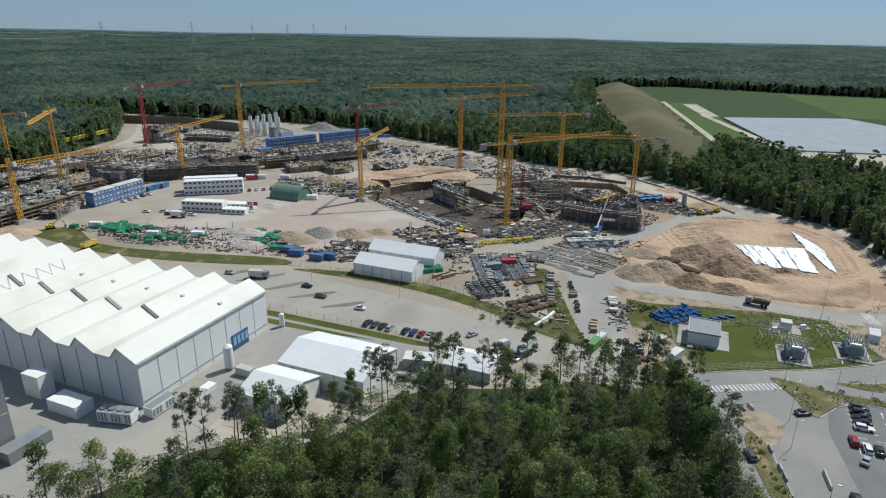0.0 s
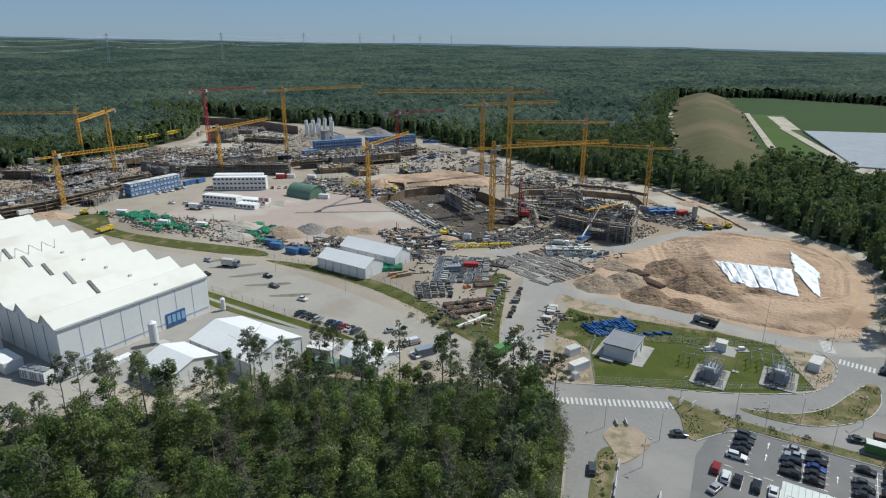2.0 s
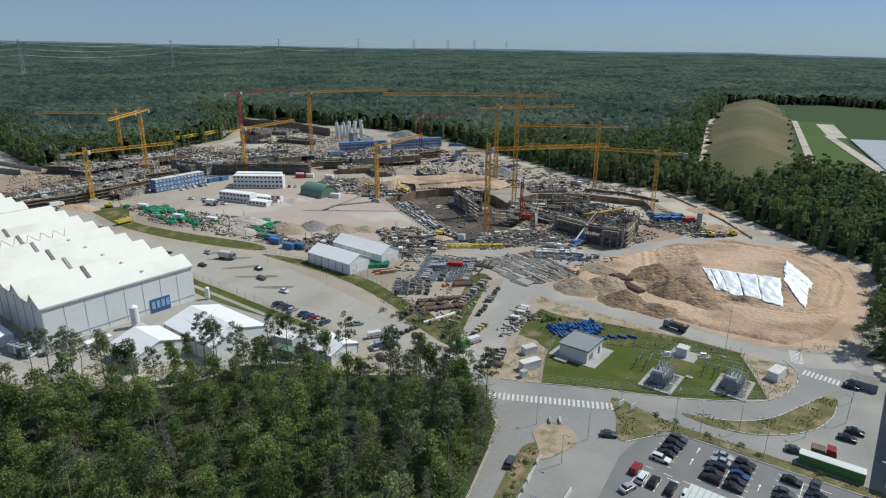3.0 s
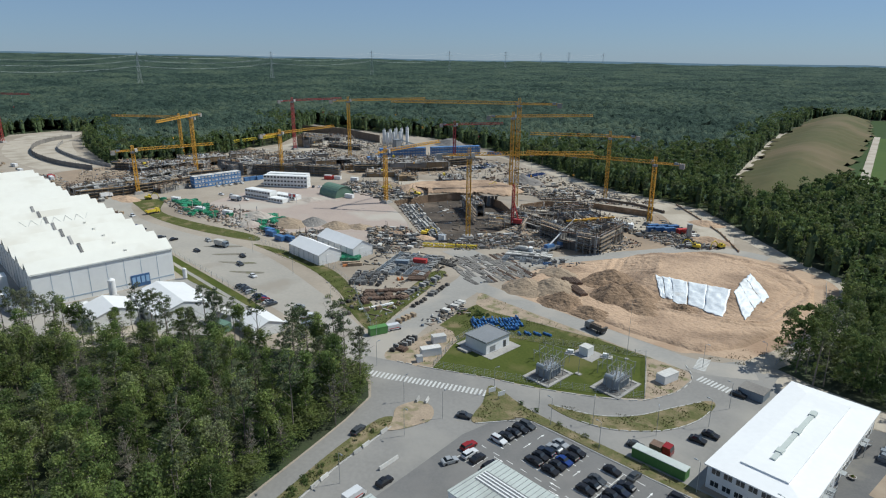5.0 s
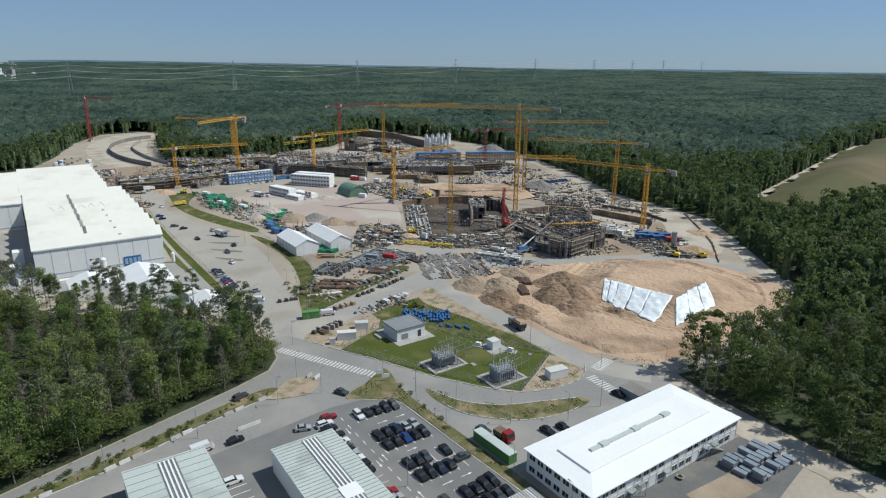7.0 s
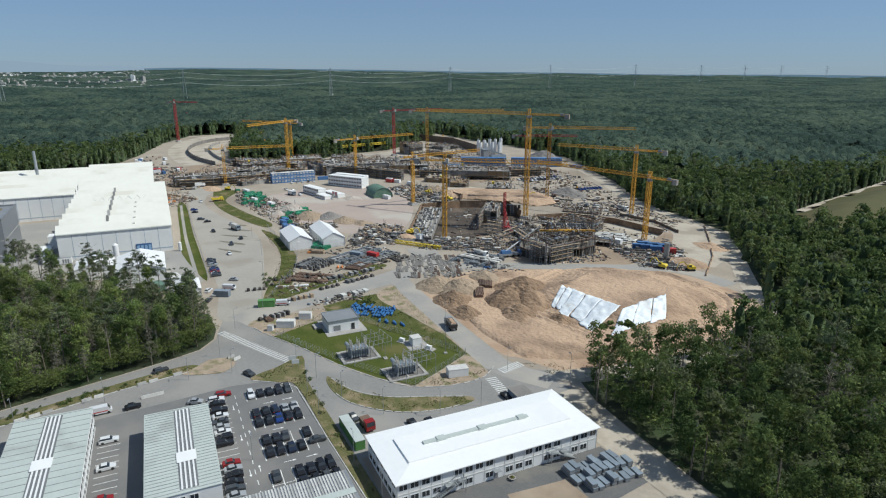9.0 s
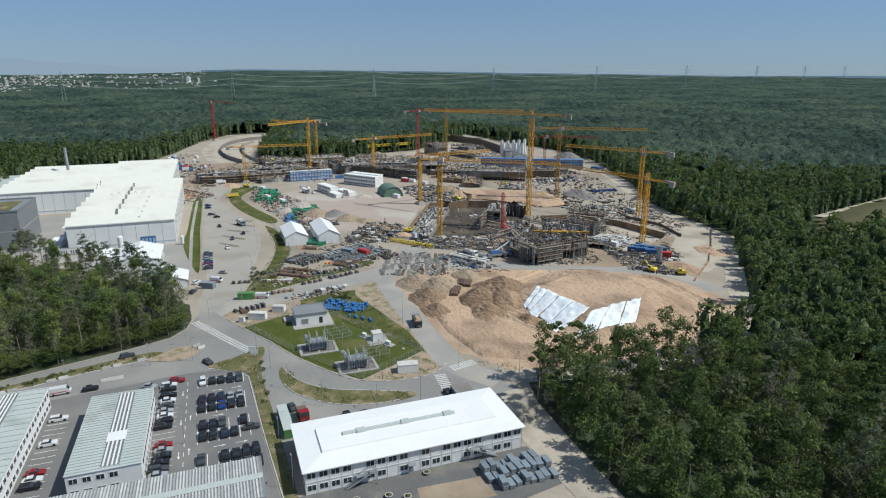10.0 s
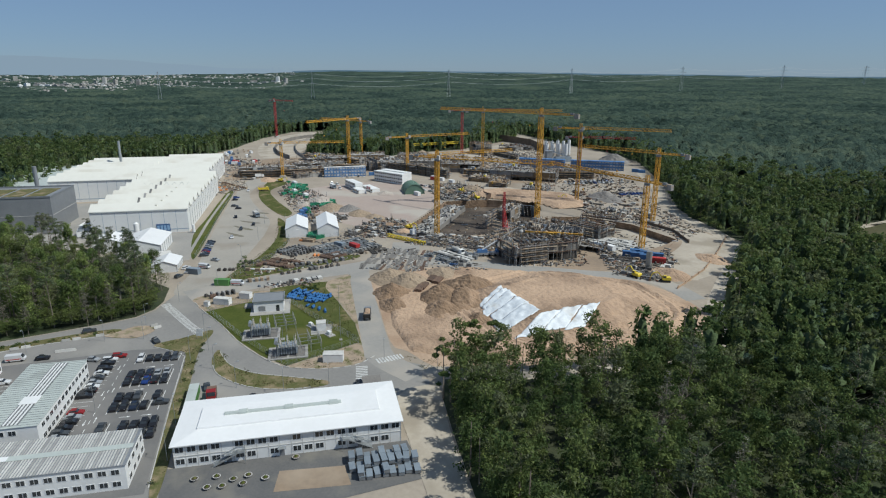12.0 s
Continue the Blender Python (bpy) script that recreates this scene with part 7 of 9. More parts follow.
# long tunnel works on the left and behind
for lab, x, y, lx, ly, lv, rz, sd in (
        ("long tunnel shell in timber formwork", -322, 150, 12, 46, 2, 6, 11), ("tunnel shell with dark openings and scaffold", -337, 196, 12, 42, 2, 12, 12), ("raw concrete tunnel block", -374, 205, 16, 40, 2, 10, 13),
        ("large dark shell building wrapped in formwork", -340, 262, 18, 36, 2, 4, 14), ("long raw concrete tunnel shell", -344, 300, 18, 40, 2, -14, 15), ("raw concrete shell beside the crane", -318, 330, 16, 34, 2, -22, 16),
        ("low raw concrete walls in the far trench", -400, 250, 20, 34, 2, -5, 17), ("raw concrete walls in formwork", -395, 300, 18, 44, 1, -10, 18),
        ("dark tunnel shell below the plant", -268, 362, 12, 54, 2, -30, 19), ("dark shell building before the plant", -285, 370, 10, 30, 2, -28, 20), ("raw concrete walls and slabs", -262, 345, 14, 26, 1, -40, 21),
        ("long low concrete trench wall in timber", -352, 168, 10, 60, 1, 10, 31), ("raw concrete portal with dark openings", -300, 196, 8, 22, 1, 20, 32), ("raw concrete walls beside the gravel", -236, 352, 16, 14, 1, -30, 33), ("raw concrete slab with formwork", -208, 372, 20, 16, 1, -35, 34), ("half-built raw concrete cells with open tops", -355, 330, 16, 30, 2, -16, 35), ("low raw concrete walls on the gravel", -420, 305, 14, 30, 1, -20, 36), ("grey formwork tower block in the far pit", -436, 385, 18, 18, 3, 10, 22), ("raw concrete walls of the far pit", -470, 430, 30, 24, 1, 20, 23), ("raw concrete cells beside the trench", -300, 345, 14, 18, 1, -20, 24)):
    frame_building(lab, x, y, lx, ly, lv, rz, 0, 3.8, 0.72, sd)
for lab, x, y, ln, hg, rz in (("scaffold along the tunnel shell", -309, 152, 40, 6, 96), ("scaffold on the dark shell building", -321, 262, 34, 8, 94), ("scaffold along the long shell", -316, 300, 34, 6, 78),
                              ("scaffold before the plant", -252, 366, 40, 6, 62), ("scaffold on the formwork tower", -416, 390, 16, 10, 98)):
    scaffold(lab, x, y, ln, hg, rz)


def gallery(label, line, h, deep=4.0, netted=False):
    """A long trench wall under construction: dark core, planked decks, props and edge boards."""
    t = thing("trench_wall", label, "shell building")
    r = random.Random(int(line[0][0]) + int(h))
    for (xa, ya), (xb, yb) in zip(line, line[1:]):
        ln, ang = math.hypot(xb - xa, yb - ya), math.degrees(math.atan2(yb - ya, xb - xa))
        m = pose(xa, ya, 0.03, 0, 0, ang)
        front = min(deep, 5.0)
        part("core", Solid().box(0, front * 0.35, 0, ln, deep, h - 0.4), CONCRETE, t).matrix_basis = m
        for k in range(int(h / 1.9)):
            z = 1.9 * (k + 1)
            part("deck", Solid().box(0, -front * 0.3, z - 0.2, ln, front * 0.35, z), TIMBER if k % 2 else FORMWORK, t).matrix_basis = m
        for k in range(int(ln / 4.0) + 1):
            u, lean = k * 4.0, r.uniform(-0.3, 0.3)
            part("prop", Solid().bar((u, -front * 0.3, 0), (u + lean, -front * 0.3, h + r.uniform(-0.5, 1.2)), 0.17), GALV if k % 4 == 0 else DARK_GOODS, t).matrix_basis = m
        gear(t, ln, deep, h - 0.2, int(abs(xa) + h), 1.2).matrix_basis = m
        if netted:
            part("net", Solid().box(0, -front * 0.4, 0.3, ln, -front * 0.36, h + 0.8), NET, t).matrix_basis = m
        for k in range(int(ln / 8)):
            u, w = k * 8 + r.uniform(0, 3), r.uniform(1, 3.5)
            part("formwork_block", Solid().box(u, front * 0.4, h - 0.4, u + w, front - 0.2, h + r.uniform(0.2, 1.4), 0.05), r.choice((TIMBER, FORMWORK, DARK_GOODS, PALE_GOODS, RUST, MATERIAL_GREY)), t).matrix_basis = m


gallery("long trench wall with brown decks and props", [(-317, 279), (-306, 289), (-296, 301), (-266, 320)], 8)
gallery("brown scaffolded trench wall at the bend", [(-307, 154), (-304, 178), (-306, 200), (-310, 228)], 6, 19)
gallery("long dark trench wall with timber decks", [(-328, 230), (-326, 254)], 6)
gallery("dark shell block behind the long trench", [(-414, 204), (-391, 219), (-360, 255)], 6, 17)
gallery("shell block wrapped in grey scaffold net", [(-348, 264), (-318, 270.5)], 9, 24, True)
gallery("dark shell under the plant with props", [(-274, 341), (-262, 356), (-259, 381), (-247, 412), (-240, 440)], 7, 6)
gallery("pale upper deck before the plant", [(-296, 392), (-280, 425), (-262, 462)], 2.6, 8)
gallery("brown trench wall in the far part of the site", [(-395, 262), (-372, 300), (-366, 338)], 5)
gallery("timbered trench wall in the far pit", [(-410, 405), (-372, 416)], 5)
# a long yellow crane jib lying on the far works
jib_part = thing("crane_section", "long yellow crane jib lying on the works", "crane part", -457, 322, 7.0, 104.5)
part("lattice_section", lattice(Solid(), (0, 0, 0.9), (62, 0, 0.9), 2.2, 22, 0.34, 0.22), YELLOW_BRIGHT, jib_part)
for k in (4, 30, 56):
    part("stand", Solid().bar((k, 0, -7), (k, 0, 0.1), 0.7), CONCRETE_DARK, jib_part)


# ---- machines and vehicles ----
def wheel(parent, x, y, r=0.33, w=0.22, plain=False):
    o = part("wheel", Solid().tube((x, y - w / 2, r), (x, y + w / 2, r), r, n=12), RUBBER, parent)
    if plain or r < 0.4:
        return o
    part("rim", Solid().tube((x, y - w / 2 - 0.01, r), (x, y + w / 2 + 0.01, r), r * 0.55, n=8), GALV, o)
    return o


def car(label, paint, long=4.4, kind="hatch", far=False):
    """A car along x: shaped body with bonnet and boot, glazed cabin, roof, wheels and lamps."""
    t = thing("car", label, "car", group="parked cars")
    L, W = long / 2, 0.86
    lower = [(-L, 0.35), (-L + 0.1, 0.25), (L - 0.1, 0.25), (L, 0.4), (L - 0.05, 0.72), (L * 0.42, 0.92), (-L * 0.82, 0.95), (-L + 0.04, 0.8)]
    s, n = Solid(), len(lower)
    for w, k in ((-W, 0.0), (-W + 0.1, 0.03), (W - 0.1, 0.03), (W, 0.0)):
        s.v += [(x * (0.985 if abs(w) == W else 1.0), w, z + (k if z > 0.5 else 0)) for x, z in lower]
    for j in range(3):
        s.f += [(j * n + i, j * n + (i + 1) % n, (j + 1) * n + (i + 1) % n, (j + 1) * n + i) for i in range(n)]
    s.f += [tuple(range(n)), tuple(range(3 * n, 4 * n))]
    part("body", s, paint, t)
    back = -L * (0.9 if kind == "estate" else 0.72)
    g = [(back, 0.93, 0.78), (L * 0.40, 0.90, 0.78), (L * 0.12, 1.40, 0.62), (back + (0.22 if kind == "estate" else 0.5), 1.42, 0.62)]
    s = Solid().add([(x, -w, z) for x, z, w in g] + [(x, w, z) for x, z, w in g], [(0, 1, 2, 3), (4, 5, 6, 7), (0, 1, 5, 4), (1, 2, 6, 5), (2, 3, 7, 6), (3, 0, 4, 7)])
    part("cabin_glass", s, GLASS, t)
    rb = back + (0.18 if kind == "estate" else 0.46)
    part("roof", Solid().box(rb, -0.64, 1.40, L * 0.14, 0.64, 1.47, 0.05), paint, t)
    for x in () if far else (-L * 0.62, L * 0.64):
        for y in (-W + 0.08, W - 0.08):
            wheel(t, x, y)
    for y in () if far or long < 4.1 else (-0.62, 0.62):
        part("headlight", Solid().box(L - 0.1, y - 0.17, 0.58, L - 0.005, y + 0.17, 0.7), GALV, t)
        part("tail_light", Solid().box(-L + 0.02, y - 0.17, 0.66, -L + 0.12, y + 0.17, 0.8), RED, t)
    return t


CAR_NAMES = ("black", "dark grey", "silver", "white", "dark blue", "red", "navy")
CAR_KINDS = {}


def put_car(colour, x, y, rz, kind="hatch"):
    far = x < 0
    key = (colour, kind, far)
    if key not in CAR_KINDS:
        CAR_KINDS[key] = car("parked %s %s car" % (CAR_NAMES[colour], "estate" if kind == "estate" else "compact"), CARS[colour], 4.35 if kind == "estate" else 4.0, kind, far)
        CAR_KINDS[key].matrix_basis = pose(x, y, 0.1, 0, 0, rz)
    else:
        copy_thing(CAR_KINDS[key], pose(x, y, 0.1, 0, 0, rz))


def truck(label, x, y, rz, cab, load, ln=7.5, h=2.6, kind="box"):
    t = thing("truck", label, "truck", x, y, 0.08, rz, group="site vehicles")
    part("chassis", Solid().box(-ln / 2, -0.5, 0.7, ln / 2, 0.5, 1.0), STEEL_GREY, t)
    c = part("cab", Solid().prism([(ln / 2 - 2.0, 0.6), (ln / 2, 0.6), (ln / 2, 1.7), (ln / 2 - 0.3, 2.8), (ln / 2 - 2.0, 2.9)], -1.2, 1.2), cab, t)
    part("windscreen", Solid().prism([(ln / 2 + 0.01, 1.75), (ln / 2 + 0.03, 1.75), (ln / 2 - 0.25, 2.7), (ln / 2 - 0.29, 2.7)], -1.05, 1.05), GLASS, c)
    if kind == "tip":
        part("tipper_body", Solid().prism([(-ln / 2, 1.1), (ln / 2 - 2.2, 1.1), (ln / 2 - 2.2, h), (-ln / 2 - 0.4, h)], -1.25, 1.25), load, t)
        part("load", Solid().box(-ln / 2 + 0.3, -1.1, h - 0.1, ln / 2 - 2.5, 1.1, h + 0.5, 0.5), SAND_PILE, t)
    elif kind == "mixer":
        d = part("drum", Solid().tube((-ln / 2 + 0.2, 0, 2.4), (ln / 2 - 3.6, 0, 2.0), 0.8, 1.25, 14), load, t)
        part("drum_cone", Solid().tube((ln / 2 - 3.6, 0, 2.0), (ln / 2 - 2.4, 0, 1.8), 1.25, 0.7, 14), load, d)
    else:
        part("load_box", Solid().box(-ln / 2, -1.25, 1.05, ln / 2 - 2.2, 1.25, h + 0.7, 0.04), load, t)
    for x2 in (-ln / 2 + 0.8, -ln / 2 + 2.0, ln / 2 - 1.1):
        for y2 in (-1.05, 1.05):
            wheel(t, x2, y2, 0.5, 0.35, plain=True)
    return t


def excavator(label, x, y, rz, paint):
    t = thing("excavator", label, "excavator", x, y, 0.05, rz, group="site machines")
    for k in (-1, 1):
        part("crawler", Solid().prism([(-2.0, 0.25), (-1.6, 0), (1.6, 0), (2.0, 0.25), (2.0, 0.65), (1.6, 0.9), (-1.6, 0.9), (-2.0, 0.65)], k * 1.05 - 0.3, k * 1.05 + 0.3), RUBBER, t)
    part("house", Solid().prism([(-2.2, 1.0), (1.0, 1.0), (1.0, 2.0), (-1.6, 2.3), (-2.2, 1.9)], -1.2, 1.2), paint, t)
    c = part("cab", Solid().prism([(-0.2, 2.0), (1.4, 1.1), (1.4, 2.4), (1.0, 3.0), (-0.2, 3.0)], 0.2, 1.2), paint, t)
    part("cab_glass", Solid().box(0.0, 1.2, 2.1, 1.2, 1.23, 2.85), GLASS, c)
    b = part("boom", Solid().tube((0.8, -0.2, 1.6), (3.4, -0.2, 4.2), 0.32, 0.25, 4).tube((3.4, -0.2, 4.2), (5.2, -0.2, 3.6), 0.25, 0.22, 4), paint, t)
    part("stick", Solid().tube((5.2, -0.2, 3.7), (6.2, -0.2, 1.2), 0.22, 0.16, 4), paint, b)
    part("bucket", Solid().prism([(5.7, 0.2), (6.6, 0.3), (6.5, 1.2), (6.0, 1.3)], -0.75, 0.35), RUST, b)
    return t


# ---- stored goods ----
def goods():
    """One mesh for each kind of stored goods."""
    k = {}

    def keep(key, name, shape, material, label, cat):
        k[key] = whole(name, shape, material, label, cat, 0, 0, -60, group="stored building goods")

    def layers(half, n, step, gap):
        """The outline of a stack: layers with a narrow joint between them."""
        right, left = [], []
        for i in range(n):
            o = half - 0.07 * (i % 2)
            right += [(o, i * step), (o, i * step + step - gap), (half - 0.25, i * step + step - gap), (half - 0.25, i * step + step)]
            left += [(-o + 0.05, i * step), (-o + 0.05, i * step + step - gap), (-half + 0.25, i * step + step - gap), (-half + 0.25, i * step + step)]
        return right[:-2] + left[:-2][::-1]

    def rounds(n, r, rise=0.0):
        """The outline of round bars side by side."""
        top = []
        for i in range(n):
            c = (i - (n - 1) / 2) * 2 * r
            for k in range(6):
                a = math.pi - math.pi * k / 5
                top.append((c + r * 0.98 * math.cos(a), r + rise * (1 - abs(i - (n - 1) / 2) / n) + r * math.sin(a)))
        return [(-n * r, 0)] + top + [(n * r, 0)]

    def teeth(n, pitch, wide, low, high):
        pts = [(-n * pitch / 2, 0)]
        for i in range(n):
            c = (i - (n - 1) / 2) * pitch
            pts += [(c - wide / 2, low), (c - wide / 2, high), (c + wide / 2, high), (c + wide / 2, low)]
        return pts + [(n * pitch / 2, 0)]

    keep("pallet", "timber_pallet", Solid().prism(layers(1.1, 4, 0.36, 0.1), -0.6, 0.6), TIMBER, "stack of timber pallets and boards", "pallets")
    keep("beam", "girder_pallet", Solid().prism(teeth(5, 0.52, 0.3, 0.12, 0.6), -4.5, 4.5, "x"), DARK_GOODS, "stack of dark steel beams laid side by side", "steel beams")
    keep("pipe", "pipe_pallet", Solid().prism(rounds(5, 0.3, 0.6), -3.5, 3.5, "x"), RUST, "stack of rusty steel pipes", "pipes")
    keep("panel", "shuttering_pallet", Solid().prism(layers(1.35, 5, 0.28, 0.08), -0.7, 0.7), MATERIAL_GREY, "stack of grey formwork panels", "formwork panels")
    keep("pale", "shuttering_pallet", Solid().prism(layers(1.5, 3, 0.34, 0.1), -0.9, 0.9), PALE_GOODS, "stack of pale formwork panels", "formwork panels")
    keep("rebar", "rebar_mat", Solid().prism(rounds(5, 0.13), -4.0, 4.0, "x"), RUST, "rusty reinforcing mat lying on the ground", "rebar")
    keep("green", "formwork_table", Solid().prism(teeth(5, 0.62, 0.34, 0.3, 1.5), -1.6, 1.6, "x"), GREEN, "green steel formwork frames piled up", "formwork frames")
    keep("frames", "frame_pallet", Solid().prism(teeth(6, 0.42, 0.12, 0.15, 0.9), -1.3, 1.3, "x").box(-1.3, -1.2, 0.9, -1.1, 1.2, 1.02).box(1.1, -1.2, 0.9, 1.3, 1.2, 1.02), GALV, "galvanised scaffold frames stacked on edge", "scaffold frames")
    keep("cage", "stillage", Solid().prism(teeth(7, 0.36, 0.09, 0.35, 1.5), -0.6, 0.6), STEEL_GREY, "open galvanised stillage filled with scaffold parts", "stillage")
    ring = rounds(4, 0.24)[1:-1]
    s = Solid().prism([(x, y - 0.1) for x, y in ring] + [(x, -y + 0.1) for x, y in reversed(ring)], 0, 1.65, "z")
    keep("bottles", "prop_crate", s, MATERIAL_GREY, "upright grey steel props standing in a crate", "props")
    keep("rust", "rebar_cage", Solid().prism(rounds(4, 0.28, 0.5), -1.8, 1.8, "x").box(-1.2, -1.3, 0, -1.0, 1.3, 1.1), RUST, "dark rusty reinforcing cages heaped up", "rebar cage")
    keep("white_board", "white_board", Solid().prism(layers(0.55, 2, 0.3, 0.08), -2.1, 2.1, "x"), WALL_WHITE, "bundle of long white boards", "boards")
    keep("long_board", "scaffold_board", Solid().prism(teeth(4, 0.33, 0.27, 0.05, 0.17), -4.2, 4.2, "x"), CONCRETE_DARK, "weathered grey boards laid side by side", "boards")
    keep("orange", "orange_barrier", Solid().prism([(-0.5, 0), (-0.35, 0.7), (-0.15, 1.0), (0.15, 1.0), (0.35, 0.7), (0.5, 0)], -1.0, 1.0, "x"), ORANGE, "orange site barrier standing in a row", "barrier")
    keep("blue_frame", "blue_formwork_frame", Solid().prism(teeth(4, 0.5, 0.16, 0.2, 0.7), -1.7, 1.7, "x").box(-1.7, -1.0, 0.7, -1.55, 1.0, 0.8).box(1.55, -1.0, 0.7, 1.7, 1.0, 0.8), BLUE, "blue steel formwork frames stacked flat", "formwork frames")
    s = Solid().tube((0, 0, 0), (0, 0, 0.12), 0.9, n=12).tube((0, 0, 0.12), (0, 0, 0.8), 0.5, n=10).tube((0, 0, 0.8), (0, 0, 0.92), 0.9, n=12)
    keep("drum", "cable_drum", s, TIMBER, "wooden cable drum lying on its side", "cable drum")
    s = Solid().prism([(-1.6, 0.9), (-1.1, 0), (1.1, 0), (1.6, 0.9), (1.6, 1.3), (1.45, 1.3), (1.0, 0.15), (-1.0, 0.15), (-1.45, 1.3), (-1.6, 1.3)], -0.9, 0.9)
    keep("skip", "waste_skip", s, DARK_GOODS, "dark open steel waste skip", "skip")
    for nm, m, lab in (("blue", BLUE, "blue steel container on the site"), ("grey", GREY_BLUE, "grey-blue steel container on the site"), ("white", WALL_WHITE, "white steel container on the site"),
                       ("greenc", GREEN_BOX, "green steel container beside the road"), ("redc", RED, "red steel container on the site")):
        k[nm] = box_unit("container", lab, "container", 0, 0, 6.0, 2.44, 2.6, m, 0, True, group="site containers", z=-60)
    s = Solid().box(-0.5, -0.5, 0, 0.5, 0.5, 0.9, 0.08).tube((0, 0, 0.9), (0, 0, 1.1), 0.4, 0.15, 8)
    keep("bag", "bulk_bag", s, PALE_GOODS, "white bulk bag of building material", "bulk bag")
    s = Solid().box(-0.8, -0.6, 0, 0.8, 0.6, 0.9).box(-0.6, -0.45, 0.9, 0.6, 0.45, 1.15, 0.15)
    keep("crate", "timber_crate", s, DARK_GOODS, "dark crate heaped with fittings", "crate")
    return k


GOODS = goods()
yr = random.Random(21)


def put(kind, x, y, rz, z=0.08):
    t = GOODS[kind]
    if t.get("used"):
        copy_thing(t, pose(x, y, z, 0, 0, rz))
    else:
        t["used"] = 1
        t.matrix_basis = pose(x, y, z, 0, 0, rz)


def yard(poly, kinds, count, ang, spread=12, z=0.08):
    """Goods strewn in rough rows over a stretch of ground."""
    xs, ys = [p[0] for p in poly], [p[1] for p in poly]
    made, tries, spots = 0, 0, []
    count = int(count * 1.25)
    while made < count and tries < count * 40:
        tries += 1
        x, y = yr.uniform(min(xs), max(xs)), yr.uniform(min(ys), max(ys))
        if not inside(np.array([x]), np.array([y]), poly)[0] or any(abs(x - a) + abs(y - b) < 2.4 for a, b in spots):
            continue
        spots.append((x, y))
        put(yr.choice(kinds), x, y, ang + yr.choice((0, 0, 0, 90)) + yr.uniform(-spread, spread), z)
        made += 1


GREY_MIX = ["panel", "panel", "pale", "pallet", "crate", "beam", "skip", "panel", "drum"]
def rows(origin, along, n, pitch, count, gap, kinds, turn=90, keep=0.85, z=0.08):
    """Goods laid out in rows: each row holds one or two kinds of goods."""
    ca, sa_ = math.cos(math.radians(along)), math.sin(math.radians(along))
    for k in range(n):
        kk = yr.sample(kinds, min(2, len(kinds)))
        for i in range(count):
            if yr.random() > keep:
                continue
            u, v = i * gap + yr.uniform(-0.3, 0.3), k * pitch + yr.uniform(-0.3, 0.3)
            put(kk[0] if yr.random() < 0.8 else kk[-1], origin[0] + u * ca - v * sa_, origin[1] + u * sa_ + v * ca, along + turn + (yr.uniform(-50, 50) if kk[0] == "rust" else yr.gauss(0, 5)), z)


rows((-70, 209), 118, 7, -3.2, 13, 2.2, ["cage", "frames", "cage", "frames", "panel"], 90, 0.94)
rows((-66, 192), 128, 5, -2.8, 8, 1.8, ["bottles", "bottles", "cage", "crate"], 90, 0.92)
rows((-54, 191), 55, 3, -3.6, 8, 2.0, ["rust", "crate", "rust"], 30, 0.9)
rows((-45, 178), 100, 2, 5.0, 4, 3.2, ["rust", "crate"], 90, 0.8)
rows((-39, 180), 75, 2, 2.0, 3, 4.6, ["white_board", "pallet"], 0, 0.9)
rows((-23.6, 182.4), 98, 1, 2.0, 4, 2.4, ["orange", "pallet"], 90, 1)
rows((-64, 230), 10, 5, 3.0, 2, 7.5, ["beam", "beam", "skip"], 0, 0.8)
rows((-52, 215), 35, 4, 2.4, 1, 7.5, ["pipe"], 0, 1)
rows((-73, 228), 60, 1, 3, 3, 2.0, ["bag", "white_board"], 90, 1)
rows((-57, 209), 60, 1, 3, 2, 2.2, ["orange"], 90, 1)
rows((-41, 199), 105, 1, 2, 10, 2.6, ["pallet", "panel"], 90, 0.85)
rows((-30, 193), 108, 1, 2, 12, 2.5, ["pale", "crate", "panel"], 90, 0.85)
rows((-19.5, 199), 100, 1, 2, 6, 2.4, ["pale", "crate"], 90, 0.9)
rows((-6.2, 168.2), 111, 2, 1.9, 6, 1.9, ["crate", "bottles", "rust"], 90, 0.85)
rows((-42, 168), 82, 1, 2, 5, 2.0, ["crate", "pallet"], 90, 0.9)
rows((-60, 240), -23, 21, 1.42, 4, 8.8, ["long_board", "long_board", "long_board", "long_board", "rebar"], 4, 0.86)
rows((-45, 262), 30, 7, 2.7, 8, 2.6, ["panel", "cage", "pale", "frames"], 0, 0.85)
rows((-30, 268), 60, 2, 3.2, 4, 3.4, ["blue_frame", "cage"], 0, 0.9)
yard([(-130, 248), (-108, 232), (-92, 226), (-86, 242), (-100, 258), (-118, 262)], GREY_MIX, 46, 30)
yard([(-150, 206), (-126, 204), (-122, 224), (-140, 232), (-152, 222)], GREY_MIX + ["blue"], 22, 15)
yard([(-84, 262), (-70, 256), (-48, 290), (-70, 300), (-80, 284)], ["pale", "panel", "beam", "pallet", "beam", "crate"], 30, 60)
yard([(-275, 192), (-230, 186), (-200, 200), (-205, 212), (-250, 206)], ["green", "green", "pallet", "panel", "crate", "skip", "white"], 36, 20)
yard([(-204, 212), (-170, 205), (-150, 200), (-158, 212), (-186, 226)], ["green", "green", "crate", "panel", "rebar", "skip"], 30, 20)
yard([(-262, 196), (-244, 194), (-240, 204), (-256, 206)], ["green"], 18, 20)
yard([(-198, 212), (-178, 212), (-176, 224), (-192, 224)], ["green"], 14, 20)
rows((-96, 206), 40, 4, 2.7, 4, 2.6, ["green", "green"], 0, 0.9)
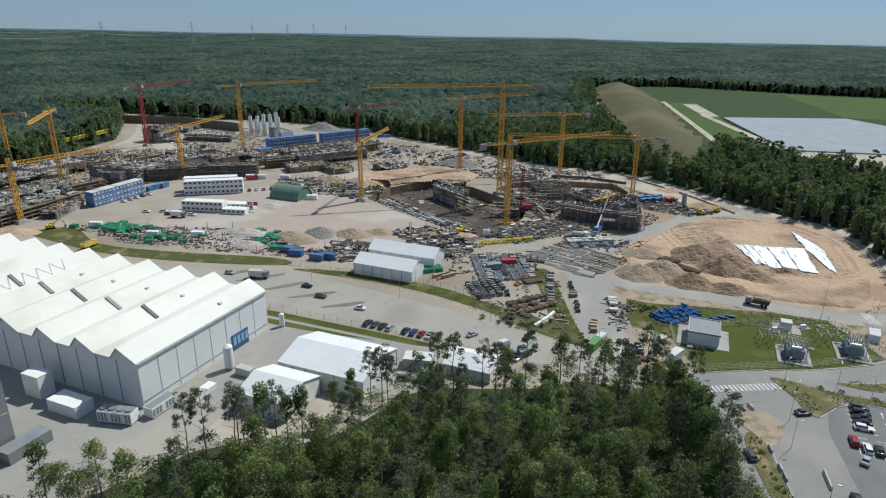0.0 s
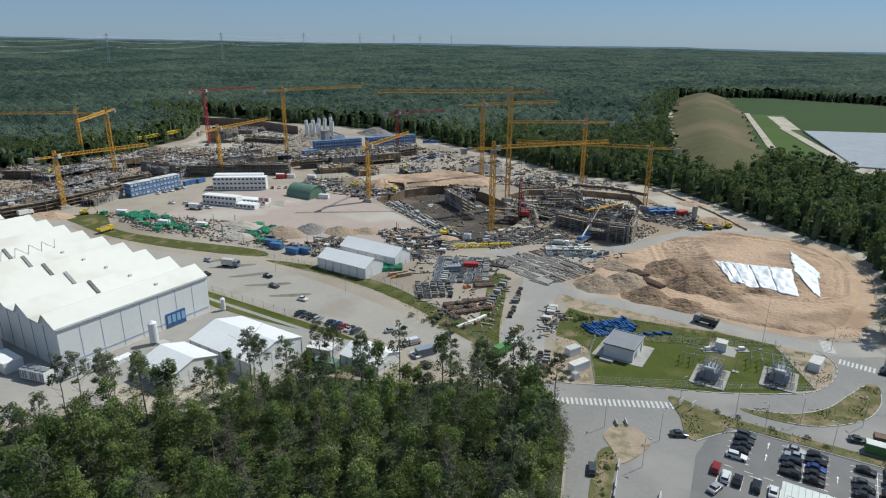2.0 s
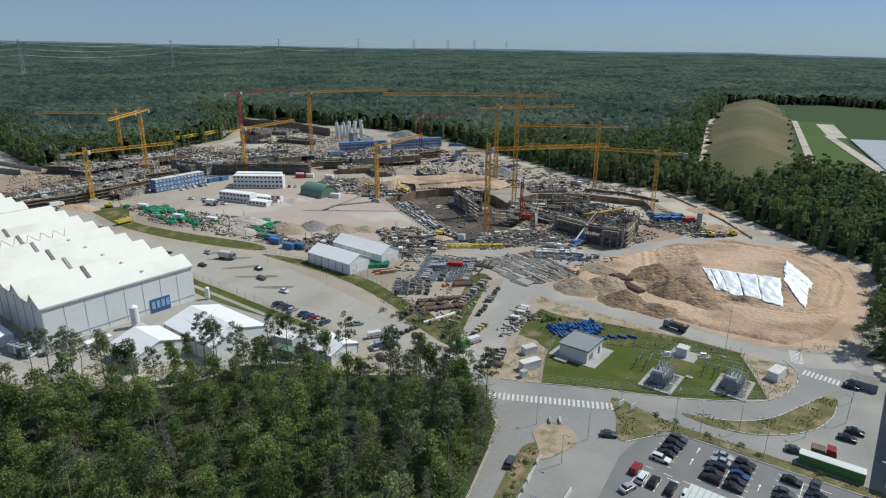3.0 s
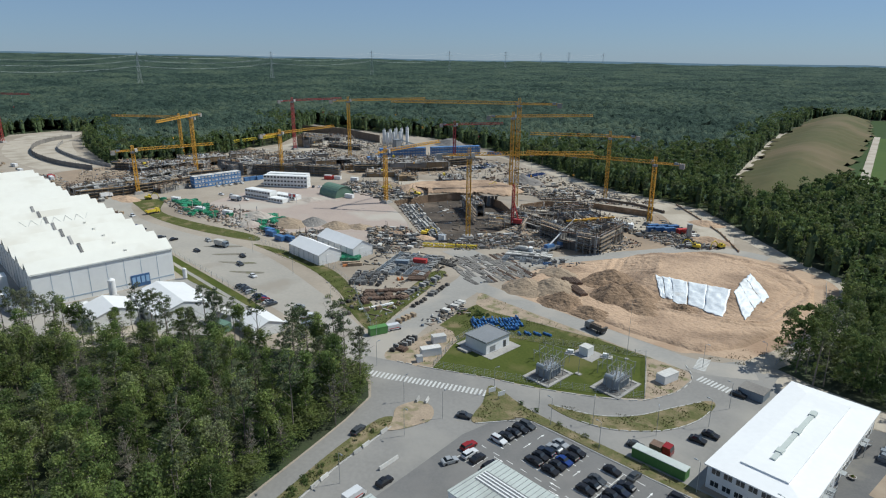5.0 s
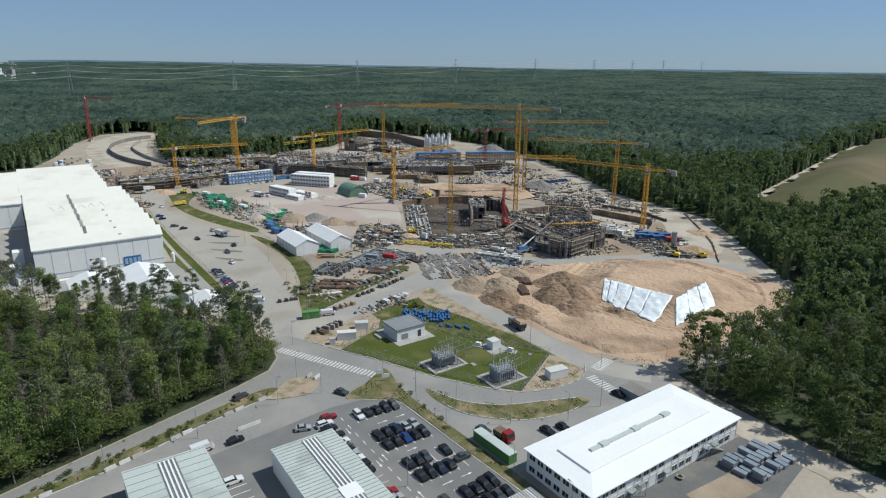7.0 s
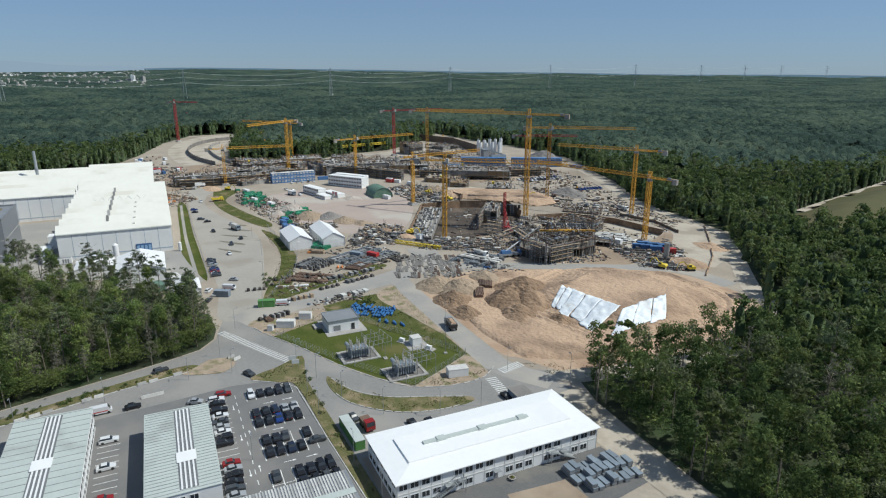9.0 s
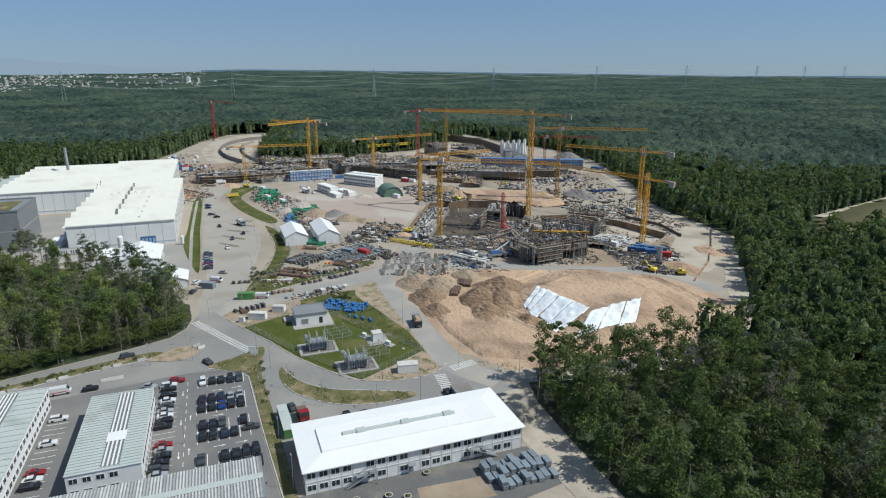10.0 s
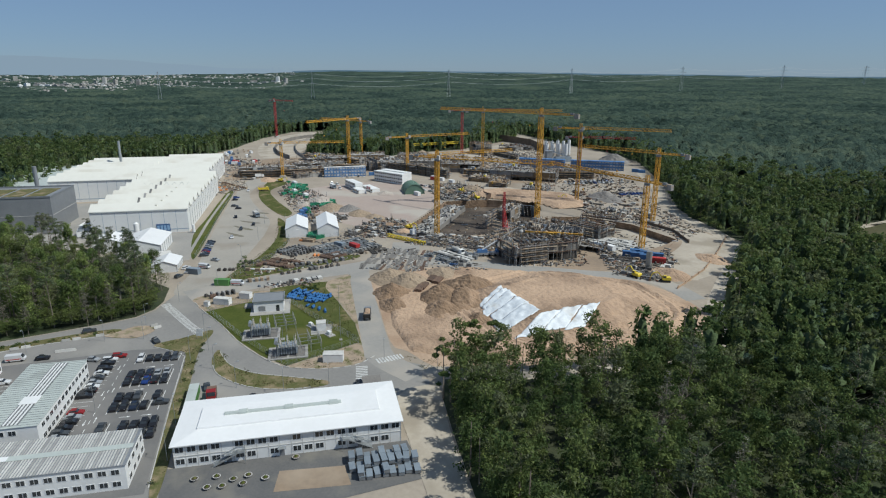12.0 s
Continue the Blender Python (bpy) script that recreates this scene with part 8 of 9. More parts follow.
rows((-86, 203), 60, 2, 2.2, 4, 2.0, ["bag", "orange", "pallet"], 0, 0.9)
yard([(-240, 300), (-200, 300), (-185, 318), (-220, 340), (-245, 320)], GREY_MIX + ["rust", "pallet"], 36, 30)
yard([(-195, 300), (-176, 296), (-172, 320), (-186, 328)], GREY_MIX, 24, 30)
yard([(-250, 400), (-170, 430), (-200, 462), (-262, 470), (-275, 430)], GREY_MIX + ["rust", "pallet"], 50, 60)
yard([(-160, 372), (-112, 380), (-90, 404), (-120, 428), (-180, 440), (-190, 400)], GREY_MIX + ["rust", "pallet"], 56, 50)
yard([(-420, 285), (-372, 262), (-360, 330), (-400, 350)], GREY_MIX + ["rust", "pallet"], 44, 10)
yard([(-30, 345), (0, 336), (12, 350), (-12, 372), (-28, 366)], GREY_MIX + ["beam", "pale"], 30, 50)
yard([(-310, 130), (-290, 150), (-300, 200), (-318, 240), (-330, 160)], GREY_MIX, 20, 90)
rows((-272, 128), 32, 5, 4.2, 7, 6.0, ["rebar", "rust", "orange", "pallet"], 40, 0.8)
yard([(-440, 130), (-350, 120), (-330, 140), (-420, 165)], GREY_MIX + ["blue", "white", "redc"], 34, 10)
yard([(-520, 130), (-450, 110), (-430, 150), (-500, 150)], ["blue", "white", "panel", "pallet"], 16, 10)
yard([(-430, 400), (-380, 380), (-370, 430), (-420, 470)], GREY_MIX + ["rust", "pallet"], 26, 30)
yard([(-320, 372), (-296, 350), (-286, 384), (-310, 400)], GREY_MIX, 20, 60)
yard([(-52, 372), (-40, 366), (-30, 380), (-46, 394)], ["pale", "beam"], 8, 40, z=-4.9)
yard([(-70, 346), (-52, 350), (-46, 374), (-66, 376)], ["pale", "white_board", "pale", "bag"], 34, 40, z=-3.4)
yard([(-158, 318), (-120, 320), (-110, 336), (-140, 346)], ["beam", "panel", "pale"], 14, 30, z=-5.9)
for k, x, y, rz in (("blue", -25, 356, 60), ("blue", -22, 358.5, 60), ("blue", -18, 361, 60), ("blue", -27, 361, 60), ("blue", -23, 364, 60), ("blue", -19, 367, 60), ("grey", -40, 348, 20), ("white", -37, 352, 20), ("redc", -12, 364, 60),
                    ("blue", -157, 205, 10), ("blue", -152, 203, 10), ("blue", -141, 202, 5), ("blue", -137, 205, 5), ("grey", -70, 222, 40), ("redc", -66, 229, 30), ("greenc", -21.4, 171.6, 74), ("blue", -300, 205, 90),
                    ("white", -258, 314, 36), ("redc", -262, 309, 36), ("white", -244, 320, 20), ("white", -404, 130, 10), ("blue", -380, 128, 5), ("white", -430, 122, 10)):
    put(k, x, y, rz)
for x, y, rz, lab, cab, load, kind in (
        (-46, 277, 30, "pale concrete mixer lorry", WALL_WHITE, PALE_GOODS, "mixer"), (-262, 310, 36, "red and white lorry beside the cabins", RED, WALL_WHITE, "box"),
        (26, 226.4, 172, "dark tipper lorry with sand on the site road", FACADE_GREY, DARK_GOODS, "tip"),
        (-240, 226, 20, "pale lorry on the gravel", GREY_BLUE, WALL_WHITE, "box"), (-240, 175, 100, "yellow tipper lorry on the road", YELLOW_BRIGHT, YELLOW_BRIGHT, "tip"), 
        (-100, 410, 20, "pale concrete mixer lorry", WALL_WHITE, PALE_GOODS, "mixer"), (-304, 168, 95, "white lorry beside the tunnel", WALL_WHITE, WALL_WHITE, "box"), (-150, 176, 20, "pale lorry on the hall car park", GREY_BLUE, PALE_GOODS, "box")):
    truck(lab, x, y, rz, cab, load, kind=kind)
for x, y, rz, p in ((5, 343, 200, YELLOW_BRIGHT), (13, 352, 250, YELLOW_BRIGHT), (-100, 262, 40, YELLOW_BRIGHT), (-176, 322, 200, YELLOW_BRIGHT), (-205, 318, 10, YELLOW_BRIGHT), (-118, 395, 300, STEEL_GREY), (-460, 260, 30, YELLOW_BRIGHT),
                    (-280, 186, 60, YELLOW_BRIGHT), (-380, 330, 10, YELLOW_BRIGHT), (-160, 376, 80, YELLOW_BRIGHT)):
    excavator("%s excavator with its arm lowered" % ("yellow" if p is YELLOW_BRIGHT else "red" if p is RED else "grey"), x, y, rz, p)
# yellow crane parts laid out beside the crane
for i in range(5):
    t = thing("crane_section", "bright yellow crane ballast frame lying on the ground", "crane part", -84 + i * 4.2, 249.5 + i * 3.3, 0.1, 40, group="crane parts")
    part("lattice_section", lattice(Solid(), (-2.4, 0, 0.9), (2.4, 0, 0.9), 1.4, 3, 0.26, 0.18), YELLOW_BRIGHT, t)
box_unit("site_hut", "white hut beside the crane foot", "hut", -87, 262, 3.2, 2.4, 3.0, WALL_WHITE, 20)
t = thing("silo_tank", "pale upright site silo on a frame", "silo", -4, 354)
part("shell", Solid().tube((0, 0, 2.5), (0, 0, 8.5), 1.3, n=14), GALV, t)
part("cone", Solid().tube((0, 0, 2.5), (0, 0, 0.8), 1.3, 0.3, 14), GALV, t)
for a in (0.8, 2.4, 3.9, 5.5):
    part("leg", Solid().bar((1.2 * math.cos(a), 1.2 * math.sin(a), 0), (1.2 * math.cos(a), 1.2 * math.sin(a), 3), 0.2), STEEL_GREY, t)


for x, y, rz in ((1.2, 251.2, -28), (3.6, 249.4, -24), (-4.6, 258.4, -30), (-6.4, 256.2, -26)):
    put("pipe", x, y, rz, mound_height(x, y) + 0.25)


# ---- small building material strewn over the site ----
def clutter():
    r = np.random.default_rng(55)
    areas = [([(-92, 224), (-80, 242), (-60, 240), (-46, 226), (-40, 186), (-46, 176), (-60, 186), (-74, 198)], 190), ([(-66, 248), (-40, 278), (-16, 288), (-16, 268), (-31, 231), (-48, 240)], 150),
             ([(-132, 250), (-108, 232), (-86, 226), (-84, 246), (-100, 260), (-118, 264)], 700), ([(-152, 206), (-126, 204), (-122, 224), (-140, 232)], 350), ([(-84, 262), (-70, 256), (-44, 292), (-60, 302), (-80, 290)], 900),
             ([(-275, 192), (-230, 186), (-150, 200), (-158, 214), (-186, 226), (-250, 206)], 700), ([(-240, 300), (-200, 296), (-172, 300), (-172, 326), (-220, 340), (-245, 320)], 900),
             ([(-285, 380), (-160, 372), (-90, 404), (-120, 430), (-200, 462), (-262, 470), (-290, 430)], 1100), ([(-420, 200), (-330, 150), (-310, 150), (-318, 340), (-300, 400), (-340, 400), (-420, 350)], 900),
             ([(-40, 345), (0, 336), (14, 350), (-12, 374), (-30, 380), (-60, 345)], 900), ([(-440, 120), (-330, 120), (-310, 160), (-420, 165)], 600), ([(-470, 440), (-560, 490), (-460, 500), (-380, 480), (-380, 400)], 900),
             ([(-34, 178), (-29, 176), (-44, 222), (-50, 224)], 110), ([(-19, 186), (-14, 186), (-14, 206), (-25, 212)], 70), ([(-100, 300), (-40, 296), (-20, 300), (-14, 330), (-50, 345), (-96, 335)], 900)]
    areas += [([(-420, 180), (-330, 150), (-318, 240), (-340, 300), (-400, 300), (-430, 240)], 700), ([(-430, 390), (-300, 350), (-240, 380), (-250, 470), (-330, 440), (-400, 440)], 1300), ([(-140, 372), (-60, 400), (-30, 380), (-20, 350), (-60, 420), (-120, 430)], 700), ([(-300, 120), (-222, 140), (-250, 165), (-300, 155)], 260)]
    cs = []
    for poly, n in areas:
        xs, ys = np.array([p[0] for p in poly]), np.array([p[1] for p in poly])
        x, y = r.uniform(xs.min(), xs.max(), n * 3), r.uniform(ys.min(), ys.max(), n * 3)
        ok = inside(x, y, poly)
        for q, _ in PITS:
            ok &= ~inside(x, y, q)
        cs.append(np.stack([x[ok][:n], y[ok][:n]], 1))
    for q, dep in PITS:
        xs, ys = np.array([p[0] for p in q]), np.array([p[1] for p in q])
        x, y = r.uniform(xs.min(), xs.max(), 900), r.uniform(ys.min(), ys.max(), 900)
        ok = inside(x, y, q)
        cs.append(np.stack([x[ok][:190], y[ok][:190]], 1))
    c = np.concatenate(cs)
    n = len(c)
    down = np.zeros(n)
    for q, dep in PITS:
        down[inside(c[:, 0], c[:, 1], q)] = -dep
    kind = r.uniform(size=n)
    lx = np.where(kind < 0.55, r.uniform(0.3, 1.2, n), r.uniform(1.6, 5.0, n))
    ly = np.where(kind < 0.55, r.uniform(0.25, 0.9, n), r.uniform(0.12, 0.4, n))
    lz = np.where(kind < 0.55, r.uniform(0.15, 0.8, n), r.uniform(0.15, 0.5, n))
    post = (kind > 0.95) & (c[:, 0] < -100)
    lx, ly, lz = np.where(post, 0.22, lx), np.where(post, 0.22, ly), np.where(post, r.uniform(1.5, 4.5, n), lz)
    a = r.normal(0.5, 0.35, n) + np.where(r.uniform(size=n) < 0.4, np.pi / 2, 0)
    corner = np.array([(-1, -1, 0), (1, -1, 0), (1, 1, 0), (-1, 1, 0), (-1, -1, 1), (1, -1, 1), (1, 1, 1), (-1, 1, 1)], float)
    v = corner[None] * np.stack([lx / 2, ly / 2, lz], 1)[:, None]
    ca, sa_ = np.cos(a)[:, None], np.sin(a)[:, None]
    vv = np.stack([v[..., 0] * ca - v[..., 1] * sa_ + c[:, :1], v[..., 0] * sa_ + v[..., 1] * ca + c[:, 1:], v[..., 2] + 0.05 + down[:, None]], -1)
    f = np.array([(4, 5, 6, 7), (0, 1, 5, 4), (1, 2, 6, 5), (2, 3, 7, 6), (3, 0, 4, 7)])
    ff = (f[None] + (np.arange(n) * 8)[:, None, None]).reshape(-1, 4)
    tagged(new("strewn_material", raw_mesh("strewn_material", vv.reshape(-1, 3), ff, CLUTTER)), "small boards, blocks, panels and bars strewn over the site", "building material", "", "stuff")


clutter()


# ---- transformer compound ----
house = thing("substation_house", "flat-roofed pale grey substation house on a concrete apron", "building", 9.0, 191.8)
part("apron", Solid().box(-7.5, -6.5, 0.05, 7.5, 7.5, 0.2), CONCRETE, house)
part("wall", Solid().box(-4.4, -5.3, 0.2, 4.4, 5.3, 3.9), WALL_WHITE, house)
part("roof", Solid().box(-4.7, -5.6, 3.9, 4.7, 5.6, 4.2), FACADE_GREY, house)
part("parapet", Solid().box(-4.7, -5.6, 4.2, 4.7, -5.4, 4.45).box(-4.7, 5.4, 4.2, 4.7, 5.6, 4.45).box(-4.7, -5.4, 4.2, -4.5, 5.4, 4.45).box(4.5, -5.4, 4.2, 4.7, 5.4, 4.45), GALV, house)
part("door", Solid().box(4.4, 2.6, 0.2, 4.48, 3.8, 2.5), GLASS, house)
part("vent_grille", Solid().box(4.4, -3.6, 0.6, 4.47, -1.2, 2.4), STEEL_GREY, house)
part("ramp", Solid().box(-4.4, -9.0, 0.06, -0.5, -6.5, 0.7), CONCRETE, house)


def transformer(x, y, rz):
    t = thing("transformer", "grey-blue power transformer with tall bushings on a concrete slab", "transformer", x, y, 0.06, rz, group="transformers")
    part("slab", Solid().box(-6.0, -4.5, 0, 6.0, -3.6, 0.3).box(-6.0, 3.6, 0, 6.0, 4.5, 0.3).box(-6.0, -3.6, 0, -5.1, 3.6, 0.3).box(5.1, -3.6, 0, 6.0, 3.6, 0.3).box(-0.3, -3.6, 0, 0.3, 3.6, 0.28), CONCRETE, t)
    part("oil_pit", Solid().box(-5.1, -3.6, 0, 5.1, 3.6, 0.12), CONCRETE_DARK, t)
    part("tank", Solid().box(-2.9, -1.3, 0.4, 2.9, 1.3, 3.3, 0.05), TRAFO, t)
    fin = Solid().box(-0.12, 1.35, 0.7, 0.12, 2.4, 3.2, 0.04).mesh("cooling_fin", TRAFO)
    for i in range(8):
        for turn in (0, 180):
            part("cooling_fin", fin, None, t).matrix_basis = pose(0, 0, 0, 0, 0, turn) @ pose(-2.6 + i * 0.75, 0, 0)
    part("conservator", Solid().tube((-3.4, -1.2, 4.2), (-3.4, 1.4, 4.2), 0.62, n=14), GALV, t)
    part("bracket", Solid().bar((-3.4, -0.8, 0.3), (-3.4, -0.8, 3.7), 0.2).bar((-3.4, 1.0, 0.3), (-3.4, 1.0, 3.7), 0.2), STEEL_GREY, t)
    for i in range(9):
        bx, by, hi = -2.2 + (i % 3) * 2.2, -1.0 + (i // 3) * 1.0, (3.0, 2.1, 2.6)[i // 3]
        b = part("bushing", Solid().tube((bx, by, 3.3), (bx * 1.12, by * 1.3, 3.3 + hi), 0.17, 0.07, 8), INSULATOR, t)
        for k in range(3):
            f = 0.2 + 0.22 * k
            c = Vector((bx, by, 3.3)).lerp(Vector((bx * 1.12, by * 1.3, 3.3 + hi)), f)
            part("shed_disc", Solid().tube(tuple(c), (c.x, c.y, c.z + 0.12), 0.27, 0.2, 8), INSULATOR, b)
    rack = part("arrester_rack", Solid().bar((-3, -2.9, 0), (-3, -2.9, 3.4), 0.16).bar((3, -2.9, 0), (3, -2.9, 3.4), 0.16).bar((-3, -2.9, 3.4), (3, -2.9, 3.4), 0.16), GALV, t)
    for i in range(6):
        part("arrester", Solid().tube((-2.7 + i * 1.08, -2.9, 3.4), (-2.7 + i * 1.08, -2.9, 5.4), 0.16, 0.06, 8), INSULATOR, rack)
    for i in range(3):
        part("busbar", Solid().bar((-2.4 + i * 2.2, -2.9, 5.3), (-2.4 + i * 2.2, 1.0, 5.7), 0.07), GALV, t)


transformer(34, 190.5, 90)
transformer(50.5, 199.5, 90)
def switchgear(x, y, rz):
    """An open busbar frame: posts with insulators, carrying cross tubes."""
    t = thing("busbar_frame", "galvanised busbar frame with pale insulators", "switchgear", x, y, 0.06, rz, group="busbar frames")
    for i in range(4):
        for j in range(3):
            px, py, hi = -4.2 + i * 2.8, -3.2 + j * 3.2, 2.6 + 0.5 * (j % 2)
            post = part("post", Solid().bar((px, py, 0), (px, py, hi), 0.13), GALV, t)
            part("insulator", Solid().tube((px, py, hi), (px, py, hi + 1.1), 0.17, 0.09, 7), INSULATOR, post)
    for j in range(3):
        part("busbar", Solid().bar((-4.6, -3.2 + j * 3.2, 3.75 + 0.5 * (j % 2)), (4.6, -3.2 + j * 3.2, 3.75 + 0.5 * (j % 2)), 0.09), GALV, t)
    for i in range(4):
        part("cross_tube", Solid().bar((-4.2 + i * 2.8, -3.4, 2.55), (-4.2 + i * 2.8, 3.4, 2.55), 0.11), GALV, t)


switchgear(29.5, 198.0, 8)
switchgear(46.5, 206.0, 8)
mast2 = thing("earthing_post", "thin galvanised post on a small concrete foot", "post", 39.5, 197.5)
part("foot", Solid().box(-0.9, -0.6, 0.06, 0.9, 0.6, 0.3), CONCRETE, mast2)
part("pole", Solid().tube((0, 0, 0.3), (0, 0, 5.0), 0.07, n=6), GALV, mast2)
for sx, sy in ((30.4, 206.8), (39.2, 212.6)):
    sg = thing("cable_terminal", "pale cable terminal box on a concrete pad", "cable terminal", sx, sy, 0.06, 30, group="cable terminals")
    part("pad", Solid().box(-1.8, -1.2, 0, 1.8, 1.2, 0.25), CONCRETE, sg)
    part("cabinet", Solid().box(-1.2, -0.5, 0.25, 0.6, 0.5, 1.3, 0.03), WALL_WHITE, sg)
    part("terminal", Solid().tube((1.0, 0, 0.25), (1.0, 0, 1.7), 0.15, 0.08, 8), INSULATOR, sg)
for x, y, lx, ly, h, rz, lab in ((33.6, 210, 3.2, 3.2, 2.8, 0, "small pale kiosk on a slab"), (58.6, 213, 3.0, 6.0, 2.6, -10, "low pale kiosk at the compound corner"), (1.5, 174.4, 6.2, 2.5, 2.6, 66, "white container outside the compound"),
                                 (-3.4, 182.3, 4.4, 2.5, 2.4, 66, "white cabin outside the compound"), (2.6, 168.9, 1.8, 1.6, 2.0, 66, "small pale cabin at the roadside")):
    box_unit("kiosk", lab, "kiosk", x, y, lx, ly, h, WALL_WHITE, rz, False, lid=PALE_GOODS)
part("slab", Solid().box(30, 206.5, 0.05, 38, 213.5, 0.14), CONCRETE, thing("concrete_slab", "concrete slab below the kiosk", "slab"))
# blue pipes
pr = random.Random(3)
blue_pipe = Solid().tube((-1.0, 0, 0.4), (1.0, 0, 0.4), 0.4, n=10).mesh("pipe", BLUE_PIPE)
for i in range(62):
    row, k = divmod(i, 16)
    x, y = -7.2 + k * 0.66 + row * 2.0 + pr.uniform(-0.25, 0.25), 201.4 + k * 0.86 - row * 1.35 + pr.uniform(-0.25, 0.25)
    if pr.random() < 0.9:
        whole("plastic_pipe", blue_pipe, None, "short blue plastic pipe lying in a row on the grass", "pipe", x, y, 0.08, -34 + pr.gauss(0, 6), group="blue pipes")
    if pr.random() < 0.1:
        whole("plastic_pipe", blue_pipe, None, "short blue plastic pipe stacked on others", "pipe", x + 0.35, y + 0.45, 0.78, -34 + pr.gauss(0, 10), group="blue pipes")
for i in range(7):
    whole("plastic_pipe", blue_pipe, None, "short blue plastic pipe lying in a row on the grass", "pipe", 10.6 + i * 1.2, 205.6 + i * 1.05 + (i % 2) * 0.9, 0.08, -30 + i * 5, group="blue pipes")


# ---- fences, posts and lamps ----
def fence(label, line, h=2.2, gap=3.0, rails=3, mesh_wire=0.035):
    t = thing("fence", label, "fence")
    post = Solid().bar((0, 0, 0), (0, 0, h), 0.1).mesh("post", GALV)
    for (xa, ya), (xb, yb) in zip(line, line[1:]):
        ln = math.hypot(xb - xa, yb - ya)
        n = max(1, int(ln / gap))
        for k in range(n):
            part("post", post, None, t).matrix_basis = pose(xa + (xb - xa) * k / n, ya + (yb - ya) * k / n, 0.05)
        for k in range(rails):
            z = 0.2 + (h - 0.3) * k / (rails - 1)
            part("rail", Solid().bar((xa, ya, z), (xb, yb, z), mesh_wire), GALV, t)


fence("galvanised mesh fence round the transformer compound", [(8, 169.8), (38, 185.5), (57, 197.6), (59.3, 199.4), (47.3, 221.4), (20, 206.2), (-1.2, 196.2), (1.2, 184), (8, 169.8)], rails=5)
fence("galvanised fence along the hall car park", [(-64, 154.3), (-112, 154.6), (-150, 154.0), (-236, 154.6)], 2.4, 5.0, 4)
fence("site fence beside the storage tents", [(-22, 171), (-46, 182), (-62, 191), (-86, 197), (-122, 194), (-150, 193)], 2.2, 3.5, 4)
fence("site fence between tents and goods", [(-88, 196), (-92, 222), (-110, 232)], 2.2, 3.5, 4)
fence("site fence along the perimeter track", [(76, 246), (74, 300), (64, 334)], 1.4, 3.0, 2, 0.08)


def lamp_post(x, y, rz, h=7.5):
    t = thing("street_lamp", "slim grey street lamp with a short arm", "street lamp", x, y, 0.1, rz, group="street lamps")
    part("pole", Solid().tube((0, 0, 0), (0, 0, h), 0.07, 0.045, 6), GALV, t)
    part("arm", Solid().bar((0, 0, h), (0.9, 0, h + 0.15), 0.06), GALV, t)
    part("lantern", Solid().box(0.7, -0.14, h + 0.08, 1.4, 0.14, h + 0.24, 0.03), GALV, t)


for x, y, rz in ((29.6, 153.1, 90), (28.9, 141.2, 0), (64, 170.6, 180), (86.1, 173.2, 180), (76.2, 152.2, 0), (43, 175, 90), (57, 178.6, 120), (70, 186, 120), (77, 199, 180), (77, 211, 180), (30, 172, 60), (50, 170.8, 180),
                 (33, 120, 0), (36, 100, 0), (17, 151, 90), (102, 174.4, 180), (-20, 170, 0), (-56, 176, 270), (-92, 181, 270), (-130, 182, 270), (62, 228, 0), (74, 242, 180), (-4, 158, 90)):
    lamp_post(x, y, rz)
mast = thing("lightning_mast", "tall thin lightning mast in the compound", "mast", 44, 216)
part("pole", Solid().tube((0, 0, 0), (0, 0, 19), 0.08, 0.03, 6), GALV, mast)
part("foot", Solid().box(-0.5, -0.5, 0, 0.5, 0.5, 0.4), CONCRETE, mast)


# ---- road markings and kerbs ----
def bars_along(name, a, b, count, length, width, z, label):
    """The bars of a crossing, as pieces of the road."""
    t = thing(name, label, "road marking", kind="structure")
    a, b = Vector(a), Vector(b)
    d = (b - a).normalized()
    bar = Solid().box(-width / 2, -length / 2, 0, width / 2, length / 2, 0.006).mesh("stripe", PAINT_WORN)
    for i in range(count):
        p = a.lerp(b, (i + 0.5) / count)
        part("stripe", bar, None, t).matrix_basis = pose(p.x, p.y, z, 0, 0, math.degrees(math.atan2(d.y, d.x)))


bars_along("zebra_crossing_1", (-3, 153), (29, 170.2), 30, 3.2, 0.6, 0.095, "white zebra crossing over the junction")
bars_along("zebra_crossing_2", (64, 221), (73.5, 220.2), 9, 3.4, 0.55, 0.095, "white zebra crossing")
bars_along("zebra_crossing_3", (62, 225.6), (60, 234), 9, 3.4, 0.55, 0.095, "white zebra crossing on the site road")
BAYS = Solid()
for xa, xb, ya, n in ((43.4, 48.6, 154.8, 6), (54.2, 59.0, 154.6, 6), (59.0, 63.8, 154.6, 6), (67.6, 72.6, 155.0, 6), (72.6, 77.8, 155.0, 6), (82.6, 87.6, 154.8, 6), (87.6, 92.4, 154.8, 6)):
    for k in range(n):
        BAYS.box(xa, ya + k * 2.45 - 0.08, 0, xb, ya + k * 2.45 + 0.08, 0.005)
for x in (59.0, 72.6, 87.6):
    BAYS.box(x - 0.06, 154.6, 0.006, x + 0.06, 167.0, 0.011)
for k in range(18):
    BAYS.box(43.4 + k * 2.4, 144.8, 0, 43.52 + k * 2.4, 149.8, 0.005)
for k in range(16):
    BAYS.box(56 + k * 2.5, 119.6, 0, 56.14 + k * 2.5, 124.4, 0.005)
for k in range(14):
    BAYS.box(44 + k * 4.0, 152.0, 0, 45.8 + k * 4.0, 152.14, 0.005)
whole("parking_marking", BAYS, PAINT_WHITE, "white painted bay lines of the car park", "road marking", 0, 0, 0.093, kind="structure")
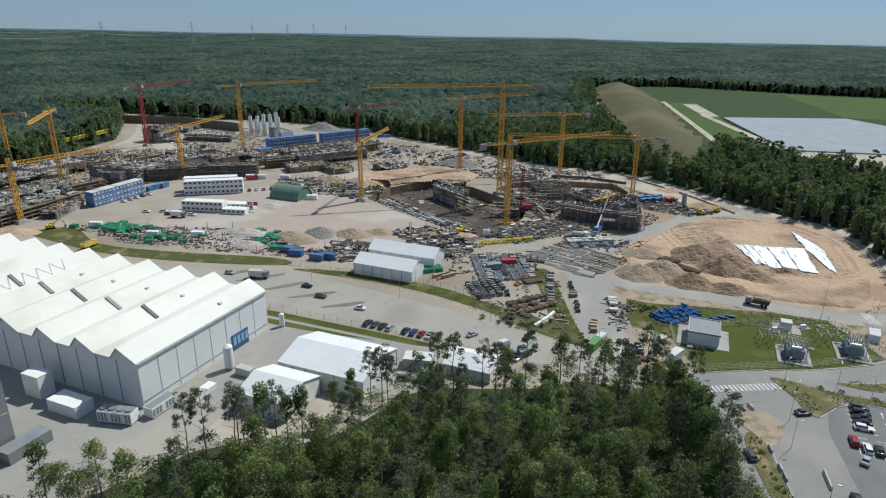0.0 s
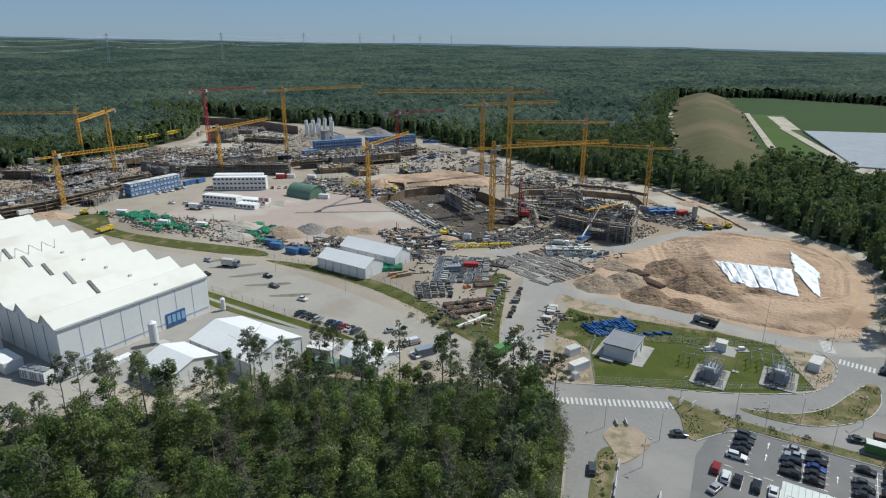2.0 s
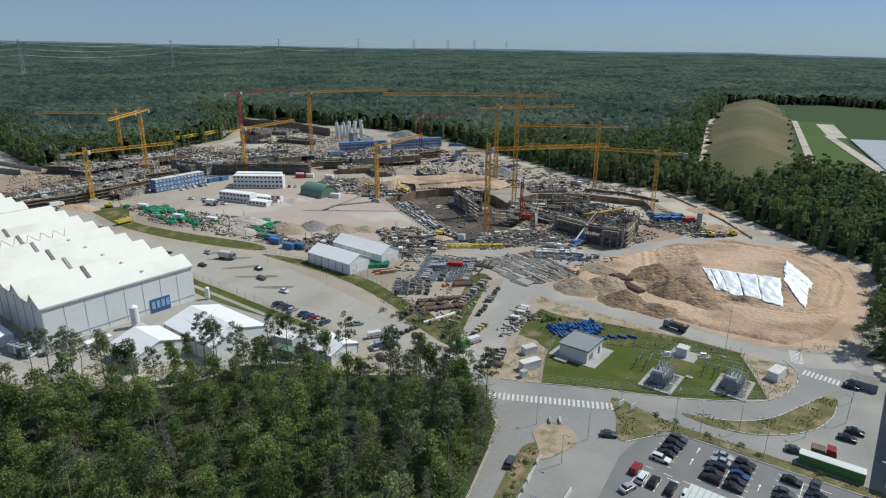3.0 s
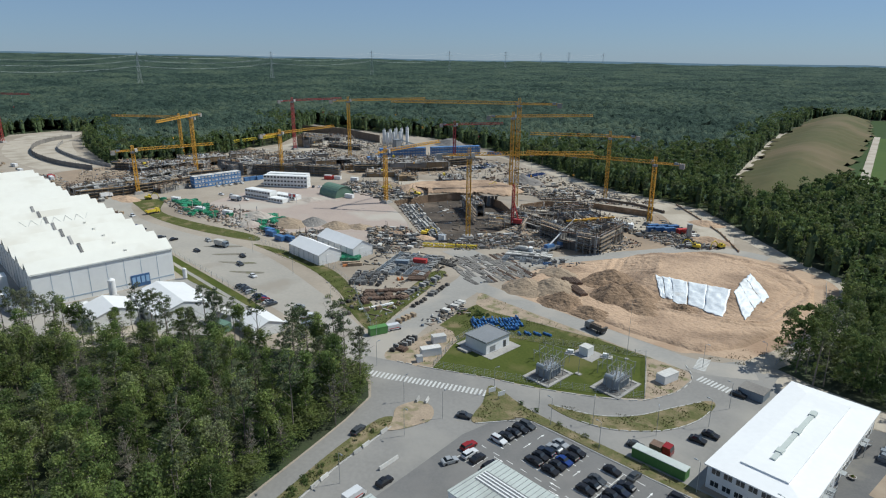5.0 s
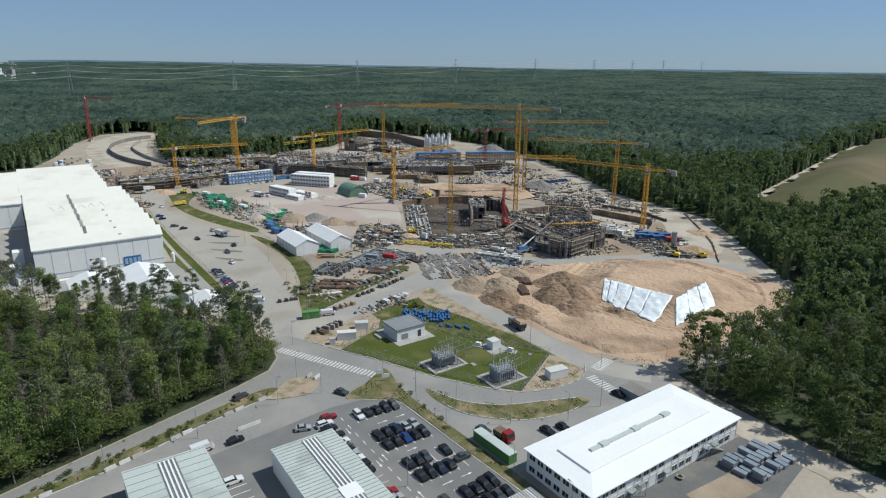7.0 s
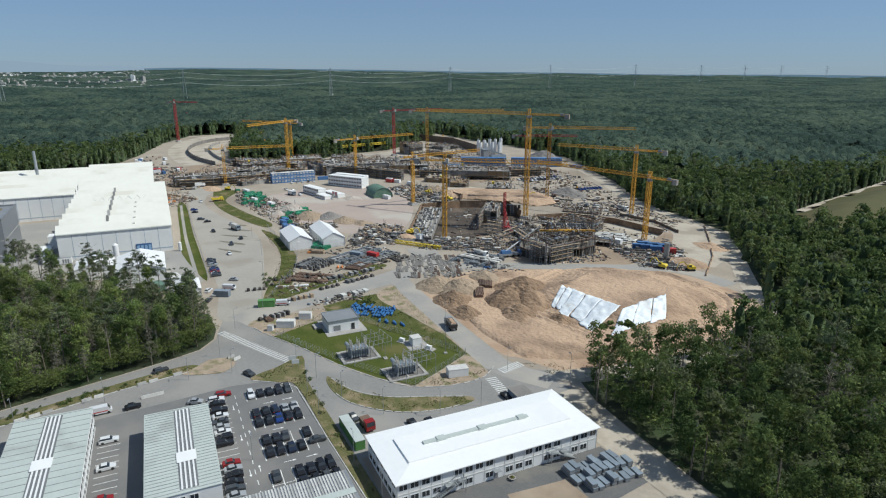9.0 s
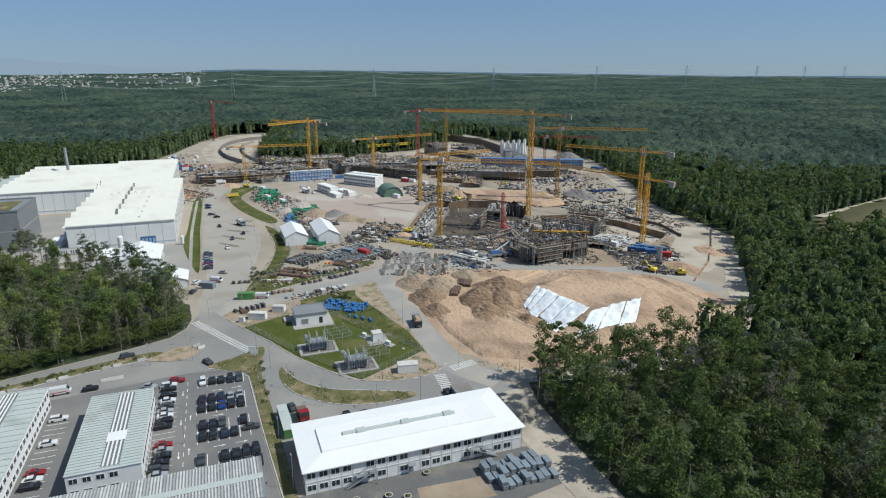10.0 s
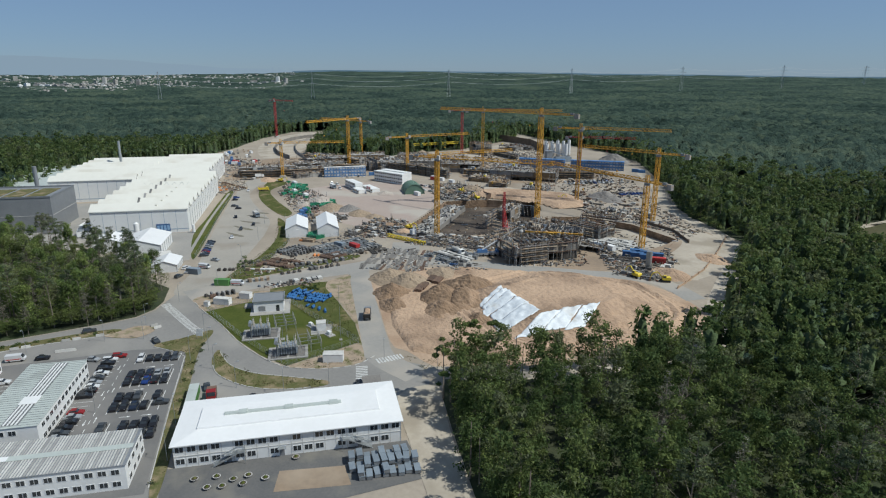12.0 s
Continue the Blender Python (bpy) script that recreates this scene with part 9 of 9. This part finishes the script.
for x, y in ((50.5, 151.0), (64.5, 153.2), (66, 151.0), (80, 153.2), (81, 151.0), (51.5, 160), (51.5, 165), (65.4, 160), (80, 160), (80, 165)):
    s = Solid().add([(-1.4, -0.08, 0), (0.5, -0.08, 0), (0.5, -0.3, 0), (1.4, 0, 0), (0.5, 0.3, 0), (0.5, 0.08, 0), (-1.4, 0.08, 0)], [(0, 1, 2, 3, 4, 5, 6)])
    whole("lane_arrow", s, PAINT_WHITE, "white painted lane arrow", "road marking", x, y, 0.096, 180 if y > 152 and y < 155 else 0 if y < 155 else 90, kind="structure")
kerb = thing("kerb_line", "pale kerb stones along the car park", "kerb", kind="structure")
stone = Solid().box(-1.0, -0.14, 0, 1.0, 0.14, 0.16, 0.02).mesh("kerb_stone", KERB)


def lay_kerb(line, gap=2.02):
    for (xa, ya), (xb, yb) in zip(line, line[1:]):
        ln, ang = math.hypot(xb - xa, yb - ya), math.degrees(math.atan2(yb - ya, xb - xa))
        for k in range(int(ln / gap)):
            u = (k + 0.5) * gap / ln
            part("kerb_stone", stone, None, kerb).matrix_basis = pose(xa + (xb - xa) * u, ya + (yb - ya) * u, 0.08, 0, 0, ang)


lay_kerb(smooth_line([(-9.2, 165.8), (-5.6, 162.6), (-1.9, 164), (8, 168.5), (21.5, 175.8), (37.5, 183), (50.8, 190.9), (59.6, 198.3), (63.6, 209), (63.2, 219), (58, 225.6)], 3))
lay_kerb([(36.9, 157.5), (41.7, 164.4), (46.4, 168.5), (75, 170.0), (112, 172.5)])
lay_kerb(smooth_line([(43.6, 178.2), (54.6, 182.4), (62, 189.8), (66.6, 200), (71.2, 210.4)], 5))
lay_kerb(smooth_line([(51, 177), (61, 180), (70.2, 189), (74, 199.5), (74, 209.6)], 5))
lay_kerb([(38.7, 80), (35.2, 98.6), (31.4, 111.3), (27.6, 123.4), (23.7, 142)])
for x, y, rz in ((34.9, 131.7, 6), (37.6, 86, 13), (36.9, 88.8, 12), (34.6, 101, 16), (33.7, 104, 17), (32.9, 106.8, 17), (30.2, 115.5, 16), (29.3, 118.4, 15), (26.6, 129, 11), (25.9, 132, 12), (24.4, 138.5, 12), (19, 154, 30), (21, 155.5, 30)):
    t = thing("concrete_barrier", "white concrete road barrier", "barrier", x, y, 0.1, rz, group="barriers")
    part("block", Solid().prism([(-0.3, 0), (0.3, 0), (0.12, 0.85), (-0.12, 0.85)], -2.9 if rz == 6 else -1.2, 2.9 if rz == 6 else 1.2), PALE_GOODS, t)
for x, y, rz in ((30.5, 170.6, 75), (33.5, 171, 75)):
    t = thing("notice_board", "white notice board on two posts", "sign", x, y, 0.1, rz)
    part("panel", Solid().box(-1.1, -0.05, 1.0, 1.1, 0.05, 2.3), WALL_WHITE, t)
    for k in (-0.9, 0.9):
        part("post", Solid().bar((k, 0, 0), (k, 0, 2.3), 0.09), GALV, t)

# ---- cars ----
for c, x, y, rz in ((3, 45.9, 156.1, 0), (0, 46.1, 158.6, 180), (0, 46.3, 161.0, 180), (0, 46.5, 163.5, 0), (1, 46.6, 165.9, 0),
                    (0, 56.6, 156, 180), (0, 56.6, 158.4, 0), (6, 56.4, 160.8, 180), (2, 56.8, 163.2, 180), (2, 56.9, 165.6, 0), (0, 61.2, 156, 0), (0, 61.2, 158.5, 0), (4, 61.3, 160.9, 0), (0, 61.1, 163.3, 180), (0, 61.3, 165.8, 0),
                    (0, 70.1, 156.3, 0), (0, 70.1, 158.6, 180), (1, 70.0, 160.8, 0), (0, 70.5, 165.9, 0), (1, 74.8, 167.6, 90), (0, 75.3, 156.3, 0), (0, 75.2, 158.7, 0), (6, 75.5, 161.2, 0), (0, 75.4, 163.6, 180),
                    (1, 85.1, 156.0, 0), (0, 85.2, 161.1, 0), (0, 85.3, 163.5, 180), (0, 85.3, 165.8, 0), (0, 85.0, 168.0, 0), (0, 89.8, 168.3, 0), (0, 89.7, 161.2, 180), (0, 89.7, 163.6, 0), (1, 89.8, 166.0, 0),
                    (2, 43.8, 142.1, 70), (3, 45.0, 147.2, 90), (5, 42.7, 149.2, 90), (0, 47.4, 147.3, 90), (0, 51.0, 147.4, 90), (3, 54.2, 147.4, 90), (1, 57.2, 147.1, 270), (2, 59.8, 147.1, 90), (3, 62.3, 147.2, 90), (0, 64.8, 147.1, 270), (0, 67.3, 147.0, 90),
                    (5, 76.1, 147.6, 90), (2, 78.5, 147.7, 90), (0, 80.8, 147.6, 270), (0, 83.4, 147.3, 90), (1, 85.8, 147.2, 90), (2, 88.2, 147.2, 90), (0, 39.5, 126.9, 95), (1, 33.0, 157.5, 30), (3, 54.3, 122, 90), (3, 66, 122, 90), (5, 78.0, 122, 90),
                    (3, 80.6, 122, 90), (0, 83, 122, 90), (0, 76.0, 219.3, 0), (0, 78.0, 191.0, 5), (0, 79.2, 195.2, 5), (1, 20, 134, 110), (1, 69.0, 178.2, 15)):
    put_car(c, x, y, rz + pr.uniform(-2.5, 2.5), "estate" if (x * 7 + y) % 3 < 1.2 else "hatch")
for i in range(10):
    if i != 4:
        put_car((0, 1, 0, 2, 0, 6, 4, 5, 3, 1)[i], -92 + i * 2.75, 157.8, 90 + pr.uniform(-3, 3), "estate" if i % 3 == 0 else "hatch")
for i, (x, y, rz) in enumerate(((-100, 167, 5), (-118, 170, 0), (-150, 164, 8), (-163, 175, 0), (-176, 163, 90), (-184, 160, 80), (-206, 158, 90), (-214, 158, 92), (-128, 176, 0), (-240, 164, 0), (-58, 164, 60), (-48, 153, 150), (-42, 155, 160),
                               (-36, 152, 155), (-70, 158, 90), (-66, 132, 20), (-262, 226, 20), (-254, 230, 20), (-248, 227, 20), (-236, 231, 10), (-210, 296, 40), (-216, 292, 40))):
    put_car((3, 1, 0, 2, 0, 1, 0, 4, 0, 3, 2, 3, 3, 1, 0, 1, 3, 3, 1, 3, 2, 3)[i], x, y, rz, "estate" if i % 2 else "hatch")
for i in range(22):
    put_car((3, 2, 1, 3, 0, 3, 4)[i % 7], -228 + (i % 2) * 9 + pr.uniform(-0.6, 0.6), 410 + (i // 2) * 3.6, pr.uniform(-4, 4), "estate" if i % 3 else "hatch")
for i in range(8):
    put_car(4, -169 + pr.uniform(-0.4, 0.4), 428 + i * 2.7, pr.uniform(-4, 4), "estate")
for x, y, rz, lab in ((39.0, 119.5, 95, "white van with red trim on the road"), (-20.2, 177.6, 74, "white van beside the green container"), (-47, 161, 60, "white van near the entrance tent")):
    v = thing("van", lab, "van", x, y, 0.1, rz, group="vans")
    b = part("body", Solid().prism([(-2.6, 0.4), (2.5, 0.4), (2.6, 0.9), (2.2, 1.25), (1.6, 2.1), (-2.6, 2.15)], -0.95, 0.95), CARS[3], v)
    part("windscreen", Solid().prism([(2.19, 1.28), (2.24, 1.28), (1.68, 2.04), (1.62, 2.04)], -0.85, 0.85), GLASS, b)
    part("side_stripe", Solid().box(-2.4, -0.97, 0.8, 1.6, 0.97, 1.05), RED, b)
    for xx in (-1.6, 1.7):
        for yy in (-0.85, 0.85):
            wheel(v, xx, yy, 0.35)

# green container and dark roofed box beside the office
box_unit("container", "long green container beside the car park", "container", 76.5, 175.6, 12.5, 2.4, 2.6, GREEN_BOX, 2, lid=ROOF_GREY)
box_unit("container", "open-topped dark steel skip container", "container", 78.6, 222.6, 6.5, 5.0, 2.4, GREY_BLUE, 0, lid=CONCRETE_DARK)
box_unit("container", "grey container near the junction", "container", -40, 157.5, 6, 2.4, 2.6, GREY_BLUE, 60)
# grey boxes stacked in the office yard
gb = None
for i in range(9):
    for j in range(3):
        for k in range(1 if pr.random() < 0.45 else 2):
            if (i, j) in ((0, 2), (8, 0)):
                continue
            x, y = 110.6 + j * 3.1 + pr.uniform(-0.35, 0.35), 214.6 + i * 1.72 + pr.uniform(-0.15, 0.15)
            if gb is None:
                gb = box_unit("storage_bin", "dark grey rectangular steel bin with a lid", "bin", x, y, 2.7, 1.3, 1.0, STEEL_GREY, 0, False, lid=GREY_BLUE, group="grey bins in the yard", z=0.12)
            else:
                copy_thing(gb, pose(x, y, 0.12 + 1.0 * k, 0, 0, pr.uniform(-7, 7)))
for x, y in ((110.6, 181.5), (110.7, 186.0), (112.4, 189.6), (111.6, 192.6), (113.3, 196.2), (114.1, 184.5), (114.3, 187.5), (114.3, 191.7), (107.1, 202.5)):
    t = thing("stone_planter", "round pale stone planter with a table rim", "planter", x, y, 0.11, group="planters before the office")
    part("bowl", Solid().tube((0, 0, 0), (0, 0, 0.55), 0.45, 0.85, 12), PALE_GOODS, t)
    part("soil", Solid().tube((0, 0, 0.53), (0, 0, 0.6), 0.7, 0.62, 12), DARK_EARTH, t)
    part("plant", Solid().tube((0, 0, 0.6), (0, 0, 1.0), 0.45, 0.1, 7), GRASS, t)

# cars of the site office
for i in range(9):
    put_car((3, 1, 3, 2, 0, 3, 1, 3, 2)[i], -247 + i * 3.1, 282 + i * 2.9, 140 + pr.uniform(-6, 6), "estate" if i % 2 else "hatch")
for i in range(5):
    put_car((3, 2, 3, 1, 3)[i], -289.5 + pr.uniform(-0.5, 0.5), 236 + i * 4.4, 5 + pr.uniform(-6, 6), "hatch")

# bushes on the verges
br = np.random.default_rng(31)
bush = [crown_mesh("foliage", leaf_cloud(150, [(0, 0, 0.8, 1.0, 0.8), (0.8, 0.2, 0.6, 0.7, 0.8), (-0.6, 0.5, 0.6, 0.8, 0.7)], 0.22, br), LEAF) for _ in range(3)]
for i in range(90):
    if i < 45:
        u = br.uniform()
        x, y = 34.6 - 13.4 * u + br.uniform(-1.6, 1.6), 84 + 57 * u
    elif i < 52:
        x, y = br.uniform(38, 110), br.uniform(171, 173)
    elif i < 75:
        x, y = br.uniform(-16.5, -6), br.uniform(203, 212)
    else:
        x, y = br.uniform(-60, -30), 178 + br.uniform(-3, 3)
    t = whole("bush", bush[i % 3], None, "low green bush on the verge", "bush", float(x), float(y), 0.1, float(br.uniform(0, 360)), group="bushes")
    t.scale = (float(br.uniform(0.3, 0.7)),) * 3 if i < 75 else (float(br.uniform(0.5, 1.2)),) * 3

# weeds and grass tufts on the verges and waste ground
def weeds():
    r = np.random.default_rng(83)
    stretches = (([(26.8, 173.2), (38, 172.8), (75, 173.6), (112, 175), (75, 170.3), (46, 168.8), (36.6, 157.6), (31.4, 166)], 500, 0.2), ([(43.6, 178.2), (62, 189.8), (71.2, 210.4), (74, 209.6), (70.2, 189), (51, 177)], 420, 0.16),
                 ([(35.2, 78), (27.6, 109), (19, 141), (22.6, 143), (30.8, 111.5), (38.5, 78)], 600, 0.16), ([(-1.2, 196), (20, 206), (47, 221), (49, 222), (8, 217), (-15, 210), (-8, 196)], 900, 0.08),
                 ([(-15, 210), (30.9, 221.6), (49, 222.4), (-14, 223.2), (-24, 223.6)], 120, 0.08), ([(-9.5, 166.5), (8, 168.9), (1.4, 184), (-13.5, 203), (-12.5, 186)], 160, 0.08), ([(59.5, 199.4), (63.2, 209), (60, 222), (48, 221), (54.5, 209.7)], 240, 0.08),
                 ([(-26, 172), (-22, 170), (-50, 230), (-55, 226), (-40, 190)], 500, 0.09), ([(-144, 189), (-86, 189), (-26, 171), (-62, 190), (-120, 196)], 700, 0.09), ([(60, 234), (70, 238), (72, 252), (66, 250)], 130, 0.1))
    at = []
    for poly, n, z in stretches:
        xs, ys = np.array([p[0] for p in poly]), np.array([p[1] for p in poly])
        x, y = r.uniform(xs.min(), xs.max(), n * 9), r.uniform(ys.min(), ys.max(), n * 9)
        thick = np.array([noise.noise((a * 0.22, b * 0.22, 5)) for a, b in zip(x, y)]) + r.uniform(-0.25, 0.25, x.size)
        ok = inside(x, y, poly) & (thick > 0.04)
        at.append(np.stack([x[ok][:n], y[ok][:n], np.full(min(n, int(ok.sum())), z)], 1))
    c = np.repeat(np.concatenate(at), 4, 0)
    n = len(c)
    a, size, lean = r.uniform(0, 2 * np.pi, n), r.uniform(0.10, 0.25, n), r.uniform(0.2, 0.9, n)
    side = np.stack([-np.sin(a), np.cos(a), np.zeros(n)], 1) * (size * 0.6)[:, None]
    tip = np.stack([np.cos(a) * lean * size, np.sin(a) * lean * size, size], 1)
    v = np.stack([c - side, c + side, c + tip], 1).reshape(-1, 3)
    tagged(new("weeds", raw_mesh("weeds", v, np.arange(len(v)).reshape(-1, 3), ROUGH_GRASS)), "tufts of weeds and long grass on waste ground", "weeds", "", "stuff")


weeds()

# white film tunnels on the field
for i in range(40):
    u = i / 39
    x0, y0 = 20 + u * 46, 778 - u * 200
    x1, y1 = 150 + u * 120, 830 - u * 215
    ln, ang = math.hypot(x1 - x0, y1 - y0), math.degrees(math.atan2(y1 - y0, x1 - x0))
    s = Solid().prism([(-2.3, 0), (-1.9, 0.7), (-1.0, 1.1), (0, 1.2), (1.0, 1.1), (1.9, 0.7), (2.3, 0)], 0, ln, "x")
    whole("film_tunnel", s, FILM, "long low white film tunnel on the field", "film tunnel", x0, y0, 0.9, ang, group="film tunnels")

# ---- power line and far town ----
PYLONS = [(-1690, -620), (-1712, -196), (-1707, 232), (-1737, 656), (-1870, 1130), (-1963, 1624), (-2074, 2164), (-2150, 2650), (-2260, 3090), (-2400, 3560), (-2520, 4150)]
PYLON_TOPS = (92, 93, 94, 100, 107, 117, 124, 126, 129, 132, 134)


def pylon(x, y, rz, top):
    z = land(x, y)
    h = top - z
    t = thing("power_pylon", "tall grey lattice power pylon above the woods", "pylon", x, y, z, rz, group="power pylons")
    part("tower", Solid().bar((-5, -5, 0), (-0.8, -0.8, h), 0.38).bar((5, -5, 0), (0.8, -0.8, h), 0.38).bar((-5, 5, 0), (-0.8, 0.8, h), 0.38).bar((5, 5, 0), (0.8, 0.8, h), 0.38), GALV, t)
    s = Solid()
    for k in range(9):
        w0, w1, z0, z1 = 5 - 4.2 * k / 9, 5 - 4.2 * (k + 1) / 9, h * k / 9, h * (k + 1) / 9
        s.bar((-w0, -w0, z0), (w1, -w1, z1), 0.16).bar((w0, -w0, z0), (-w1, -w1, z1), 0.16).bar((-w0, w0, z0), (w1, w1, z1), 0.16).bar((w0, w0, z0), (-w1, w1, z1), 0.16)
    tagged(part("bracing", s, GALV, t), kind="stuff")
    for zz, w in ((h * 0.62, 15), (h * 0.78, 19), (h * 0.92, 12)):
        part("cross_arm", Solid().bar((-w, 0, zz), (w, 0, zz), 0.5).bar((-w, 0, zz), (0, 0, zz + 4), 0.3).bar((w, 0, zz), (0, 0, zz + 4), 0.3), GALV, t)


for i, (x, y) in enumerate(PYLONS):
    a, b = PYLONS[max(i - 1, 0)], PYLONS[min(i + 1, len(PYLONS) - 1)]
    pylon(x, y, math.degrees(math.atan2(b[1] - a[1], b[0] - a[0])) - 90, PYLON_TOPS[i])
lines = thing("power_lines", "pale sagging power cables above the woods", "power lines")
for (xa, ya), (xb, yb), top_a, top_b in zip(PYLONS, PYLONS[1:], PYLON_TOPS, PYLON_TOPS[1:]):
    d = Vector((xb - xa, yb - ya)).normalized()
    for share, w in ((0.62, 15), (0.78, 19), (0.92, 12)):
        za, zb = [land(x, y) + (t - land(x, y)) * share for x, y, t in ((xa, ya, top_a), (xb, yb, top_b))]
        for sg in (-1, 1):
            pts = []
            for k in range(9):
                u = k / 8
                pts.append((xa + (xb - xa) * u - d.y * sg * w, ya + (yb - ya) * u + d.x * sg * w, za * (1 - u) + zb * u - 12 * 4 * u * (1 - u)))
            s, w2 = Solid(), 0.1
            for p in pts:
                s.v += [(p[0], p[1], p[2] + w2), (p[0] - d.y * w2, p[1] + d.x * w2, p[2] - w2), (p[0] + d.y * w2, p[1] - d.x * w2, p[2] - w2)]
            s.f = [(3 * k + i, 3 * k + (i + 1) % 3, 3 * k + 3 + (i + 1) % 3, 3 * k + 3 + i) for k in range(8) for i in range(3)]
            part("cable", s, WIRE, lines)
tr = random.Random(77)
# duller concrete greys mixed in: haze over the town put into the colours
TOWN = [CONCRETE, PALE_GOODS, CONCRETE, WALL_PANEL, PALE_GOODS]
for i in range(165):
    az, r = radians(tr.uniform(180.0, 207)), tr.uniform(2750, 4450)
    if tr.random() < 0.3:
        az, r = radians(tr.gauss(197, 1.6)), tr.gauss(3000, 120)
    x, y = CENTRE[0] + r * math.cos(az), CENTRE[1] + r * math.sin(az)
    tall = i in (3, 40, 71, 72, 110, 111)
    lx, ly, h = (tr.uniform(12, 20), tr.uniform(12, 18), tr.uniform(30, 40)) if tall else (tr.uniform(8, 34), tr.uniform(8, 18), tr.uniform(12, 17))
    whole("town_building", Solid().box(-lx / 2, -ly / 2, 0, lx / 2, ly / 2, h).box(-lx / 5, -ly / 4, h, lx / 6, ly / 5, h + 2), TOWN[i % 5], "far pale tower block above the woods" if tall else "far pale low building above the woods", "building", x, y, land(x, y), tr.uniform(0, 90), group="far town")
nt = np.random.default_rng(64)
n = 420
az, far_r = np.radians(np.where(nt.uniform(size=n) < 0.35, nt.normal(194, 4, n), nt.uniform(181, 214, n))), nt.uniform(2500, 4350, n)
tx, ty = CENTRE[0] + far_r * np.cos(az), CENTRE[1] + far_r * np.sin(az)
tz = np.array([land(a, b) for a, b in zip(tx, ty)])
size = np.stack([nt.uniform(4, 14, n), nt.uniform(4, 8, n), nt.uniform(11.5, 16, n)], 1)
vs, fs = boxes(np.stack([tx, ty, tz], 1), size, nt.uniform(0, 3.1, n))
tagged(new("town_houses", raw_mesh("town_houses", vs, fs, CONCRETE)), "many small pale houses of the far town among trees", "houses", "", "stuff")
# haze of distance put into the hills as a flat blue glow
HAZE_BLUE = glow("hills_haze_glow", (0.235, 0.30, 0.37), 1.0)
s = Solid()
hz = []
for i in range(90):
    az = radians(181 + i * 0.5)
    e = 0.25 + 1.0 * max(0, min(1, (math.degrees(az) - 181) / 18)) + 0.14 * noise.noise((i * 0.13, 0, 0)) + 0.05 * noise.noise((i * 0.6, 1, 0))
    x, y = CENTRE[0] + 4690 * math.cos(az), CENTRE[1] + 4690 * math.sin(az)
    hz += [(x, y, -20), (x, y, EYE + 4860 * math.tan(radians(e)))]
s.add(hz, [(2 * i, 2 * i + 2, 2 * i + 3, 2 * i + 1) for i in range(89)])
whole("backdrop_hills", s, HAZE_BLUE, "hills on the horizon, distance haze painted as blue glow", "hills", kind="structure")


# a faint skyline of towers on the horizon, haze put into their blue glow
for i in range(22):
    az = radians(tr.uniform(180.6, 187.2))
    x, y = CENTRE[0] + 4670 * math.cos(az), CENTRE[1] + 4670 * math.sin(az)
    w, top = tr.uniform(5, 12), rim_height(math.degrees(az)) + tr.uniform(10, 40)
    whole("far_tower", Solid().box(-w, -w, 0, w, w, top), HAZE_BLUE, "faint tower on the horizon, haze painted as blue glow", "building", x, y, 0, 0, group="far skyline")

part("blinding", Solid().prism([(-76, 346), (-58, 344), (-46, 356), (-48, 374), (-62, 380), (-74, 366)], -3.48, -3.3, "z"), PALE_GOODS, thing("blinding_slab", "bright concrete blinding on the floor of the pit", "slab"))

# a low ridge beyond the woods, blue haze put into its glowing colour
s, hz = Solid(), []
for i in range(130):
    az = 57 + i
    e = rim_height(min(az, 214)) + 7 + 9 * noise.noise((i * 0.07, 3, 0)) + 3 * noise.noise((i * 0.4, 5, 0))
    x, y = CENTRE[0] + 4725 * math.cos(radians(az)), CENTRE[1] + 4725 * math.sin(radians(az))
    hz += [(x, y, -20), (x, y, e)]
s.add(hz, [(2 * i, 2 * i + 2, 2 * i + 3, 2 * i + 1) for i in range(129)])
whole("backdrop_ridge", s, glow("ridge_haze_glow", (0.10, 0.155, 0.205), 1.0), "low wooded ridge on the horizon, haze painted as blue glow", "hills", kind="structure")
truck("dark red flatbed lorry beside the green container", 74.4, 180.2, 5, CARS[5], RUST, 5.0, 1.5, "box")
